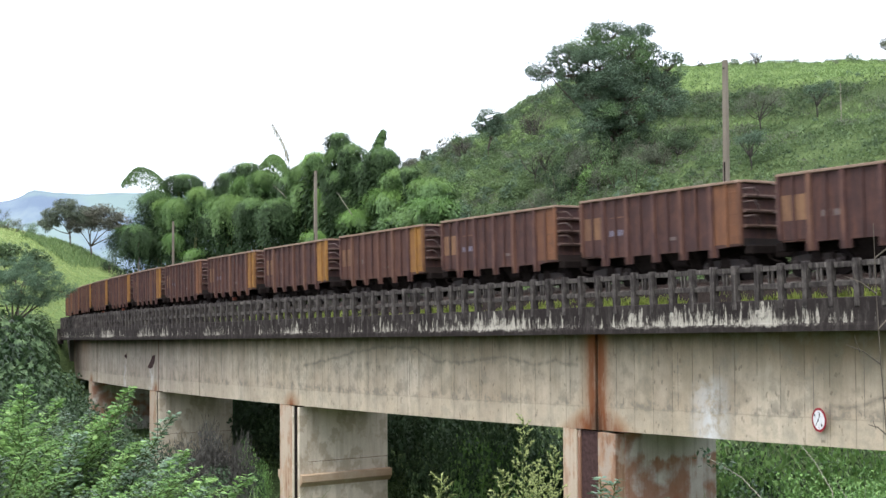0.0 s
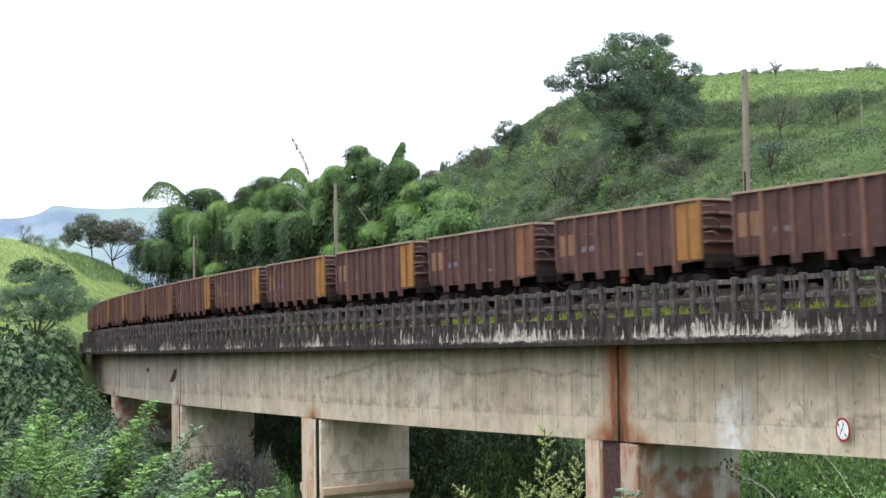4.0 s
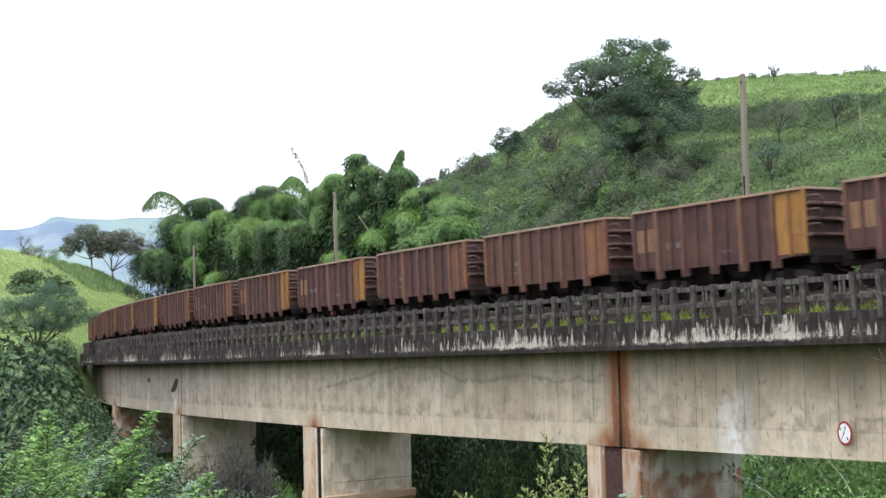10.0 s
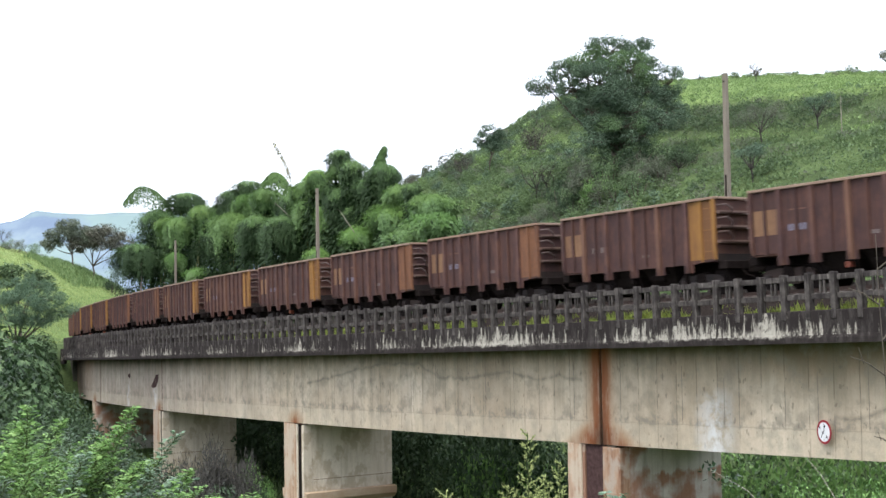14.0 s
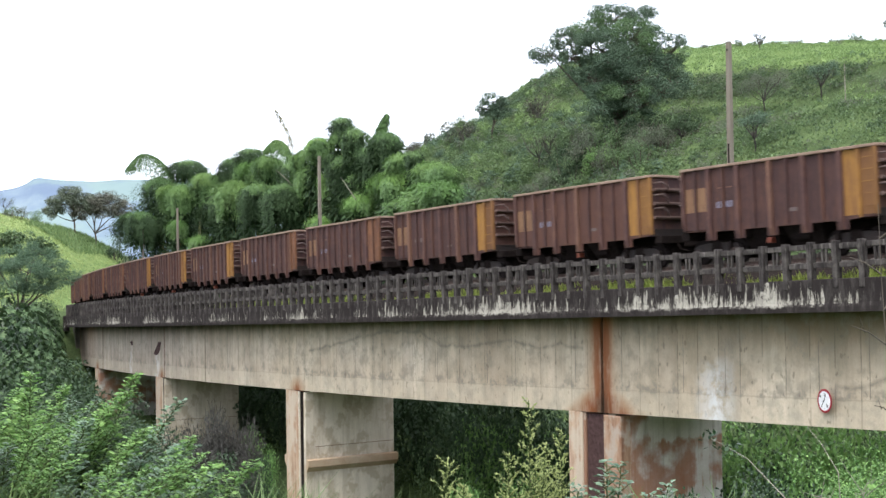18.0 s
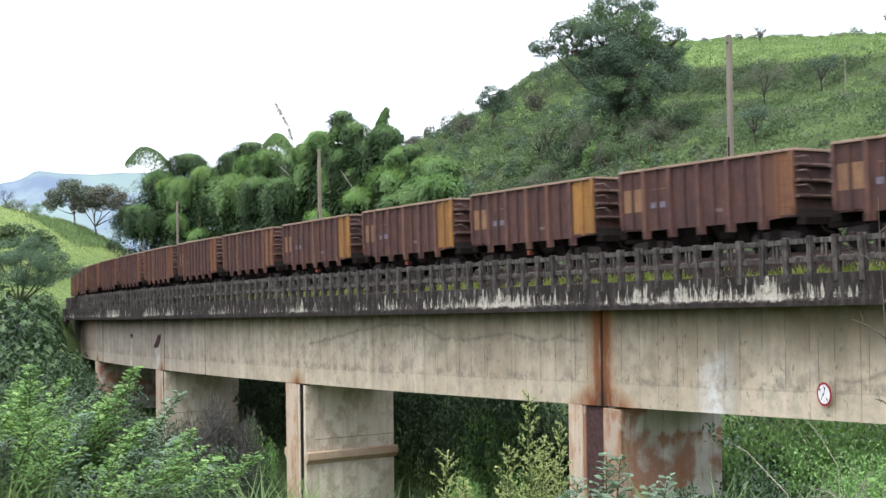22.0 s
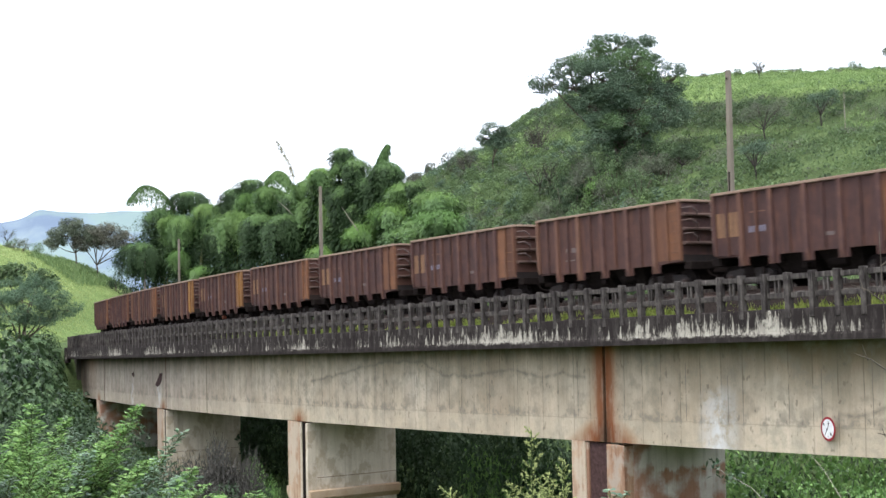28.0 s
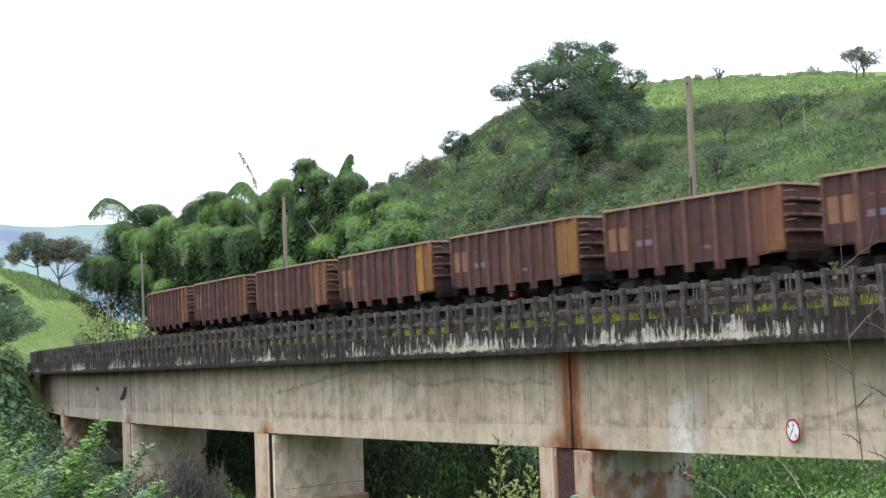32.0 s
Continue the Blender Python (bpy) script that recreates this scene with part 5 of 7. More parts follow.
# ---- round sign on the girder ----
def build_sign():
    m = upright_pose(8.85, OFF_GIRDER - 0.15, -4.95) @ pose(0, 0, 0, 0, 0, -18)
    sg = thing("round_sign", "round red-rimmed road sign with black arrows on the concrete girder", "road sign", m)
    def disc(r, y0, y1, n=40):
        bm = bmesh.new()
        return lathe_y(bm, [(y0, r), (y1, r)], 0, 0, n)
    part("rim", disc(0.4, -0.012, 0.0), M_RED, sg)
    part("face", disc(0.322, -0.016, -0.0125), M_SIGN, sg)
    def arrow(a0, a1, name="arrow"):
        bm = bmesh.new()
        (x0, z0), (x1, z1) = a0, a1
        d = Vector((x1 - x0, 0, z1 - z0)).normalized()
        n = Vector((-d.z, 0, d.x))
        o, e = Vector((x0, 0, z0)), Vector((x1, 0, z1))
        neck = e - d * 0.09
        ring = [o + n * 0.015, neck + n * 0.015, neck + n * 0.052, e, neck - n * 0.052, neck - n * 0.015, o - n * 0.015]
        a = [bm.verts.new(p + Vector((0, -0.02, 0))) for p in ring]
        b = [bm.verts.new(p + Vector((0, -0.0165, 0))) for p in ring]
        bm.faces.new(a), bm.faces.new(b[::-1])
        for k in range(7):
            bm.faces.new((a[k], b[k], b[(k + 1) % 7], a[(k + 1) % 7]))
        bmesh.ops.recalc_face_normals(bm, faces=bm.faces)
        part(name, bm, M_BLACK, sg)
    arrow((-0.17, -0.22), (-0.01, 0.04))
    arrow((0.0, 0.02), (0.06, 0.25))
    arrow((-0.27, 0.19), (-0.19, 0.08))
    arrow((0.12, -0.1), (0.2, -0.22))
    part("bracket", boxes((-0.04, 0.04, 0.001, 0.13, -0.2, 0.2)), M_STEEL, sg)
    for z in (-0.25, 0.25):
        bm = bmesh.new()
        lathe_y(bm, [(-0.02, 0.015), (-0.011, 0.018)], 0.0, z, 8)
        part("bolt", bm, M_STEEL, sg)


build_sign()


# ---- plants ----
def foliage(name, verts, mat, parent, label=""):
    return tagged(link(name, quads_mesh(name, verts, mat), mat, parent, label), kind="stuff")


def limb(bm, p0, p1, r0, r1, bend=0.1, n=4):
    p0, p1 = Vector(p0), Vector(p1)
    pts, rad = [], []
    side = Vector(RNG.normal(0, 1, 3)) * (p1 - p0).length * bend
    for i in range(n + 1):
        f = i / n
        pts.append(p0.lerp(p1, f) + side * math.sin(f * math.pi))
        rad.append(r0 + (r1 - r0) * f)
    tube(bm, pts, rad, 6)


def tree_mesh(height, crowns, n, length, width, lean=(0, 0), trunk=0.25, fork=0.35, flat=0.25, fill=10):
    """Trunk with limbs to each crown mass (x, y, z, rx, ry, rz, and a mark if it takes the brighter sunlit leaf),
    leaves in shells of clumps.
    """
    RNG.bit_generator.state = np.random.default_rng(n).bit_generator.state
    bm = bmesh.new()
    base = Vector((0, 0, -0.5))
    top = Vector((lean[0], lean[1], height * fork))
    limb(bm, base, top, trunk, trunk * 0.7, 0.05, 5)
    verts = [[], []]
    for c in crowns:
        limb(bm, top, (c[0], c[1], c[2] - c[5] * 0.2), trunk * 0.55, trunk * 0.15, 0.05, 5)
        k = max(8, int(fill * (c[3] * c[4] * c[5]) ** 0.34))
        sub, dirs = blob(k, (c[0], c[1], c[2]), (c[3], c[4], c[5]), 0.75)
        m = int(n * (c[3] * c[4] * c[5]) ** 0.8 / sum((q[3] * q[4] * q[5]) ** 0.8 for q in crowns) / k)
        for p in sub:
            limb(bm, (c[0], c[1], c[2] - c[5] * 0.3), p, trunk * 0.12, 0.015, 0.1, 3)
            r = RNG.uniform(0.2, 0.4) * min(c[3], c[4]) + 0.1
            q, d = blob(m, p, (r * 1.25, r * 1.25, r * 0.8), 0.35)
            verts[len(c) > 6].append(leaves(q, d + np.array((0, 0, 0.25)), length, width, 0.25, 0.6, 0.35, flat))
    return bm, [np.concatenate(v) for v in verts if v]


def plant_tree(name, label, category, x, y, spec, mat, bark=None, group="", z=None):
    t = thing(name, label, category, pose(x, y, ground_z(x, y) if z is None else z, 0, 0, 0), group)
    bm, v = spec
    part("trunk", bm, bark or M_BARK, t, "", True)
    foliage("crown", v[0], mat, t)
    if len(v) > 1:
        # a greener, brighter material paints the marked lobes as sunlit
        foliage("young_crown", v[1], L_LUSH, t, "crown lobes of brighter green, painted as sunlit")
    return t


def plume_leaves(c, r, h, share, strands, wide=0.058):
    """Leaves along strands that run out over a dome and hang from its rim; share: (from, to) of the strand."""
    pts, out = [], []
    rise = min(r * 0.8, h * 0.5)
    turn = RNG.uniform(0, 6)
    for k in range(strands):
        a = RNG.uniform(0, 2 * math.pi)
        lobe = (1 + 0.22 * math.sin(3 * a + turn) + 0.15 * math.sin(7 * a + 2 * turn)) * (RNG.uniform(0.75, 1.06) if RNG.uniform() < 0.86 else RNG.uniform(1.05, 1.35))
        lift = RNG.uniform(-0.12, 0.1) * rise
        drop = (h - rise) * RNG.uniform(0.15, 1.05) * (1 + 0.25 * math.sin(4 * a + turn * 3))
        arc = rise * 1.6
        n = int(11 * (arc + drop))
        start = RNG.uniform(0, 0.75) * arc
        d = RNG.uniform(start, arc + drop, n)
        d = d[(d / (arc + drop) >= share[0]) & (d / (arc + drop) < share[1])]
        th = np.minimum(d / arc, 1.0) * math.pi / 2
        down = np.maximum(d - arc, 0)
        rho = r * lobe * np.sin(th) * (1 - 0.12 * down / max(drop, 0.1))
        z = rise * (np.cos(th) - 1) - down + lift
        pts.append(np.stack([rho * math.cos(a), rho * math.sin(a), z], 1) + RNG.normal(0, 0.11, (len(d), 3)))
        out.append(np.stack([np.sin(th) * math.cos(a), np.sin(th) * math.sin(a), np.cos(th) + 0.05], 1))
    p, o = np.concatenate(pts), np.concatenate(out)
    return leaves(np.asarray(c) + p, o, 0.25, wide * 0.85, 1.2, 0.32, 0.25, 0.2)


def bamboo_clump(x, y, plumes):
    """plumes: crown (x, y, z), radius, height, and young, the tone of its leaves (0 dark to 2 bright)."""
    g = ground_z(x, y)
    t = thing("bamboo_clump", "tall clump of green bamboo with arching leafy plumes", "bamboo", pose(x, y, g), "bamboo clumps behind the line")
    plumes = [(px - x, py - y, pz - g, r * 1.05, h * 1.15, young) for px, py, pz, r, h, young in plumes]
    # dark filling behind and below the plumes, painted for the clump's inner shade
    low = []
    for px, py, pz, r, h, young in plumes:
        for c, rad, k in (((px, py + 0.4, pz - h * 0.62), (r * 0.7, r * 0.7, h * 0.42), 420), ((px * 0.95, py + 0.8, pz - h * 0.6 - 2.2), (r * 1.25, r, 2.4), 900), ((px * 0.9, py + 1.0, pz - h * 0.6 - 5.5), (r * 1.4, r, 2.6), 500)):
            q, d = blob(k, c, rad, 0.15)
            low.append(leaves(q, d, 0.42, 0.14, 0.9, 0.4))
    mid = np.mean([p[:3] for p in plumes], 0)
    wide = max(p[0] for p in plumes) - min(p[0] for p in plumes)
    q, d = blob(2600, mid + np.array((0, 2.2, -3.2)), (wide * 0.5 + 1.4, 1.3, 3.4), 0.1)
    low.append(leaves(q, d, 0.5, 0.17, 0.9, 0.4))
    foliage("old_foliage", np.concatenate(low), L_CLUMP_SHADE, t)
    for px, py, pz, r, h, young in plumes:
        bm = bmesh.new()
        for k in range(2):
            o = Vector((px * 0.3 + RNG.normal(0, 0.4), py * 0.3 + RNG.normal(0, 0.4), -0.5))
            e = Vector((px + RNG.normal(0, 0.15) * r, py + RNG.normal(0, 0.15) * r, pz - h * 0.15))
            pts = [o.lerp(e, f) + Vector((0, 0, pz * 0.1 * math.sin(f * math.pi) * f)) for f in np.linspace(0, 1, 7)]
            tube(bm, pts, [0.055 - 0.007 * i for i in range(7)], 5)
        part("culm", bm, M_CULM, t)
        n = int(190 + 125 * r * r)
        part_way = (0.35, 0.55, 0.7)[young]
        foliage("plume", plume_leaves((px, py, pz), r, h, (0.0, part_way), n), (L_MATURE, L_BAMBOO, L_YOUNG)[young], t)
        # hanging leaves mostly darker than the dome: shade below it set by material
        foliage("hanging_leaves", plume_leaves((px, py, pz - 0.05), r * 0.97, h, (part_way * 0.8, 1.0), int(n * 0.47), 0.085), (L_CLUMP_SHADE, L_MATURE, L_MATURE)[young], t)
    return t


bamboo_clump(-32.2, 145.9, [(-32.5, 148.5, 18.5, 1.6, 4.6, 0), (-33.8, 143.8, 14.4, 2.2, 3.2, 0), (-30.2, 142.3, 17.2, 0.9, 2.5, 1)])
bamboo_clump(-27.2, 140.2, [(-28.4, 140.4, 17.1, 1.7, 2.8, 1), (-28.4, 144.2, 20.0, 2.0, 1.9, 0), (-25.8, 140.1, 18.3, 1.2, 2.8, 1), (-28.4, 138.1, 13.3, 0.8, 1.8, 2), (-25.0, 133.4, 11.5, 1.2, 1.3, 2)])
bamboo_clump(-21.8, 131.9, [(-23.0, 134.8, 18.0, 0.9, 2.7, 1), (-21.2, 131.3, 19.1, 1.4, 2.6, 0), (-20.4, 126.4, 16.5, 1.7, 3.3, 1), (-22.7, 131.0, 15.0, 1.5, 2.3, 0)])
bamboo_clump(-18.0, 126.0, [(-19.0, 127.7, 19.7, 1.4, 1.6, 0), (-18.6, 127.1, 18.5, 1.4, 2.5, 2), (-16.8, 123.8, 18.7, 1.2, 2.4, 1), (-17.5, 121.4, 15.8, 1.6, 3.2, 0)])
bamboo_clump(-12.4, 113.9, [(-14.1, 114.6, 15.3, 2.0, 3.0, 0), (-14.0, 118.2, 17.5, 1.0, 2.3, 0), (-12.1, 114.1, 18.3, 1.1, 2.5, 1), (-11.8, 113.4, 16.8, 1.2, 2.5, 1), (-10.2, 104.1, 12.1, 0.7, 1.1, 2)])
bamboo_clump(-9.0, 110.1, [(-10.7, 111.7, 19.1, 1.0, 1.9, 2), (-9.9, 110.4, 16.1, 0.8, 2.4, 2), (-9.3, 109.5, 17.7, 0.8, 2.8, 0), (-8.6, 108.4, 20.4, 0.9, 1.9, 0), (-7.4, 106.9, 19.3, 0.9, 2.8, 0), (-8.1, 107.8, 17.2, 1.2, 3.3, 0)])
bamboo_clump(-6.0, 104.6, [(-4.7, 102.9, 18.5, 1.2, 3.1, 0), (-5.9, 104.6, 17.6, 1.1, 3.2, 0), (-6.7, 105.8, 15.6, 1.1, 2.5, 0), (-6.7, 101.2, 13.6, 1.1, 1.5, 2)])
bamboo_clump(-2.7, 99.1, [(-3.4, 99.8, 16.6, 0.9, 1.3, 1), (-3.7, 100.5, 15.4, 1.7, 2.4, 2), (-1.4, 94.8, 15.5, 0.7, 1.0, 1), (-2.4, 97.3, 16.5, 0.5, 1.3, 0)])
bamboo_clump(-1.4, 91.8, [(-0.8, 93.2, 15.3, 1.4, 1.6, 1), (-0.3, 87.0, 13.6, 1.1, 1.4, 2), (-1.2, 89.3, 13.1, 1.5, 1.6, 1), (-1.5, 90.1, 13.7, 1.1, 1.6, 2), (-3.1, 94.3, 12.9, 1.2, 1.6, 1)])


def bamboo_frond(points, wide, kind):
    """A culm that arches out of the clump, with its leafy tip; bare ones are old and pale."""
    label = {"frond": "arching bamboo culm with a hanging leafy tip", "shoot": "lone pale bamboo shoot leaning out over the clump", "bare": "bare dead bamboo culm leaning in the clump"}[kind]
    t = thing({"frond": "arching_bamboo", "shoot": "bamboo_shoot", "bare": "dead_bamboo"}[kind], label, "bamboo", pose(*points[0]), "single bamboo stems")
    q = [Vector(p) - Vector(points[0]) for p in points]
    if kind == "bare":
        q[0] = q[0] + (q[0] - q[3]) * 1.2
    else:
        q = [Vector((0.4, 0, -5.0))] + q
    f = np.linspace(0, 1, 16)
    path = np.stack([np.interp(f, np.linspace(0, 1, len(q)), [p[j] for p in q]) for j in range(3)], 1)
    for k in range(2):
        path[1:-1] = (path[:-2] + 2 * path[1:-1] + path[2:]) / 4
    bm = bmesh.new()
    tube(bm, [Vector(p) for p in path], [0.055 - 0.003 * i for i in range(16)], 5)
    part("culm", bm, M_DEAD if kind == "bare" else M_CULM, t)
    if kind == "bare":
        return
    n = 5200 if kind == "frond" else 420
    w = RNG.uniform(0.25 if kind == "frond" else 0.4, 1, n)
    node = np.round(w * 15) / 15 * 0.25 + w * 0.75
    c = np.stack([np.interp(node, f, path[:, j]) for j in range(3)], 1)
    side = RNG.normal(0, 1, (n, 3)) * np.array((1, 1, 0.5))
    reach = (RNG.uniform(0, 1, n) ** 1.4 * 1.6 * wide * (0.35 + 0.75 * np.sin(np.minimum(1, w) * math.pi)))[:, None]
    d = unit(side)
    p = c + d * reach * np.array((0.6, 0.6, 0.5)) - np.array((0, 0, 0.9)) * reach ** 1.3
    foliage("plume", leaves(p, d, 0.27, 0.065, 1.2, 0.3, 0.3, 0.3), L_PALE if kind == "shoot" else L_MATURE, t)


bamboo_frond(((-29.9, 143.3, 18.6), (-31.4, 143.3, 20.4), (-33.4, 143.3, 21.1), (-34.8, 143.3, 19.3)), 1.3, "frond")
bamboo_frond(((-14.3, 121.1, 18.1), (-14.8, 121.1, 19.7), (-15.8, 121.2, 20.1), (-16.6, 121.2, 19.2)), 0.85, "frond")
bamboo_frond(((-7.4, 108.1, 18.0), (-8.1, 108.1, 19.8), (-8.8, 108.1, 19.8), (-9.5, 108.1, 18.6)), 0.80, "frond")
bamboo_frond(((-5.7, 107.1, 17.7), (-5.4, 107.1, 19.2), (-5.2, 107.1, 19.9), (-4.8, 107.1, 20.6)), 0.65, "frond")
bamboo_frond(((-5.8, 106.1, 16.7), (-5.3, 106.1, 18.5), (-4.4, 106.1, 18.8), (-3.7, 106.1, 18.2)), 0.80, "frond")
bamboo_frond(((-10.1, 110.1, 17.6), (-10.3, 110.1, 18.5), (-10.8, 110.1, 18.9), (-11.3, 110.1, 18.3)), 0.60, "frond")
bamboo_frond(((-14.1, 121.1, 18.6), (-14.3, 121.1, 20.1), (-15.0, 121.2, 21.6), (-15.7, 121.2, 22.8)), 0.40, "shoot")
bamboo_frond(((-13.6, 116.1, 15.4), (-14.2, 116.1, 16.0), (-14.7, 116.1, 16.5), (-15.1, 116.1, 16.8)), 0.00, "bare")
bamboo_frond(((-7.1, 100.1, 13.5), (-7.5, 100.1, 14.1), (-7.8, 100.1, 14.6), (-8.1, 100.1, 15.0)), 0.00, "bare")
bamboo_frond(((-31.6, 146.3, 10.5), (-32.8, 146.3, 11.6), (-33.7, 146.3, 12.4), (-34.9, 146.3, 13.4)), 0.00, "bare")
bamboo_frond(((-3.3, 100.0, 13.3), (-3.5, 100.0, 13.9), (-3.6, 100.0, 14.2), (-3.8, 100.0, 14.6)), 0.00, "bare")

# ---- trees ----
BIG = tree_mesh(9, [(-6.6, 0.9, 10.1, 2.0, 1.6, 0.9), (-4.8, -0.3, 11.2, 1.8, 1.5, 1.2), (-2.5, 0.5, 12.5, 2.2, 1.9, 1.5, 1), (0.0, 1.7, 13.8, 2.4, 2.0, 1.4), (3.2, 2.2, 13.4, 1.6, 1.4, 1.5), (3.7, 2.1, 12.0, 1.5, 1.2, 1.2), (1.6, -1.5, 11.2, 2.4, 2.1, 1.6, 1), (-1.6, -1.6, 10.3, 2.6, 2.1, 1.8), (5.8, 1.3, 10.4, 1.6, 1.4, 1.7), (5.3, 0.5, 8.5, 1.5, 1.3, 1.1), (-0.2, -2.3, 8.5, 2.6, 2.4, 1.7), (1.2, -2.6, 6.8, 2.7, 2.4, 1.3), (-3.6, -0.4, 8.2, 1.5, 1.3, 1.0), (5.6, -0.8, 6.8, 2.3, 1.5, 0.8), (-4.4, -1.0, 9.4, 1.4, 1.2, 0.9), (3.2, -0.8, 9.2, 1.7, 1.4, 1.3), (0.4, -4.0, 5.2, 2.6, 2.0, 0.6, 1), (2.0, -3.6, 4.4, 1.9, 1.6, 1.0), (-2.4, -2.4, 7.0, 1.7, 1.5, 1.2), (-1.4, -3.4, 5.2, 1.8, 1.5, 1.1), (-2.6, -3.6, 3.6, 2.0, 1.7, 1.0), (4.0, -2.6, 5.6, 1.9, 1.5, 0.9)], 96000, 0.2, 0.105, trunk=0.4, flat=0.95, fill=17)
plant_tree("tree", "large dark-leaved tree with an open crown on the hillside", "tree", 17.4, 133.7, BIG, L_TREE)
SPUR = tree_mesh(4.5, [(-0.1, -0.1, 5.3, 1.3, 1.2, 0.8), (-1.0, 0.0, 4.3, 1.2, 1.1, 0.8), (1.0, 0.5, 4.4, 1.2, 1.1, 0.9), (0.0, 0.3, 4.2, 1.3, 1.2, 0.9), (0.1, -0.5, 3.4, 1.2, 1.1, 0.7)], 8000, 0.2, 0.11, trunk=0.16, fork=0.5, flat=0.9)
plant_tree("tree", "small round tree on the edge of the hill's spur", "tree", 6.2, 167.6, SPUR, L_TREE)
TWIN_A = tree_mesh(8, [(-2.4, -0.2, 7.4, 3.2, 2.8, 1.5), (0.3, 1.8, 8.5, 3.2, 2.8, 1.7), (-4.4, -1.1, 5.4, 2.2, 1.8, 1.2), (2.6, 0.9, 6.6, 2.4, 2.1, 1.3), (-0.8, 0.2, 9.9, 2.4, 2.0, 1.1)], 15000, 0.34, 0.2, trunk=0.26, fork=0.4, flat=0.9)
plant_tree("tree", "flat-topped tree with bare lower limbs on the grassy slope", "tree", -84.6, 297.9, TWIN_A, L_UMBEL_GREEN)
TWIN_B = tree_mesh(8, [(-1.6, -0.2, 9.8, 3.6, 3.3, 1.6), (2.4, 1.8, 10.3, 4.0, 3.2, 1.6), (-2.9, -1.1, 7.6, 2.4, 2.0, 1.3), (2.0, -0.1, 8.2, 3.8, 3.0, 1.3), (6.0, -0.1, 8.2, 3.0, 2.2, 1.5), (7.2, 0.5, 5.8, 2.0, 1.8, 1.2)], 19000, 0.34, 0.2, trunk=0.28, fork=0.36, flat=0.9)
plant_tree("tree", "spreading tree with a reddish crown on the grassy slope", "tree", -80.4, 299.9, TWIN_B, L_UMBEL)
LEFT_A = tree_mesh(14, [(-0.6, -0.1, 15.0, 1.4, 1.3, 0.8), (1.2, 1.3, 15.4, 1.5, 1.4, 0.8), (3.0, 0.4, 14.2, 1.3, 1.2, 0.8), (4.2, 0.9, 13.0, 1.3, 1.1, 0.6), (1.3, -1.2, 13.8, 1.8, 1.6, 0.9), (-1.8, -0.3, 14.0, 1.4, 1.3, 0.8), (-2.6, 0.2, 12.6, 1.3, 1.2, 0.7), (0.2, -0.8, 12.6, 1.6, 1.4, 0.8), (2.6, -0.6, 12.4, 1.4, 1.2, 0.7)], 20000, 0.34, 0.042, trunk=0.2, fork=0.7, flat=0.4, fill=9)
plant_tree("tree", "grey-green fine-leaved tree beside the far end of the viaduct", "tree", -40.6, 124.0, LEFT_A, L_MIMOSA)
LEFT_B = tree_mesh(7, [(-0.4, -0.1, 9.0, 2.0, 1.8, 0.6), (1.6, 1.6, 8.4, 1.5, 1.4, 0.5), (-1.4, -1.0, 8.1, 1.4, 1.3, 0.5), (2.6, 0.8, 7.6, 0.9, 0.8, 0.4)], 4200, 0.32, 0.2, trunk=0.16, fork=0.6, flat=0.9)
plant_tree("tree", "slender tree with flat leafy tiers on the far bank", "tree", -45.4, 140.1, LEFT_B, L_SHRUB)


# ---- bushes: a few meshes, many of each ----
def bush_mesh(n, masses, length, width, stems=7):
    bm = bmesh.new()
    v = []
    for k in range(stems):
        a = k * 2.4
        limb(bm, (0.1 * math.cos(a), 0.1 * math.sin(a), -0.15), (0.65 * math.cos(a), 0.65 * math.sin(a), 0.85), 0.04, 0.012, 0.1, 3)
    for cx, cy, cz, r, rz in masses:
        sub, _ = blob(9, (cx, cy, cz), (r, r, rz), 0.6)
        for p in sub:
            q, d = blob(n // (9 * len(masses)), p, (r * 0.48, r * 0.48, rz * 0.42), 0.2)
            v.append(leaves(q, d + np.array((0, 0, 0.35)), length, width, 0.2, 0.7, 0.35, 0.8))
    me = bpy.data.meshes.new("branchwork")
    bm.to_mesh(me)
    bm.free()
    me.materials.append(M_BARK)
    return me, np.concatenate(v)


def rosette_kind(mat, whorls=330):
    """A bush whose broad leaves stand in whorls at the twigs' ends."""
    st, _ = bush_mesh(300, MASSES[0], 0.1, 0.05)
    q, d = blob(whorls, (0, 0, 0.75), (1.0, 1.0, 0.85), 0.82)
    d = unit(d + np.array((0, 0, 0.5)) + RNG.normal(0, 0.25, (whorls, 3)))
    v = []
    for k in range(9):
        a = k * 2 * math.pi / 9
        e1 = unit(np.cross(d, np.array((0.3, 0.2, 1.0))))
        e2 = np.cross(d, e1)
        out = e1 * math.cos(a) + e2 * math.sin(a)
        along = unit(out + d * 0.45)
        side = np.cross(along, d)
        ln = RNG.uniform(0.05, 0.11, (whorls, 1))
        v.append(np.stack([q, q + along * ln * 0.5 + side * ln * 0.2, q + along * ln - np.array((0, 0, 0.02)), q + along * ln * 0.5 - side * ln * 0.2], 1).reshape(-1, 3))
    # dark inner leaves paint the shade in the gaps between whorls
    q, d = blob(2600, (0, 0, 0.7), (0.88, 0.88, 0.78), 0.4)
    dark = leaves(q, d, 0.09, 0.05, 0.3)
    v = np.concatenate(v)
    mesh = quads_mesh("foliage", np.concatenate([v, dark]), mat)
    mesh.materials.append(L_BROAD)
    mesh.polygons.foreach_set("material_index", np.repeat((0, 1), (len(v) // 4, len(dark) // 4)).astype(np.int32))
    return st, mesh


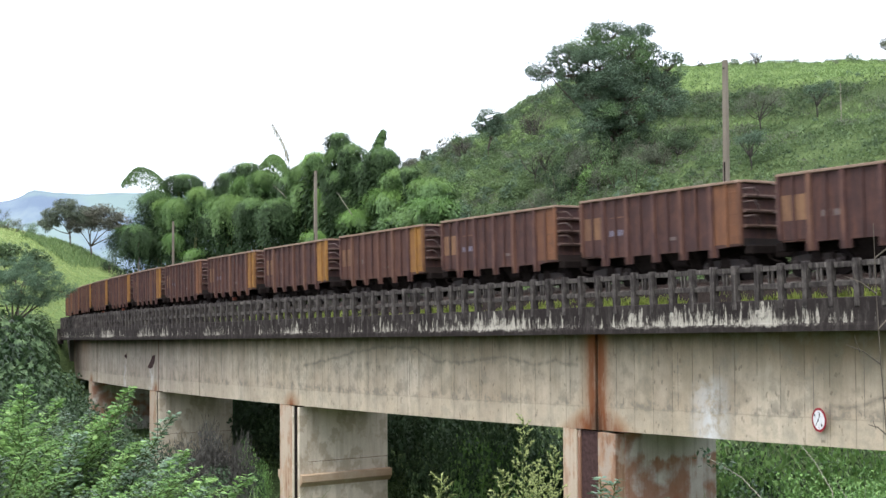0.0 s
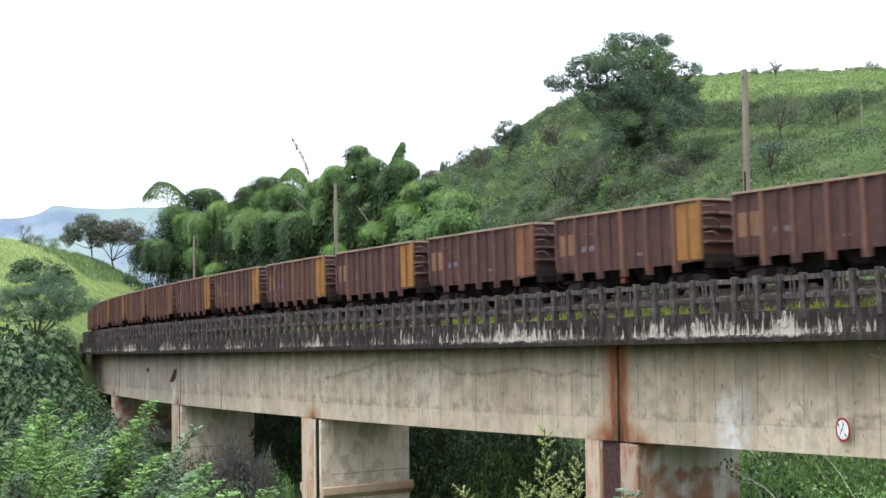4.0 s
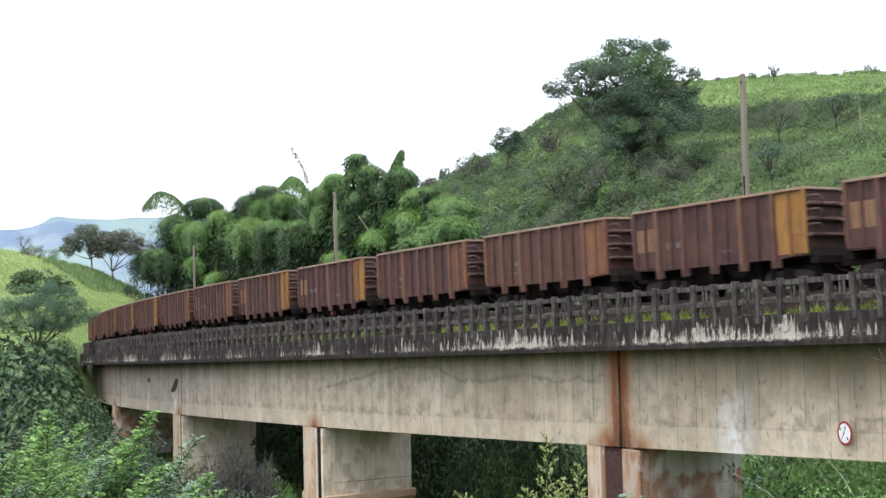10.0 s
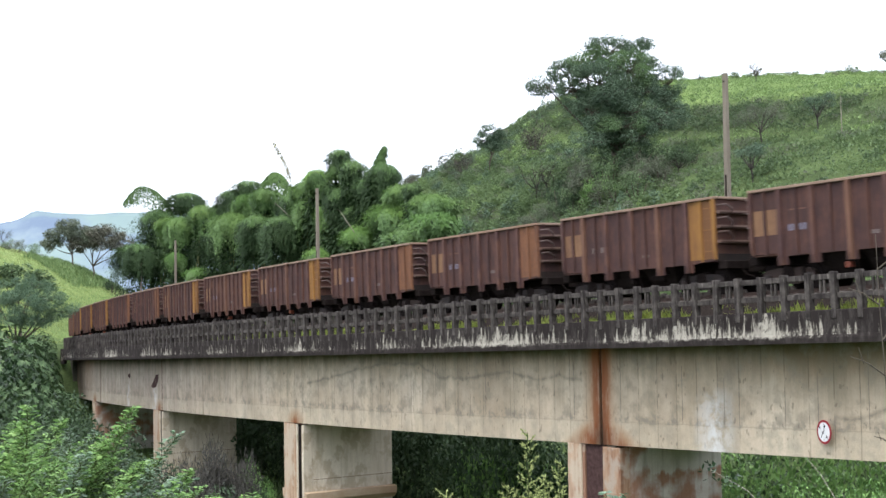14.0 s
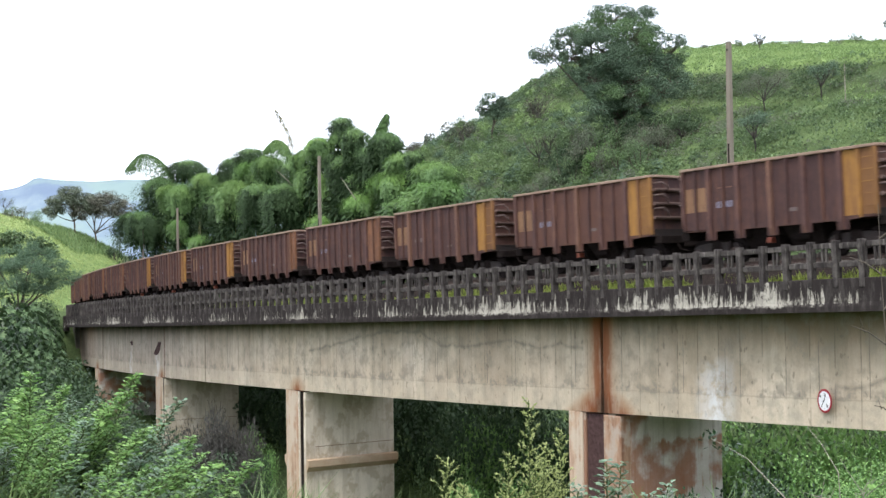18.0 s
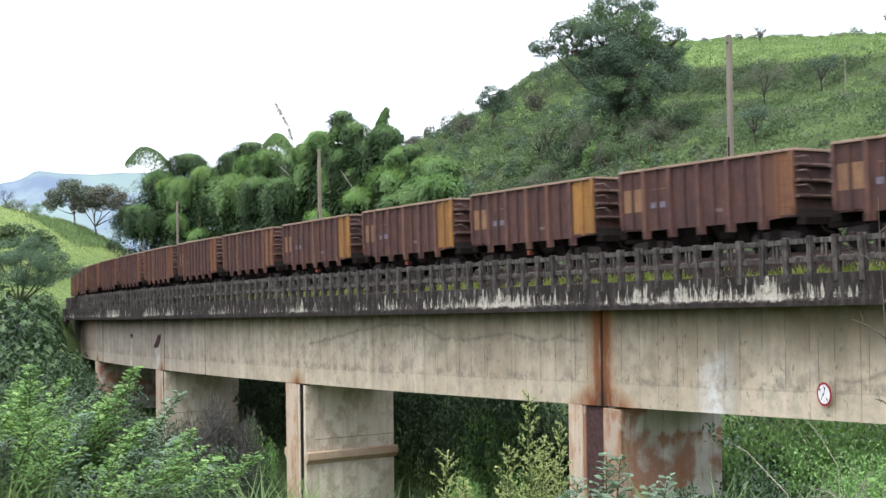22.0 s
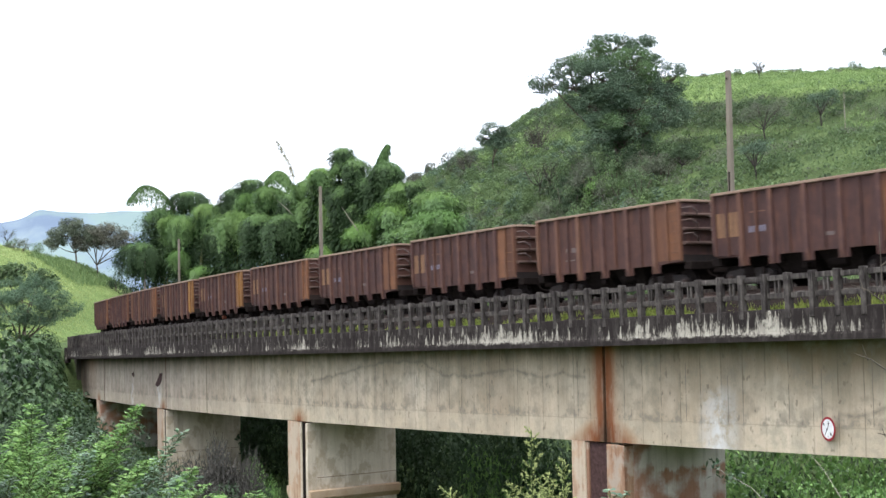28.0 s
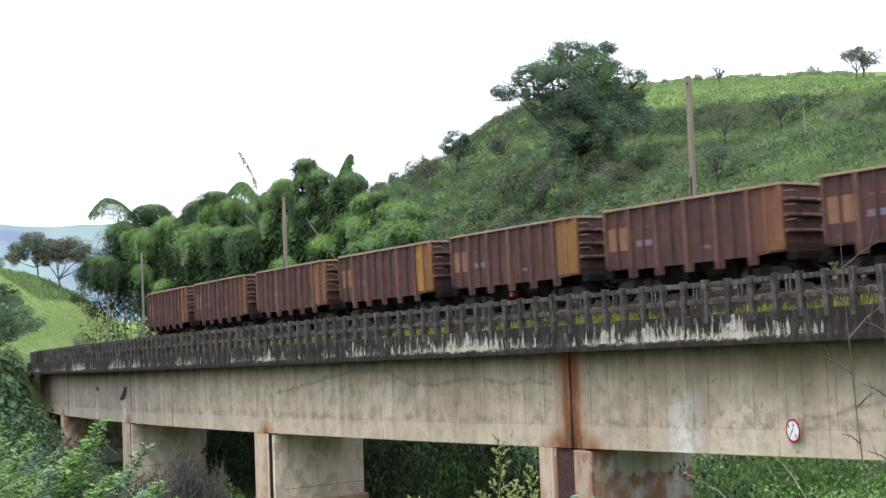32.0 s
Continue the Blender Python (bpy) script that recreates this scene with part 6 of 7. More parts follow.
def bush_kind(n, masses, length, width, mat):
    st, v = bush_mesh(n, masses, length, width)
    return st, quads_mesh("foliage", v, mat)


# unit bushes, about 2 m across and 1.7 m high
MASSES = (((0, 0, 0.9, 0.75, 0.7), (0.5, 0.2, 0.65, 0.5, 0.5), (-0.45, -0.2, 0.6, 0.55, 0.5)), ((0, 0, 0.7, 0.8, 0.55), (0.35, -0.35, 0.95, 0.5, 0.5), (-0.4, 0.3, 0.5, 0.6, 0.45)), ((0.1, 0, 1.0, 0.6, 0.75), (-0.3, 0.2, 0.55, 0.65, 0.5)))
KINDS = {
    "shrub": [bush_kind(400, m, 0.26, 0.14, L_MEADOW) for m in MASSES],
    "dark": [bush_kind(400, m, 0.26, 0.15, L_TREE) for m in MASSES],
    "grey": [bush_kind(400, m, 0.24, 0.11, L_SAGE) for m in MASSES[:2]],
    "fresh": [bush_kind(400, m, 0.26, 0.14, L_CREST) for m in MASSES[:2]],
    "dry": [bush_kind(1100, m, 0.2, 0.025, L_DRY) for m in MASSES[:2]],
    "dry_fine": [bush_kind(13000, m, 0.085, 0.017, L_DRY) for m in MASSES[:2]],
    "thick_grey": [bush_kind(2300, m, 0.085, 0.045, L_SAGE) for m in MASSES[:2]],
    "broad": [bush_kind(3600, m, 0.065, 0.042, L_BROAD) for m in MASSES],
    "finefresh": [bush_kind(8500, m, 0.04, 0.023, L_FRESH) for m in MASSES[:2]],
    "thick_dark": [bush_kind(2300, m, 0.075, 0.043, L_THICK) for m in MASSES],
    "thick_green": [bush_kind(2300, m, 0.075, 0.043, L_SHRUB) for m in MASSES[:2]],
    "thick_fresh": [bush_kind(2300, m, 0.075, 0.043, L_FROND) for m in MASSES[:2]],
    "feathery": [bush_kind(7000, m, 0.085, 0.014, L_MIMOSA) for m in MASSES[:2]],
    "bigleaf": [bush_kind(2300, m, 0.085, 0.047, L_FROND) for m in MASSES[:2]],
    "rosette": [rosette_kind(L_ROSETTE), rosette_kind(L_ROSETTE, 270)],
    "finedark": [bush_kind(4200, m, 0.06, 0.035, L_THICK) for m in MASSES[:2]],
}
BUSH_LABEL = {
    "feathery": "feathery blue-green bush with narrow leaves", "bigleaf": "lush bush with large light-green leaves",
    "rosette": "dark glossy bush with whorls of broad leaves",
    "thick_dark": "dense dark bush with shade put into its leaf colour", "thick_green": "dense green bush beside the piers", "thick_fresh": "bright green bush beside the piers",
    "shrub": "leafy green shrub on the grassy hillside", "dark": "dense dark green shrub", "grey": "grey-green wild shrub with narrow leaves",
    "fresh": "bright green leafy bush", "thick_grey": "dense grey-green bush on the hillside", "dry_fine": "half-dry grey bush of fine twigs before a pier", "dry": "half-dry grey bush of thin twigs", "broad": "dark bush with broad leaves beside the viaduct",
    "finefresh": "bright fine-leaved bush on the near bank", "finedark": "dark fine-leaved bush with shade put into its leaf colour",
}
CHOICE = random.Random(21)


def bush(kind, x, y, size, tall=1.0, z=None, sink=0.1):
    st, fo = CHOICE.choice(KINDS[kind])
    g = (ground_z(x, y) if z is None else z) - sink * size
    m = pose(x, y, g, 0, 0, CHOICE.uniform(0, 360)) @ Matrix.Diagonal((size, size, size * tall, 1))
    t = thing("bush", BUSH_LABEL[kind], "bush", m, kind + " bushes")
    tagged(link("branchwork", st, None, t), kind="stuff")
    tagged(link("foliage", fo, None, t), kind="stuff")
    return t


def scrub(name, label, spots, share=1.0, swell=1.0):
    """Bushes too many to tell apart, joined: (kind, x, y, size, tall)."""
    order, parts, index = [], [], []
    for kind, x, y, size, tall in spots:
        fo = CHOICE.choice(KINDS[kind])[1]
        co = np.empty(len(fo.vertices) * 3, np.float32)
        fo.vertices.foreach_get("co", co)
        a = CHOICE.uniform(0, 2 * math.pi)
        co = co.reshape(-1, 3) * np.array((size, size, size * tall))
        c, q = math.cos(a), math.sin(a)
        co = co @ np.array(((c, q, 0), (-q, c, 0), (0, 0, 1))) + np.array((x, y, ground_z(x, y) - 0.1 * size))
        keep = RNG.uniform(0, 1, len(co) // 4) < share
        co = co.reshape(-1, 4, 3)[keep]
        heart = co.mean(1, keepdims=True)
        co = (heart + (co - heart) * swell).reshape(-1, 3)
        mat = fo.materials[0]
        if mat not in order:
            order.append(mat)
        parts.append(co)
        index.append(np.full(len(co) // 4, order.index(mat), np.int32))
    mesh = quads_mesh(name, np.concatenate(parts), order[0])
    for m in order[1:]:
        mesh.materials.append(m)
    mesh.polygons.foreach_set("material_index", np.concatenate(index))
    return tagged(link(name, mesh, None), label, "scrub", "", "stuff")


def hillside():
    r = random.Random(4)
    spots = []
    while len(spots) < 1000:
        s, off = r.uniform(-152, -8), r.uniform(24, 76)
        p = at(s, off)
        if p.y < 60:
            continue
        bear = p.x / p.y
        if not -0.06 < bear < 0.36:
            continue
        thick = (1.0 if off < 60 else 0.4) if bear < 0.16 else 0.8 if off < 50 else 0.2
        if r.random() > thick:
            continue
        kind = r.choice(("shrub", "shrub", "dark", "grey", "fresh", "shrub", "dark") if bear < 0.16 else ("shrub", "dark", "shrub", "shrub", "dark", "grey", "fresh"))
        spots.append((kind, p.x, p.y, r.uniform(0.5, 1.25) if bear < 0.16 else r.uniform(0.18, 0.48), r.uniform(0.6, 1.1)))
    scrub("hillside_scrub", "mixed green and grey scrub over the hillside", spots, 0.46, 1.08)
    # scrub packed under the big tree and along the spur
    for k in range(46):
        x, y = 16.0 + r.gauss(0, 4.2), 131 + r.gauss(0, 3.5)
        bush(r.choice(("thick_dark", "thick_dark", "thick_green")), x, y, r.uniform(1.0, 1.8), r.uniform(0.8, 1.2))
    for k in range(24):
        s, off = r.uniform(-160, -140), r.uniform(46, 60)
        p = at(s, off)
        bush(r.choice(("dry", "shrub", "grey")), p.x, p.y, r.uniform(0.8, 1.6), r.uniform(0.9, 1.4))


hillside()


def thin_tree(x, y, height, spread, label, n=420, mat=None):
    """A small open tree: forked stem, thin limbs, a sparse crown."""
    t = thing("small_tree", label, "tree", pose(x, y, ground_z(x, y) - 0.1), "small trees on the hillside")
    bm, v = bmesh.new(), []
    fork = Vector((RNG.normal(0, 0.1), 0, height * 0.35))
    limb(bm, (0, 0, -0.3), fork, 0.09, 0.07, 0.05)
    for k in range(9):
        a = k * 2.4
        e = Vector((spread * math.cos(a) * RNG.uniform(0.5, 1), spread * math.sin(a) * RNG.uniform(0.5, 1), height * RNG.uniform(0.65, 1.0)))
        limb(bm, fork, e, 0.05, 0.015, 0.12)
        for q in range(3):
            g = e + Vector(RNG.normal(0, 0.3, 3)) * spread * 0.6
            limb(bm, fork.lerp(e, RNG.uniform(0.5, 0.9)), g, 0.02, 0.008, 0.1, 3)
            if n:
                c, d = blob(n // 27, g, (spread * 0.3, spread * 0.3, spread * 0.2), 0.1)
                v.append(leaves(c, d, 0.17, 0.08, 0.2))
    part("trunk", bm, M_TWIG, t)
    if n:
        foliage("crown", np.concatenate(v), mat or L_SAGE, t)


for x, y, h, w, n, mat in ((30.5, 125.6, 4.0, 1.9, 1500, L_SAGE), (35.3, 123.2, 3.5, 1.3, 1500, L_TREE), (25.7, 109.4, 3.3, 1.2, 1600, L_TREE), (22.4, 124.5, 2.5, 1.2, 2600, L_BELT), (42.2, 176.2, 2.5, 0.9, 500, L_SAGE), (47.4, 137, 3.8, 1.5, 2200, L_SAGE), (49.0, 139, 3.4, 1.8, 2200, L_SAGE), (9.8, 139.0, 4.2, 2.2, 0, None), (11.0, 140.0, 3.4, 1.6, 300, L_SAGE)):
    thin_tree(x, y, h, w, "small open tree with thin grey limbs on the hillside", n, mat)
crest = random.Random(12)
for k in range(26):
    s = -124 + crest.uniform(-5, 3)
    off = 86 + k * 1.5 + crest.uniform(-0.8, 0.8)
    p = at(s, off)
    bush(crest.choice(("shrub", "grey", "shrub", "fresh")), p.x, p.y, crest.uniform(0.35, 0.8), crest.uniform(0.8, 1.2))
snag = thing("dead_tree", "thin dead stem standing on the hillside", "dead tree", pose(36.0, 118.3, ground_z(36.0, 118.3) - 0.1))
bm = bmesh.new()
tube(bm, [Vector((0.02 * math.sin(k), 0, k * 0.6)) for k in range(7)], [0.07 - 0.007 * k for k in range(7)], 6)
tube(bm, [Vector((0, 0, 2.9)), Vector((0.2, 0, 3.3))], [0.025, 0.01], 5)
part("trunk", bm, M_DEAD, snag)
for x, y, size, tall, kind in ((17.6, 130.4, 2.8, 1.3, "thick_dark"), (16.0, 129.6, 2.6, 1.2, "thick_green"), (19.4, 129.8, 2.6, 1.2, "thick_dark"), (17.4, 127.5, 2.4, 1.0, "thick_green"), (21.0, 129.0, 2.2, 1.1, "thick_green"), (14.2, 130.0, 2.4, 1.2, "thick_grey"), (18.8, 127.0, 2.0, 1.0, "thick_grey"), (22.6, 131.0, 2.2, 1.0, "thick_dark"), (12.4, 131.0, 2.2, 1.2, "thick_dark"), (20.2, 126.0, 1.8, 0.9, "thick_green"), (15.4, 126.0, 1.9, 1.0, "thick_grey")):
    bush(kind, x, y, size, tall)
for x, y, size, tall, kind in ((14.4, 139, 1.9, 1.1, "thick_grey"), (16.0, 137, 1.6, 1.0, "thick_grey"), (19.4, 124.5, 2.0, 1.1, "thick_grey"), (20.4, 124, 1.6, 1.0, "thick_grey"), (15.3, 127, 2.0, 1.0, "thick_fresh"), (17.9, 121, 1.8, 1.0, "thick_green"), (16.6, 124, 1.7, 0.9, "thick_green"), (11.9, 140, 2.4, 1.0, "thick_green"), (13.0, 133, 2.2, 1.1, "thick_green"), (9.5, 128, 1.9, 1.2, "thick_grey"), (11.0, 121, 1.9, 1.0, "thick_green"), (2.5, 176, 2.2, 1.2, "dry"), (11.9, 170, 2.4, 1.4, "dry")):
    bush(kind, x, y, size, tall)


for x, y, size, tall, kind in ((-91.6, 290.3, 2.2, 1.0, "thick_green"), (-94.0, 287.0, 2.4, 0.9, "thick_grey"), (-97.0, 290.0, 2.0, 0.9, "thick_green"), (-88.5, 285.0, 1.8, 0.9, "thick_green"), (-75.0, 296.0, 2.6, 1.2, "thick_dark"), (-72.6, 297.0, 2.2, 1.1, "thick_grey"), (-66, 262, 2.4, 1.0, "thick_grey"), (-60, 240, 2.2, 1.0, "thick_green")):
    bush(kind, x, y, size, tall)
thin_tree(-97.6, 291.0, 4.2, 1.8, "small open tree on the crest of the grassy slope", 420)


def scrub_under():
    """Thicket behind and under the viaduct."""
    r = random.Random(9)
    spots = []
    for k in range(115):
        s, off = r.uniform(-92, 30), r.uniform(9.5, 21)
        if s < -62 and off > 14:
            continue
        p = at(s, off)
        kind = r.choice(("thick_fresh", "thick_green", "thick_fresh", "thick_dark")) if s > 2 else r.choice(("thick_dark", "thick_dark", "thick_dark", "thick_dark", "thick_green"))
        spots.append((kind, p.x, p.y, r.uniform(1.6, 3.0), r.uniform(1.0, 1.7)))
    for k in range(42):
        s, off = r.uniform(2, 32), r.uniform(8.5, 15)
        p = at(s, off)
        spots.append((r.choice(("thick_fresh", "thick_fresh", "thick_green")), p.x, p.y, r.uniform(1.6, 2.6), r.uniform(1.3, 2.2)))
    # a close wall of growth behind the piers, its shade painted as dark leaves
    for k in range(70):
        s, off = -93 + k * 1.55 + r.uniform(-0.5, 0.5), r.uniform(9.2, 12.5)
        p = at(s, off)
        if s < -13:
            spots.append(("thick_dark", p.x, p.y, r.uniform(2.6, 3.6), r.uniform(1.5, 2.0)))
            if k % 3 == 0:
                p = at(s + 0.7, off - 1.2)
                spots.append(("thick_green", p.x, p.y, r.uniform(1.4, 2.2), r.uniform(1.2, 1.8)))
        elif s < 12:
            spots.append((r.choice(("thick_green", "thick_fresh", "thick_fresh")), p.x, p.y, r.uniform(2.2, 3.0), r.uniform(1.5, 2.0)))
    for s, off, size, tall in ((-20.5, 9.6, 2.2, 2.6), (-18.6, 9.4, 1.9, 2.7), (-22.4, 9.3, 1.7, 2.2), (-17.2, 9.8, 1.8, 2.9)):
        p = at(s, off)
        spots.append(("thick_green", p.x, p.y, size, tall))
    for s, off, size, tall in ((-22.0, 8.5, 1.3, 2.7), (-20.2, 8.4, 1.5, 2.5), (-18.6, 8.5, 1.4, 2.65), (-17.0, 8.4, 1.4, 2.6), (-15.6, 8.6, 1.3, 2.5), (-21.0, 7.8, 1.3, 2.1), (-18.0, 7.8, 1.3, 2.1)):
        p = at(s, off)
        spots.append(("bigleaf", p.x, p.y, size, tall))
    for k in range(44):
        p = at(r.uniform(-9, 20), r.uniform(8.0, 11.0))
        spots.append((r.choice(("bigleaf", "bigleaf", "thick_fresh")), p.x, p.y, r.uniform(2.0, 3.1), r.uniform(1.0, 1.35)))
    # low dark bushes that stand for the shaded hollow near the joint pier
    for k in range(8):
        p = at(r.uniform(-5, 9), r.uniform(5.0, 7.6))
        spots.append(("thick_dark", p.x, p.y, r.uniform(1.8, 2.4), r.uniform(1.0, 1.3)))
    scrub("valley_thicket", "dense green thicket in the valley behind the piers", spots, 0.34, 1.32)
    # low growth in front of and among the piers
    for k in range(95):
        s, off = r.uniform(-88, 24), r.uniform(-14, 0.4)
        if -37 < s < -14 and off > -9:
            continue
        p = at(s, off)
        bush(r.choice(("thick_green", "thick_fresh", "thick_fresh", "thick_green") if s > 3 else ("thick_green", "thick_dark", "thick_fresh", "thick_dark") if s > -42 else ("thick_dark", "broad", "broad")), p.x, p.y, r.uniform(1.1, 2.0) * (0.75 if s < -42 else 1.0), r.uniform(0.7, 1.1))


scrub_under()

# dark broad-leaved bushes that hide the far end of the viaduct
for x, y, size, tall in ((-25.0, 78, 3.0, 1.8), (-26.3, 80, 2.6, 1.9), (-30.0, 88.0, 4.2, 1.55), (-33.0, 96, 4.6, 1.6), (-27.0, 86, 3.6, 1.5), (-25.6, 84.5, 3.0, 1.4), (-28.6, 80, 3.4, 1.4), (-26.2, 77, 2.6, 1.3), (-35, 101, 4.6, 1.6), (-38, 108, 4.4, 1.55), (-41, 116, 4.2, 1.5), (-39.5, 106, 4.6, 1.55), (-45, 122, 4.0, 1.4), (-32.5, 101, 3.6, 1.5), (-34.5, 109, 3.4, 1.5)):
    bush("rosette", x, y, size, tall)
for x, y, size, tall in ((-17.6, 60, 1.9, 0.8), (-19.0, 62, 1.9, 0.85), (-16.6, 58, 1.5, 0.7), (-20.2, 64, 2.0, 0.9)):
    bush("feathery", x, y, size, tall)
for x, y, size, tall in ((-26.2, 88, 3.4, 1.5), (-28.5, 91, 3.8, 1.6), (-27.2, 83, 3.0, 1.4), (-31.5, 93, 3.8, 1.6), (-14.3, 58, 2.0, 0.8), (-13.0, 55, 1.8, 0.75), (-9.6, 51.0, 2.2, 1.2), (-10.4, 53.0, 2.4, 1.2)):
    bush("thick_dark", x, y, size, tall)
for x, y, size, tall in ((-9.7, 60, 1.9, 1.5), (-9.1, 58.5, 1.7, 1.4), (-10.8, 62, 2.0, 1.5), (-10.4, 66, 2.1, 1.6), (-9.8, 64, 1.9, 1.6), (-11.4, 59, 2.0, 1.4)):
    bush("thick_dark", x, y, size, tall)
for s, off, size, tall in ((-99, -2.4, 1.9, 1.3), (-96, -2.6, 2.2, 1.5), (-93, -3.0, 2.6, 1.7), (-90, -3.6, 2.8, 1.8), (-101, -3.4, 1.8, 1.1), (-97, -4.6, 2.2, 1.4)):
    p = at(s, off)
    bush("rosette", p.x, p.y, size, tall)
# grey half-dry bush and a reedy one before the second and third piers
for x, y, size, tall in ((-8.9, 48.0, 1.5, 2.9), (-8.2, 48.4, 1.5, 2.9), (-9.6, 47.4, 1.4, 2.6), (-8.7, 46.4, 1.6, 2.55), (-7.9, 46.8, 1.5, 2.7), (-9.3, 45.6, 1.6, 2.4)):
    bush("dry_fine", x, y, size, tall)
for x, y, size, tall in ((-8.0, 50.4, 1.2, 3.5), (-7.4, 50.8, 1.1, 3.5)):
    bush("finefresh", x, y, size, tall)
for x, y, size, tall in ((-7.4, 48.2, 1.2, 3.1), (-7.2, 46.8, 1.1, 3.2), (-7.0, 47.6, 1.0, 3.5), (-7.8, 46.4, 1.2, 2.7), (-6.9, 45.8, 0.9, 3.3)):
    bush("finedark", x, y, size, tall)
for x, y, size, tall in ((-8.9, 50.4, 2.0, 1.3), (-11.8, 52.0, 2.1, 1.1)):
    bush("finedark", x, y, size, tall)


# ---- near bank: arching leafy branches ----
def leafy_branch(t, base, tip, mat, twig=0.42, tiers=24, leaf=0.075, first=0.22, droop=0.0):
    """One branch from base to tip (in the thing's space): side twigs all round it in flat tiers, two rows of leaves on each."""
    base, tip = np.asarray(base, float), np.asarray(tip, float)
    reach = tip - base
    f = np.linspace(0, 1, 10)
    path = base + np.stack([reach[0] * f ** 1.2, reach[1] * f ** 1.2, reach[2] * (f * 1.2 - 0.2 * f ** 2.5)], 1)
    bm, v = bmesh.new(), []
    tube(bm, [Vector(q) for q in path], [0.018 - 0.0016 * i for i in range(10)], 5)
    turn = RNG.uniform(0, 6)
    for i in range(tiers):
        w = first + (1 - first) * i / (tiers - 1)
        o = np.array([np.interp(w, f, path[:, j]) for j in range(3)])
        a = turn + i * 2.4
        ln = (twig * (1.02 - w) ** 0.75 + 0.05) * RNG.uniform(0.75, 1.15)
        along = np.array((math.cos(a), math.sin(a), 0.2 - droop)) + 0.75 * reach / max(0.1, np.linalg.norm(reach))
        along /= np.linalg.norm(along)
        e = o + along * ln - np.array((0, 0, 0.12 * ln))
        tube(bm, [o, e], [0.006, 0.002], 3, False)
        m = max(6, int(ln / (leaf * 0.27)))
        g = np.linspace(0.12, 1.0, m)[:, None]
        c = o + (e - o) * g + np.array((0, 0, 0.02)) * np.sin(g * math.pi)
        side = np.cross(along, (0, 0, 1.0))
        side /= max(1e-6, np.linalg.norm(side))
        d = unit(np.where(np.arange(m) % 2, 1.0, -1.0)[:, None] * side + along * 0.7 + RNG.normal(0, 0.16, (m, 3)) - np.array((0, 0, 0.18)))
        up = unit(np.array((0, 0, 0.8)) + 0.5 * along + RNG.normal(0, 0.35, (m, 3)))
        across = unit(np.cross(d, up))
        size = (leaf * RNG.uniform(0.75, 1.25, m))[:, None]
        v.append(np.stack([c, c + d * size * 0.42 + across * size * 0.25, c + d * size - np.array((0, 0, 0.1)) * size, c + d * size * 0.42 - across * size * 0.25], 1).reshape(-1, 3))
    tagged(part("branch", bm, M_STEM, t), kind="stuff")
    foliage("foliage", np.concatenate(v), mat, t)


def arching_bush(x, y, branches, height, reach, lean, mat, name_label, leaf=0.056, twig=0.28):
    t = thing("leafy_sapling", name_label, "sapling", pose(x, y, ground_z(x, y)), "saplings on the near bank")
    for k in range(branches):
        a = k * 2.4 + RNG.uniform(-0.4, 0.4)
        far = RNG.uniform(0.25, 1.0) * reach
        # inner branches take a darker leaf, outer a brighter one: depth shading by material
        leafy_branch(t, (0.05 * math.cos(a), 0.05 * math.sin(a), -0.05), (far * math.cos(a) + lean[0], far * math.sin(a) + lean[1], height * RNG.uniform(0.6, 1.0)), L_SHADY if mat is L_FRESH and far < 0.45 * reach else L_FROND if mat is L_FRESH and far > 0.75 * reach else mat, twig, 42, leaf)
    return t


FERNY = "young tree with arching light-green feathery branches"
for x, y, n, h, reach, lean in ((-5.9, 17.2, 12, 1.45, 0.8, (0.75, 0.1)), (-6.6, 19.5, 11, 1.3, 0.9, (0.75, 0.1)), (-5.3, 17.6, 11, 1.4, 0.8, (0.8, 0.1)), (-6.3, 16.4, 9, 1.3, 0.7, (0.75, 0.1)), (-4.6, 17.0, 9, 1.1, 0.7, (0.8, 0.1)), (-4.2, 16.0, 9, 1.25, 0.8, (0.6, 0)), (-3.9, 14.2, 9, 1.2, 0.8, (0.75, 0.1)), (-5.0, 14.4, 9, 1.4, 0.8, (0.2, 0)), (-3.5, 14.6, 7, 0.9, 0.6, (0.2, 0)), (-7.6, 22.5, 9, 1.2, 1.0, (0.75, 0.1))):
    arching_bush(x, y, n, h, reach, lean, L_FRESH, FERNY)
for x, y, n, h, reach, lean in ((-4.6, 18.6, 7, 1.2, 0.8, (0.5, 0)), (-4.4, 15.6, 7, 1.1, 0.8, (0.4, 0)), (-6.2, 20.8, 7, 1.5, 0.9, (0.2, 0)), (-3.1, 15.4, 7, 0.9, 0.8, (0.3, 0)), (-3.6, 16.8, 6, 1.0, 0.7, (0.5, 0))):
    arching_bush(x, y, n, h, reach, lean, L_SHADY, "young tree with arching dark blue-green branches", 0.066)
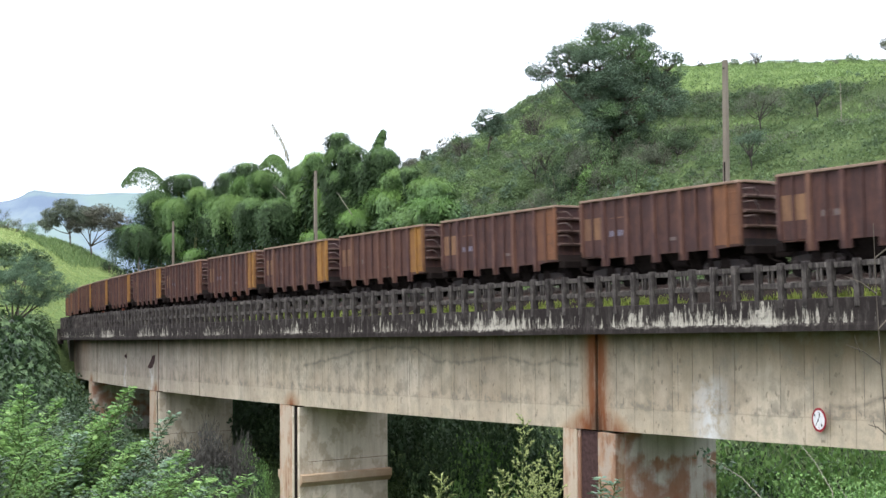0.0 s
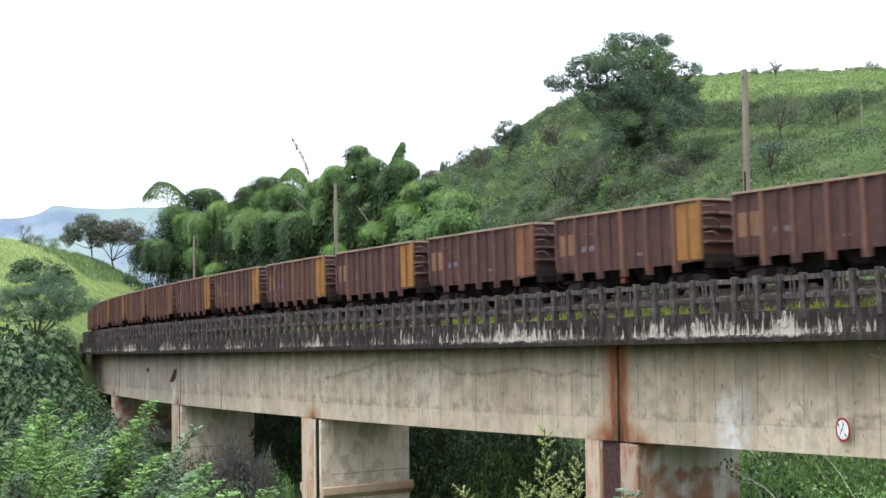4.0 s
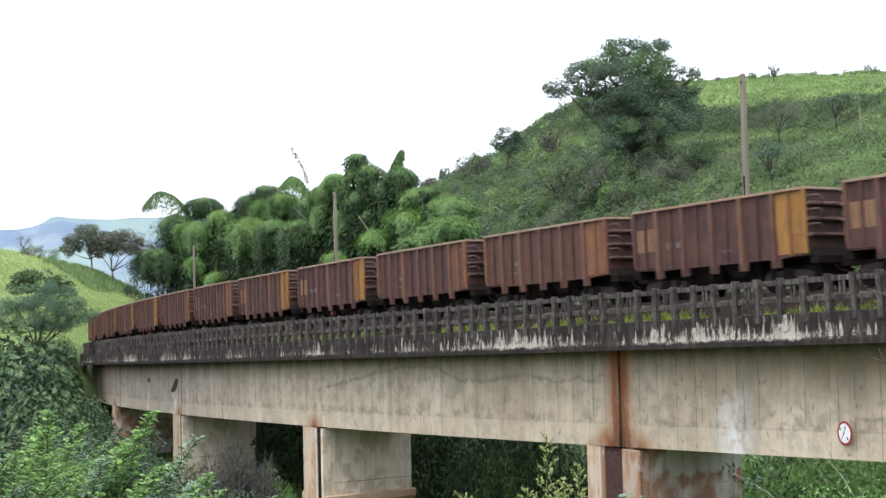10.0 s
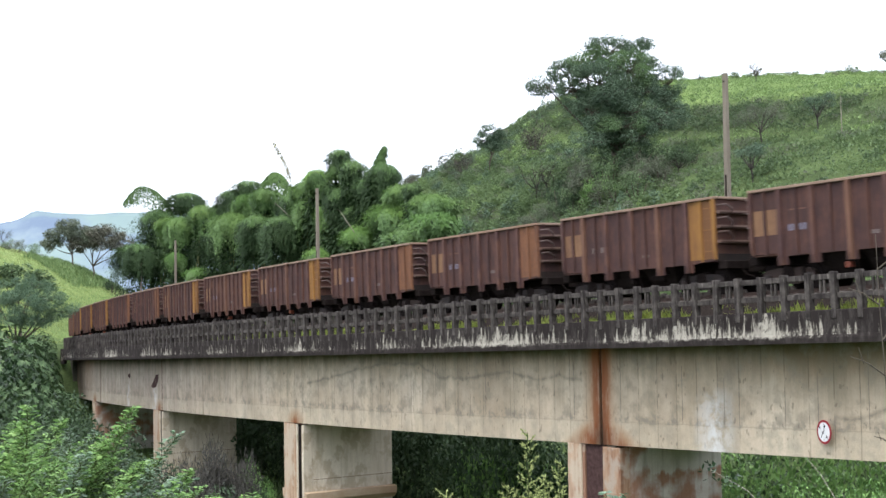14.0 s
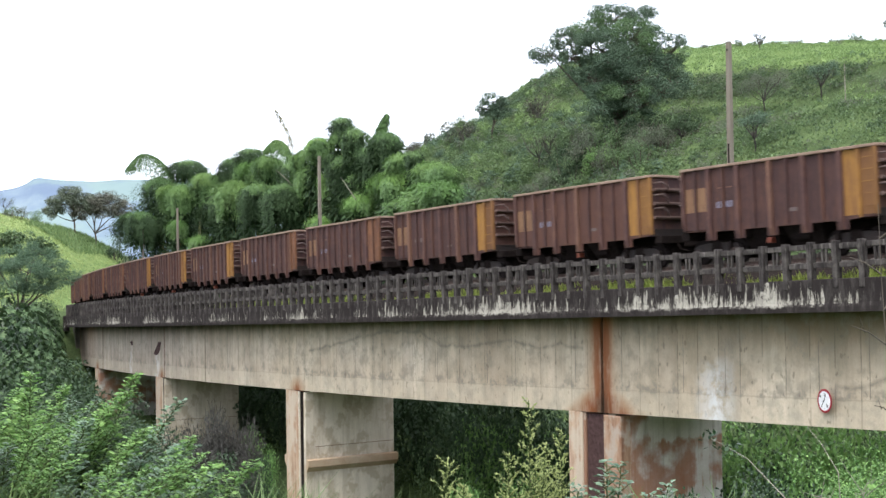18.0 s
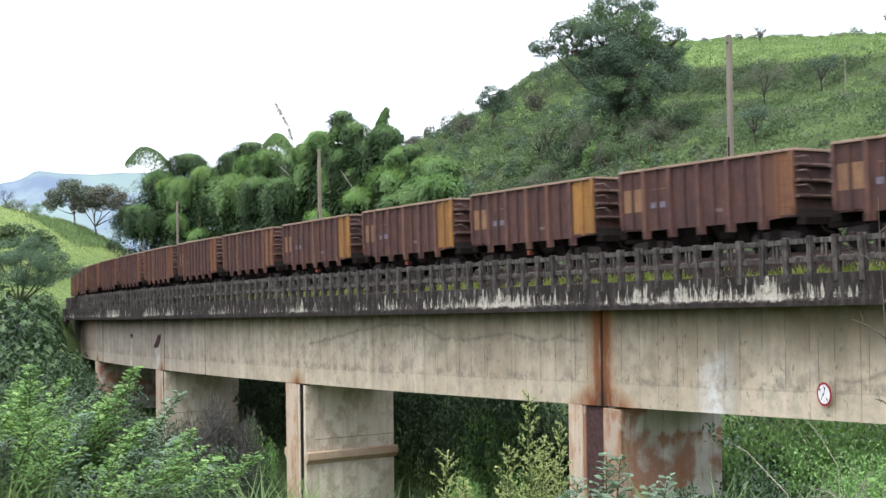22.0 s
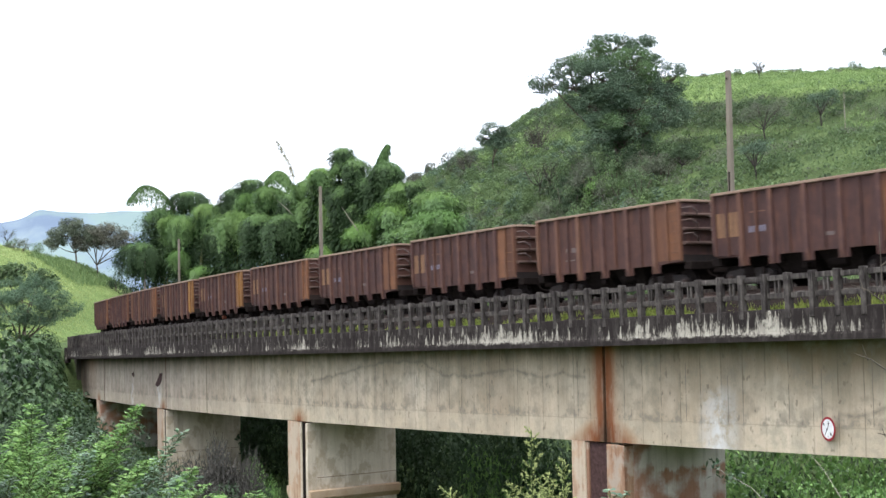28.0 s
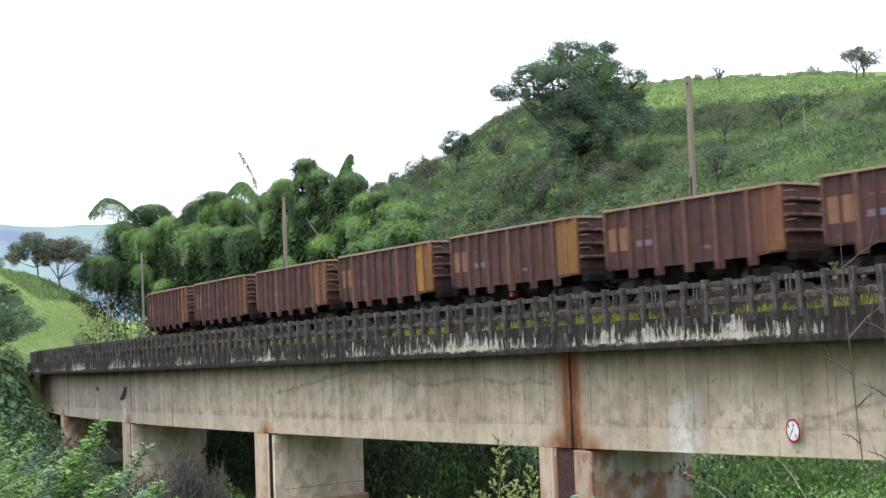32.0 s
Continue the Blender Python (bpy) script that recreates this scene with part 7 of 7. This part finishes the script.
# single branches that stand out of the mass
for base, tip, twig, mat in (((-4.95, 17.8), (-4.27, 18.0, 6.57), 0.34, L_FROND), ((-5.1, 17.6), (-4.62, 17.8, 6.15), 0.5, L_FROND), ((-4.4, 16.9), (-3.51, 17.14, 6.28), 0.26, L_TEAL), ((-3.6, 15.6), (-3.08, 15.7, 5.99), 0.22, L_FROND), ((-3.7, 15.9), (-3.3, 16.0, 5.85), 0.3, L_TEAL), ((-3.2, 14.6), (-2.18, 14.84, 5.8), 0.2, L_FROND), ((-3.4, 14.5), (-2.6, 14.7, 5.7), 0.26, L_TEAL), ((-5.2, 16.1), (-5.15, 16.2, 6.73), 0.42, L_FROND), ((-5.9, 18.0), (-5.33, 18.24, 6.38), 0.3, L_FROND), ((-5.9, 17.0), (-5.6, 17.1, 6.45), 0.3, L_FROND), ((-4.9, 16.2), (-4.52, 16.4, 6.1), 0.36, L_TEAL), ((-5.3, 17.9), (-4.45, 18.1, 6.3), 0.36, L_FROND), ((-4.6, 16.6), (-3.9, 16.8, 5.95), 0.3, L_FROND), ((-5.6, 16.6), (-5.35, 16.7, 6.5), 0.34, L_FROND), ((-3.5, 15.0), (-2.7, 15.2, 5.72), 0.22, L_FROND)):
    g = ground_z(*base)
    t = thing("leafy_branch", "long upright branch of light-green leaves in tiers", "branch", pose(base[0], base[1], g), "long branches on the near bank")
    leafy_branch(t, (0, 0, -0.05), (tip[0] - base[0], tip[1] - base[1], tip[2] - g), mat, twig * 1.1, 60, 0.086, 0.2)
for x, y, n, h, reach in ((1.35, 11.4, 9, 1.9, 0.5), (0.95, 10.6, 7, 1.6, 0.45), (1.75, 12.2, 8, 1.8, 0.5), (2.2, 13.5, 8, 1.9, 0.6)):
    arching_bush(x, y, n, h, reach, (0.1, 0), L_TEAL, "blue-green weed with lobed drooping leaves", 0.068, 0.3)
# those with x below 0 are dark fill, painted for shade between the branches
for x, y, size, tall in ((-5.4, 21.5, 1.1, 1.1), (-6.8, 24.5, 1.3, 1.1), (-4.4, 22.5, 1.0, 1.0), (-8.2, 27, 1.5, 1.1), (0.3, 13.2, 0.5, 2.1), (0.62, 13.5, 0.5, 2.05), (0.02, 13.6, 0.45, 2.0), (0.45, 12.9, 0.5, 1.8), (-5.8, 18, 0.8, 1.1), (-4.2, 18.5, 0.8, 1.0)):
    bush("finedark" if x < 0 else "finefresh", x, y, size, tall)
for x, y, size, tall in ((6.9, 24.2, 1.6, 1.45), (7.7, 25.0, 1.7, 1.5), (8.7, 25.6, 1.8, 1.5), (7.2, 21.0, 1.4, 1.2), (8.0, 22.0, 1.4, 1.2), (9.6, 27.0, 1.8, 1.5)):
    bush("finefresh", x, y, size, tall)
# dark bushes put in for the shaded hollow below the growth
for x, y, size, tall in ((5.2, 24.0, 1.1, 2.0), (5.8, 24.4, 1.1, 2.1), (6.3, 24.0, 1.0, 2.0), (5.5, 22.6, 1.1, 1.7), (4.8, 22.4, 1.0, 1.6), (5.0, 20.6, 0.9, 1.5), (4.7, 23.4, 1.1, 1.9)):
    bush("broad", x, y, size, tall)


for x, y, n, h, reach in ((3.05, 9.5, 9, 1.65, 0.4), (3.35, 10.2, 9, 1.6, 0.45), (2.85, 10.4, 7, 1.35, 0.4), (3.4, 9.0, 9, 1.75, 0.4), (3.75, 10.6, 10, 1.75, 0.45), (4.2, 12.0, 9, 1.8, 0.5), (3.7, 12.0, 8, 1.5, 0.5)):
    arching_bush(x, y, n, h, reach, (0.0, 0), L_FROND, "tall weed with light-green lance-shaped leaves", 0.075, 0.2)


def dry_weed(points, leafy):
    """A long dry stem that leans out of the grass, with a few dark leaves left at its tip."""
    t = thing("dry_weed", "long dry weed stalk leaning over the grass", "weed", pose(*points[0]), "dry weeds on the near bank")
    q = [Vector(p) - Vector(points[0]) for p in points]
    bm = bmesh.new()
    tube(bm, q, [0.007 - 0.004 * i / (len(q) - 1) for i in range(len(q))], 5)
    part("stalk", bm, M_DEAD, t)
    if leafy:
        c = np.array([tuple(q[-2].lerp(q[-1], f)) for f in RNG.uniform(0.3, 1.1, 46)]) + RNG.normal(0, 0.05, (46, 3))
        foliage("foliage", leaves(c, RNG.normal(0, 1, (46, 3)), 0.07, 0.045), L_BROAD, t)


dry_weed(((3.1, 10.6, 4.4), (3.05, 11.0, 5.3), (2.97, 11.63, 5.9), (2.84, 12.6, 6.13), (2.69, 13.74, 6.2)), True)
dry_weed(((5.05, 16.6, 1.8), (5.02, 16.9, 4.4), (5.08, 17.27, 5.24), (5.17, 18.4, 5.48), (5.24, 19.3, 5.58)), False)


def dry_brush(x, y, height, spread, n):
    """A tangle of thin grey twigs, each bent and forked."""
    t = thing("dry_brush", "tangle of thin grey dead twigs among the weeds", "brushwood", pose(x, y, ground_z(x, y)), "dead brushwood on the near bank")
    for k in range(n):
        bm = bmesh.new()
        a = k * 2.4
        end = Vector((math.cos(a) * spread * RNG.uniform(0.4, 1), math.sin(a) * spread * RNG.uniform(0.4, 1), height * RNG.uniform(0.7, 1)))
        way = [Vector((0, 0, -0.1)).lerp(end, f) + Vector((0, 0, 0.35 * height * math.sin(f * math.pi) * f)) + Vector(RNG.normal(0, 0.05, 3)) for f in np.linspace(0, 1, 7)]
        tube(bm, way, [0.012 - 0.0014 * i for i in range(7)], 4)
        for i in (3, 4, 4, 5, 5, 6):
            q = way[i] + Vector(RNG.normal(0, 0.2, 3)) + Vector((0, 0, 0.12))
            tube(bm, [way[i], way[i].lerp(q, 0.5) + Vector(RNG.normal(0, 0.03, 3)), q], [0.006, 0.0045, 0.002], 3)
        part("twig", bm, M_DEAD, t)


for x, y, h, w, n in ((4.9, 15.4, 3.4, 0.7, 15), (5.5, 16.4, 3.5, 0.8, 15), (4.5, 15.0, 3.1, 0.6, 10)):
    dry_brush(x, y, h, w, n)


def panicle_weed(x, y, height, spikes):
    """A tall weed with yellow-green flower spikes."""
    t = thing("tall_weed", "tall yellow-green weed with branching flower spikes", "weed", pose(x, y, ground_z(x, y)), "flowering weeds on the near bank")
    for k in range(spikes):
        bm, v = bmesh.new(), []
        a = RNG.uniform(0, 2 * math.pi)
        h = height * (1.0 if k == 0 else RNG.uniform(0.6, 0.92))
        lean = Vector((math.cos(a), math.sin(a), 0)) * (0.03 if k == 0 else RNG.uniform(0.12, 0.35))
        pts = [Vector((lean.x * f, lean.y * f, h * f)) for f in np.linspace(0, 1, 7)]
        tube(bm, pts, [0.014 - 0.0018 * i for i in range(7)], 5)
        for i in range(34):
            f = 0.45 + 0.55 * i / 34
            o = np.array(lean) * f + np.array((0, 0, h * f))
            b = i * 2.4
            ln = (0.36 * (1.1 - f) + 0.03) * RNG.uniform(0.45, 1.25)
            e = o + np.array((math.cos(b), math.sin(b), 0.9)) * ln
            tube(bm, [o, e], [0.005, 0.002], 4)
            w = np.linspace(0.0, 1, 15)[:, None]
            c = o + (e - o) * w + RNG.normal(0, 0.007, (15, 3)) * (1.2 - w)
            v.append(leaves(c, (e - o) / ln + RNG.normal(0, 0.45, (15, 3)), 0.038, 0.016, 0.0, 0.2))
        n = 46
        w = RNG.uniform(0.1, 0.6, n)
        c = np.outer(w, np.array(lean)) + np.stack([0 * w, 0 * w, h * w], 1)
        v.append(leaves(c, RNG.normal(0, 1, (n, 3)) * np.array((1, 1, 0.2)), 0.13, 0.035, 0.2))
        tagged(part("stem", bm, M_STEM, t), kind="stuff")
        foliage("spike", np.concatenate(v), L_SPIKE, t)


L_SPIKE = leaf_material("yellow-green floret", (0.24, 0.28, 0.105), (0.35, 0.4, 0.16), (0.48, 0.52, 0.25), 0.7, 0.4, calm=0.8)
for x, y, h, n in ((0.72, 12.0, 2.4, 4), (1.08, 12.5, 2.2, 4), (-0.02, 11.0, 1.75, 4), (0.12, 11.2, 1.5, 4), (0.9, 12.6, 1.9, 4), (0.55, 12.2, 1.9, 4)):
    panicle_weed(x, y, h, n)


def bare_twig(x, y, height, lean, label):
    t = thing("bare_twig", label, "twig", pose(x, y, ground_z(x, y)), "bare twigs on the near bank")
    bm = bmesh.new()
    pts = [Vector((lean * (1 - f) ** 1.5, 0, height * f)) for f in np.linspace(0, 1, 9)]
    tube(bm, pts, [0.008 - 0.0007 * i for i in range(9)], 5)
    for i in range(7):
        f = 0.55 + 0.45 * i / 7
        o = Vector((lean * (1 - f) ** 1.5, 0, height * f))
        d = Vector((-1 if i % 2 else 0.7, RNG.normal(0, 0.3), 0.55)).normalized()
        ln = RNG.uniform(0.15, 0.4)
        e = o + d * ln
        tube(bm, [o, o.lerp(e, 0.5) + Vector((0, 0, 0.02)), e], [0.006, 0.004, 0.002], 4)
        tube(bm, [o.lerp(e, 0.6), o.lerp(e, 0.6) + Vector((d.x * 0.3, 0, 0.8)) * ln * 0.5], [0.003, 0.0015], 4)
    part("branch", bm, M_BARK, t)


bare_twig(2.95, 9.0, 3.75, 0.3, "thin bare twig standing up from the near bank")
bare_twig(3.3, 9.2, 3.6, 0.1, "thin bare twig standing up from the near bank")
bare_twig(4.4, 15.5, 3.2, -0.6, "dry forked twig among the bushes")
bare_twig(5.2, 16.5, 3.6, 0.5, "dry forked twig among the bushes")


# ---- grass ----
def blades(n, place, length, width, lean=0.35):
    """n grass blades; place(k) gives arrays x, y; each blade is bent once."""
    xy = place(n)
    z = np.array([ground_z(a, b) for a, b in xy]) - 0.05
    base = np.column_stack([xy, z])
    a = RNG.uniform(0, 2 * math.pi, n)
    d = np.stack([np.cos(a), np.sin(a), np.zeros(n)], 1)
    side = np.stack([-np.sin(a), np.cos(a), np.zeros(n)], 1) * (width * RNG.uniform(0.6, 1.4, n))[:, None]
    ln = (length * RNG.uniform(0.5, 1.4, n))[:, None]
    up = np.array((0, 0, 1.0))
    mid = base + up * ln * 0.6 + d * ln * lean * 0.4
    tip = base + up * ln * 0.85 + d * ln * lean * 1.4
    return np.stack([base - side * 0.5, mid + side * 0.45, tip, mid - side * 0.45], 1).reshape(-1, 3)


def grass(name, label, n, place, length, width, lean=0.35, mat=None):
    mesh = quads_mesh(name, blades(n, place, length, width, lean), mat or L_GRASS)
    tagged(link(name, mesh, mat or L_GRASS), label, "grass", "", "stuff")


def on_slope(s0, s1, o0, o1):
    def place(n):
        s, o = RNG.uniform(s0, s1, n), RNG.uniform(o0, o1, n)
        a = TH0 + s / RAD
        return np.stack([CX + (RAD - o) * np.cos(a), CY + (RAD - o) * np.sin(a)], 1)
    return place


def on_box(x0, x1, y0, y1):
    return lambda n: np.stack([RNG.uniform(x0, x1, n), RNG.uniform(y0, y1, n)], 1)


grass("hill_grass", "rough green grass on the hillside", 38000, on_slope(-155, -15, 26, 72), 0.28, 0.095, 0.6, L_MEADOW)
grass("bank_grass", "light green grass on the far bank", 80000, on_slope(-290, -100, -48, -3), 0.44, 0.14, 0.35, L_BANK)
grass("cane_grass", "tall cane grass along the slope's top", 5200, on_slope(-278, -238, -23, -12), 1.3, 0.14, 0.3, L_CANE)
grass("valley_grass", "green grass on the valley floor", 14000, on_slope(-95, 35, -20, 10), 0.9, 0.07)
grass("near_grass", "long arching grass blades on the near bank", 2600, on_box(-1.8, 4.4, 7.2, 12.5), 0.95, 0.018, 0.45)
grass("near_grass", "long arching grass blades on the near bank", 1500, on_box(-6.5, -1.0, 9.5, 14.5), 0.9, 0.013, 0.3)


grass("near_grass", "tall bright grass blades before the piers", 1300, on_box(-1.9, 0.3, 10.5, 13.2), 1.2, 0.018, 0.35, L_CANE)
grass("near_grass", "tall bright grass blades before the piers", 1500, on_box(0.9, 4.6, 8.6, 12.5), 1.3, 0.016, 0.5, L_CANE)
grass("near_grass", "tuft of broad pale grass blades", 170, on_box(1.7, 2.4, 10.0, 11.2), 1.5, 0.022, 0.45, L_CANE)
grass("near_grass", "tuft of broad pale grass blades", 60, on_box(2.7, 3.0, 10.6, 11.2), 1.6, 0.022, 0.35, L_CANE)


def weeds():
    """Low leafy growth in zones along the slope: bright grazed crest, a dark belt of scrub, mixed weeds below."""
    r = random.Random(3)
    heaps = {k: ([], []) for k in ("crest", "belt", "meadow", "sage", "shrub")}
    tries = 0
    while tries < 40000:
        tries += 1
        s, off = r.uniform(-165, -12), r.uniform(30, 122)
        p = at(s, off)
        bear = p.x / max(p.y, 1)
        if p.y < 60 or not 0.0 < bear < 0.42:
            continue
        z = pasture(p.x, p.y)
        n1 = noise.noise((p.x * 0.11, p.y * 0.11, 1))
        if z > 0.6:
            kind, k, m = ("crest", r.uniform(0.12, 0.34), 8) if r.random() < 0.9 or n1 < 0 else ("meadow", r.uniform(0.2, 0.5), 14)
            if off < 70 and r.random() < 0.4:
                continue
        elif z < 0.25 and off > 60:
            if n1 < r.uniform(-0.5, 0.2):
                continue
            kind, k, m = r.choice((("belt", r.uniform(0.3, 0.8), 30), ("belt", r.uniform(0.3, 0.7), 26), ("sage", r.uniform(0.25, 0.6), 22), ("meadow", r.uniform(0.2, 0.5), 16)))
        else:
            if n1 < r.uniform(-0.7, 0.2):
                continue
            kind = "sage" if noise.noise((p.x * 0.16, p.y * 0.16, 8)) > 0.12 and r.random() < 0.7 else r.choice(("meadow", "meadow", "shrub", "meadow", "belt"))
            k, m = r.uniform(0.2, 0.6), 16
        g = ground_z(p.x, p.y)
        q, d = blob(m, (p.x, p.y, g + k * 0.45), (k * 1.35, k * 1.35, k * 0.65), 0.2)
        heaps[kind][0].append(q), heaps[kind][1].append(d + np.array((0, 0, 0.5)))
    for kind, mat, label, ln, wd in (("crest", L_CREST, "bright grazed tufts along the hill's crest", 0.32, 0.1), ("belt", L_BELT, "belt of dark scrub along the slope", 0.3, 0.17), ("meadow", L_MEADOW, "low green weeds on the hillside", 0.28, 0.14), ("sage", L_SAGE, "low grey-green weeds on the hillside", 0.26, 0.12), ("shrub", L_SHRUB, "low leafy shrubs on the hillside", 0.28, 0.15)):
        mesh = quads_mesh("hill_weeds", leaves(np.concatenate(heaps[kind][0]), np.concatenate(heaps[kind][1]), ln, wd, 0.0, 0.6, 0.22, 1.5), mat)
        tagged(link("hill_weeds", mesh, None), label, "weeds", "", "stuff")


weeds()


def deck_grass():
    n = 90000
    s, o = RNG.uniform(-66, 30, n), np.where(RNG.uniform(0, 1, n) < 0.8, RNG.uniform(0.34, 1.75, n), RNG.uniform(5.6, 7.8, n))
    keep = np.array([noise.noise((q * 0.35, p, 0)) > -0.12 for q, p in zip(s, o)])
    s, o = s[keep], o[keep]
    base = np.array([tuple(at(q, p, Z_EDGE - 0.36 + 0.6 * max(0, (p - 0.75) / 1.35 if p < 3 else 0))) for q, p in zip(s, o)])
    out = RNG.normal(0, 0.35, (len(s), 3)) + np.array((0, 0, 1))
    mesh = quads_mesh("deck_grass", leaves(base, out, 0.33 * RNG.uniform(0.5, 1.4, len(s)), 0.04, -0.2, 0.4), L_DECK)
    tagged(link("deck_grass", mesh, L_DECK), "grass and weeds along the ballast on the deck", "grass", "", "stuff")


deck_grass()

motions()
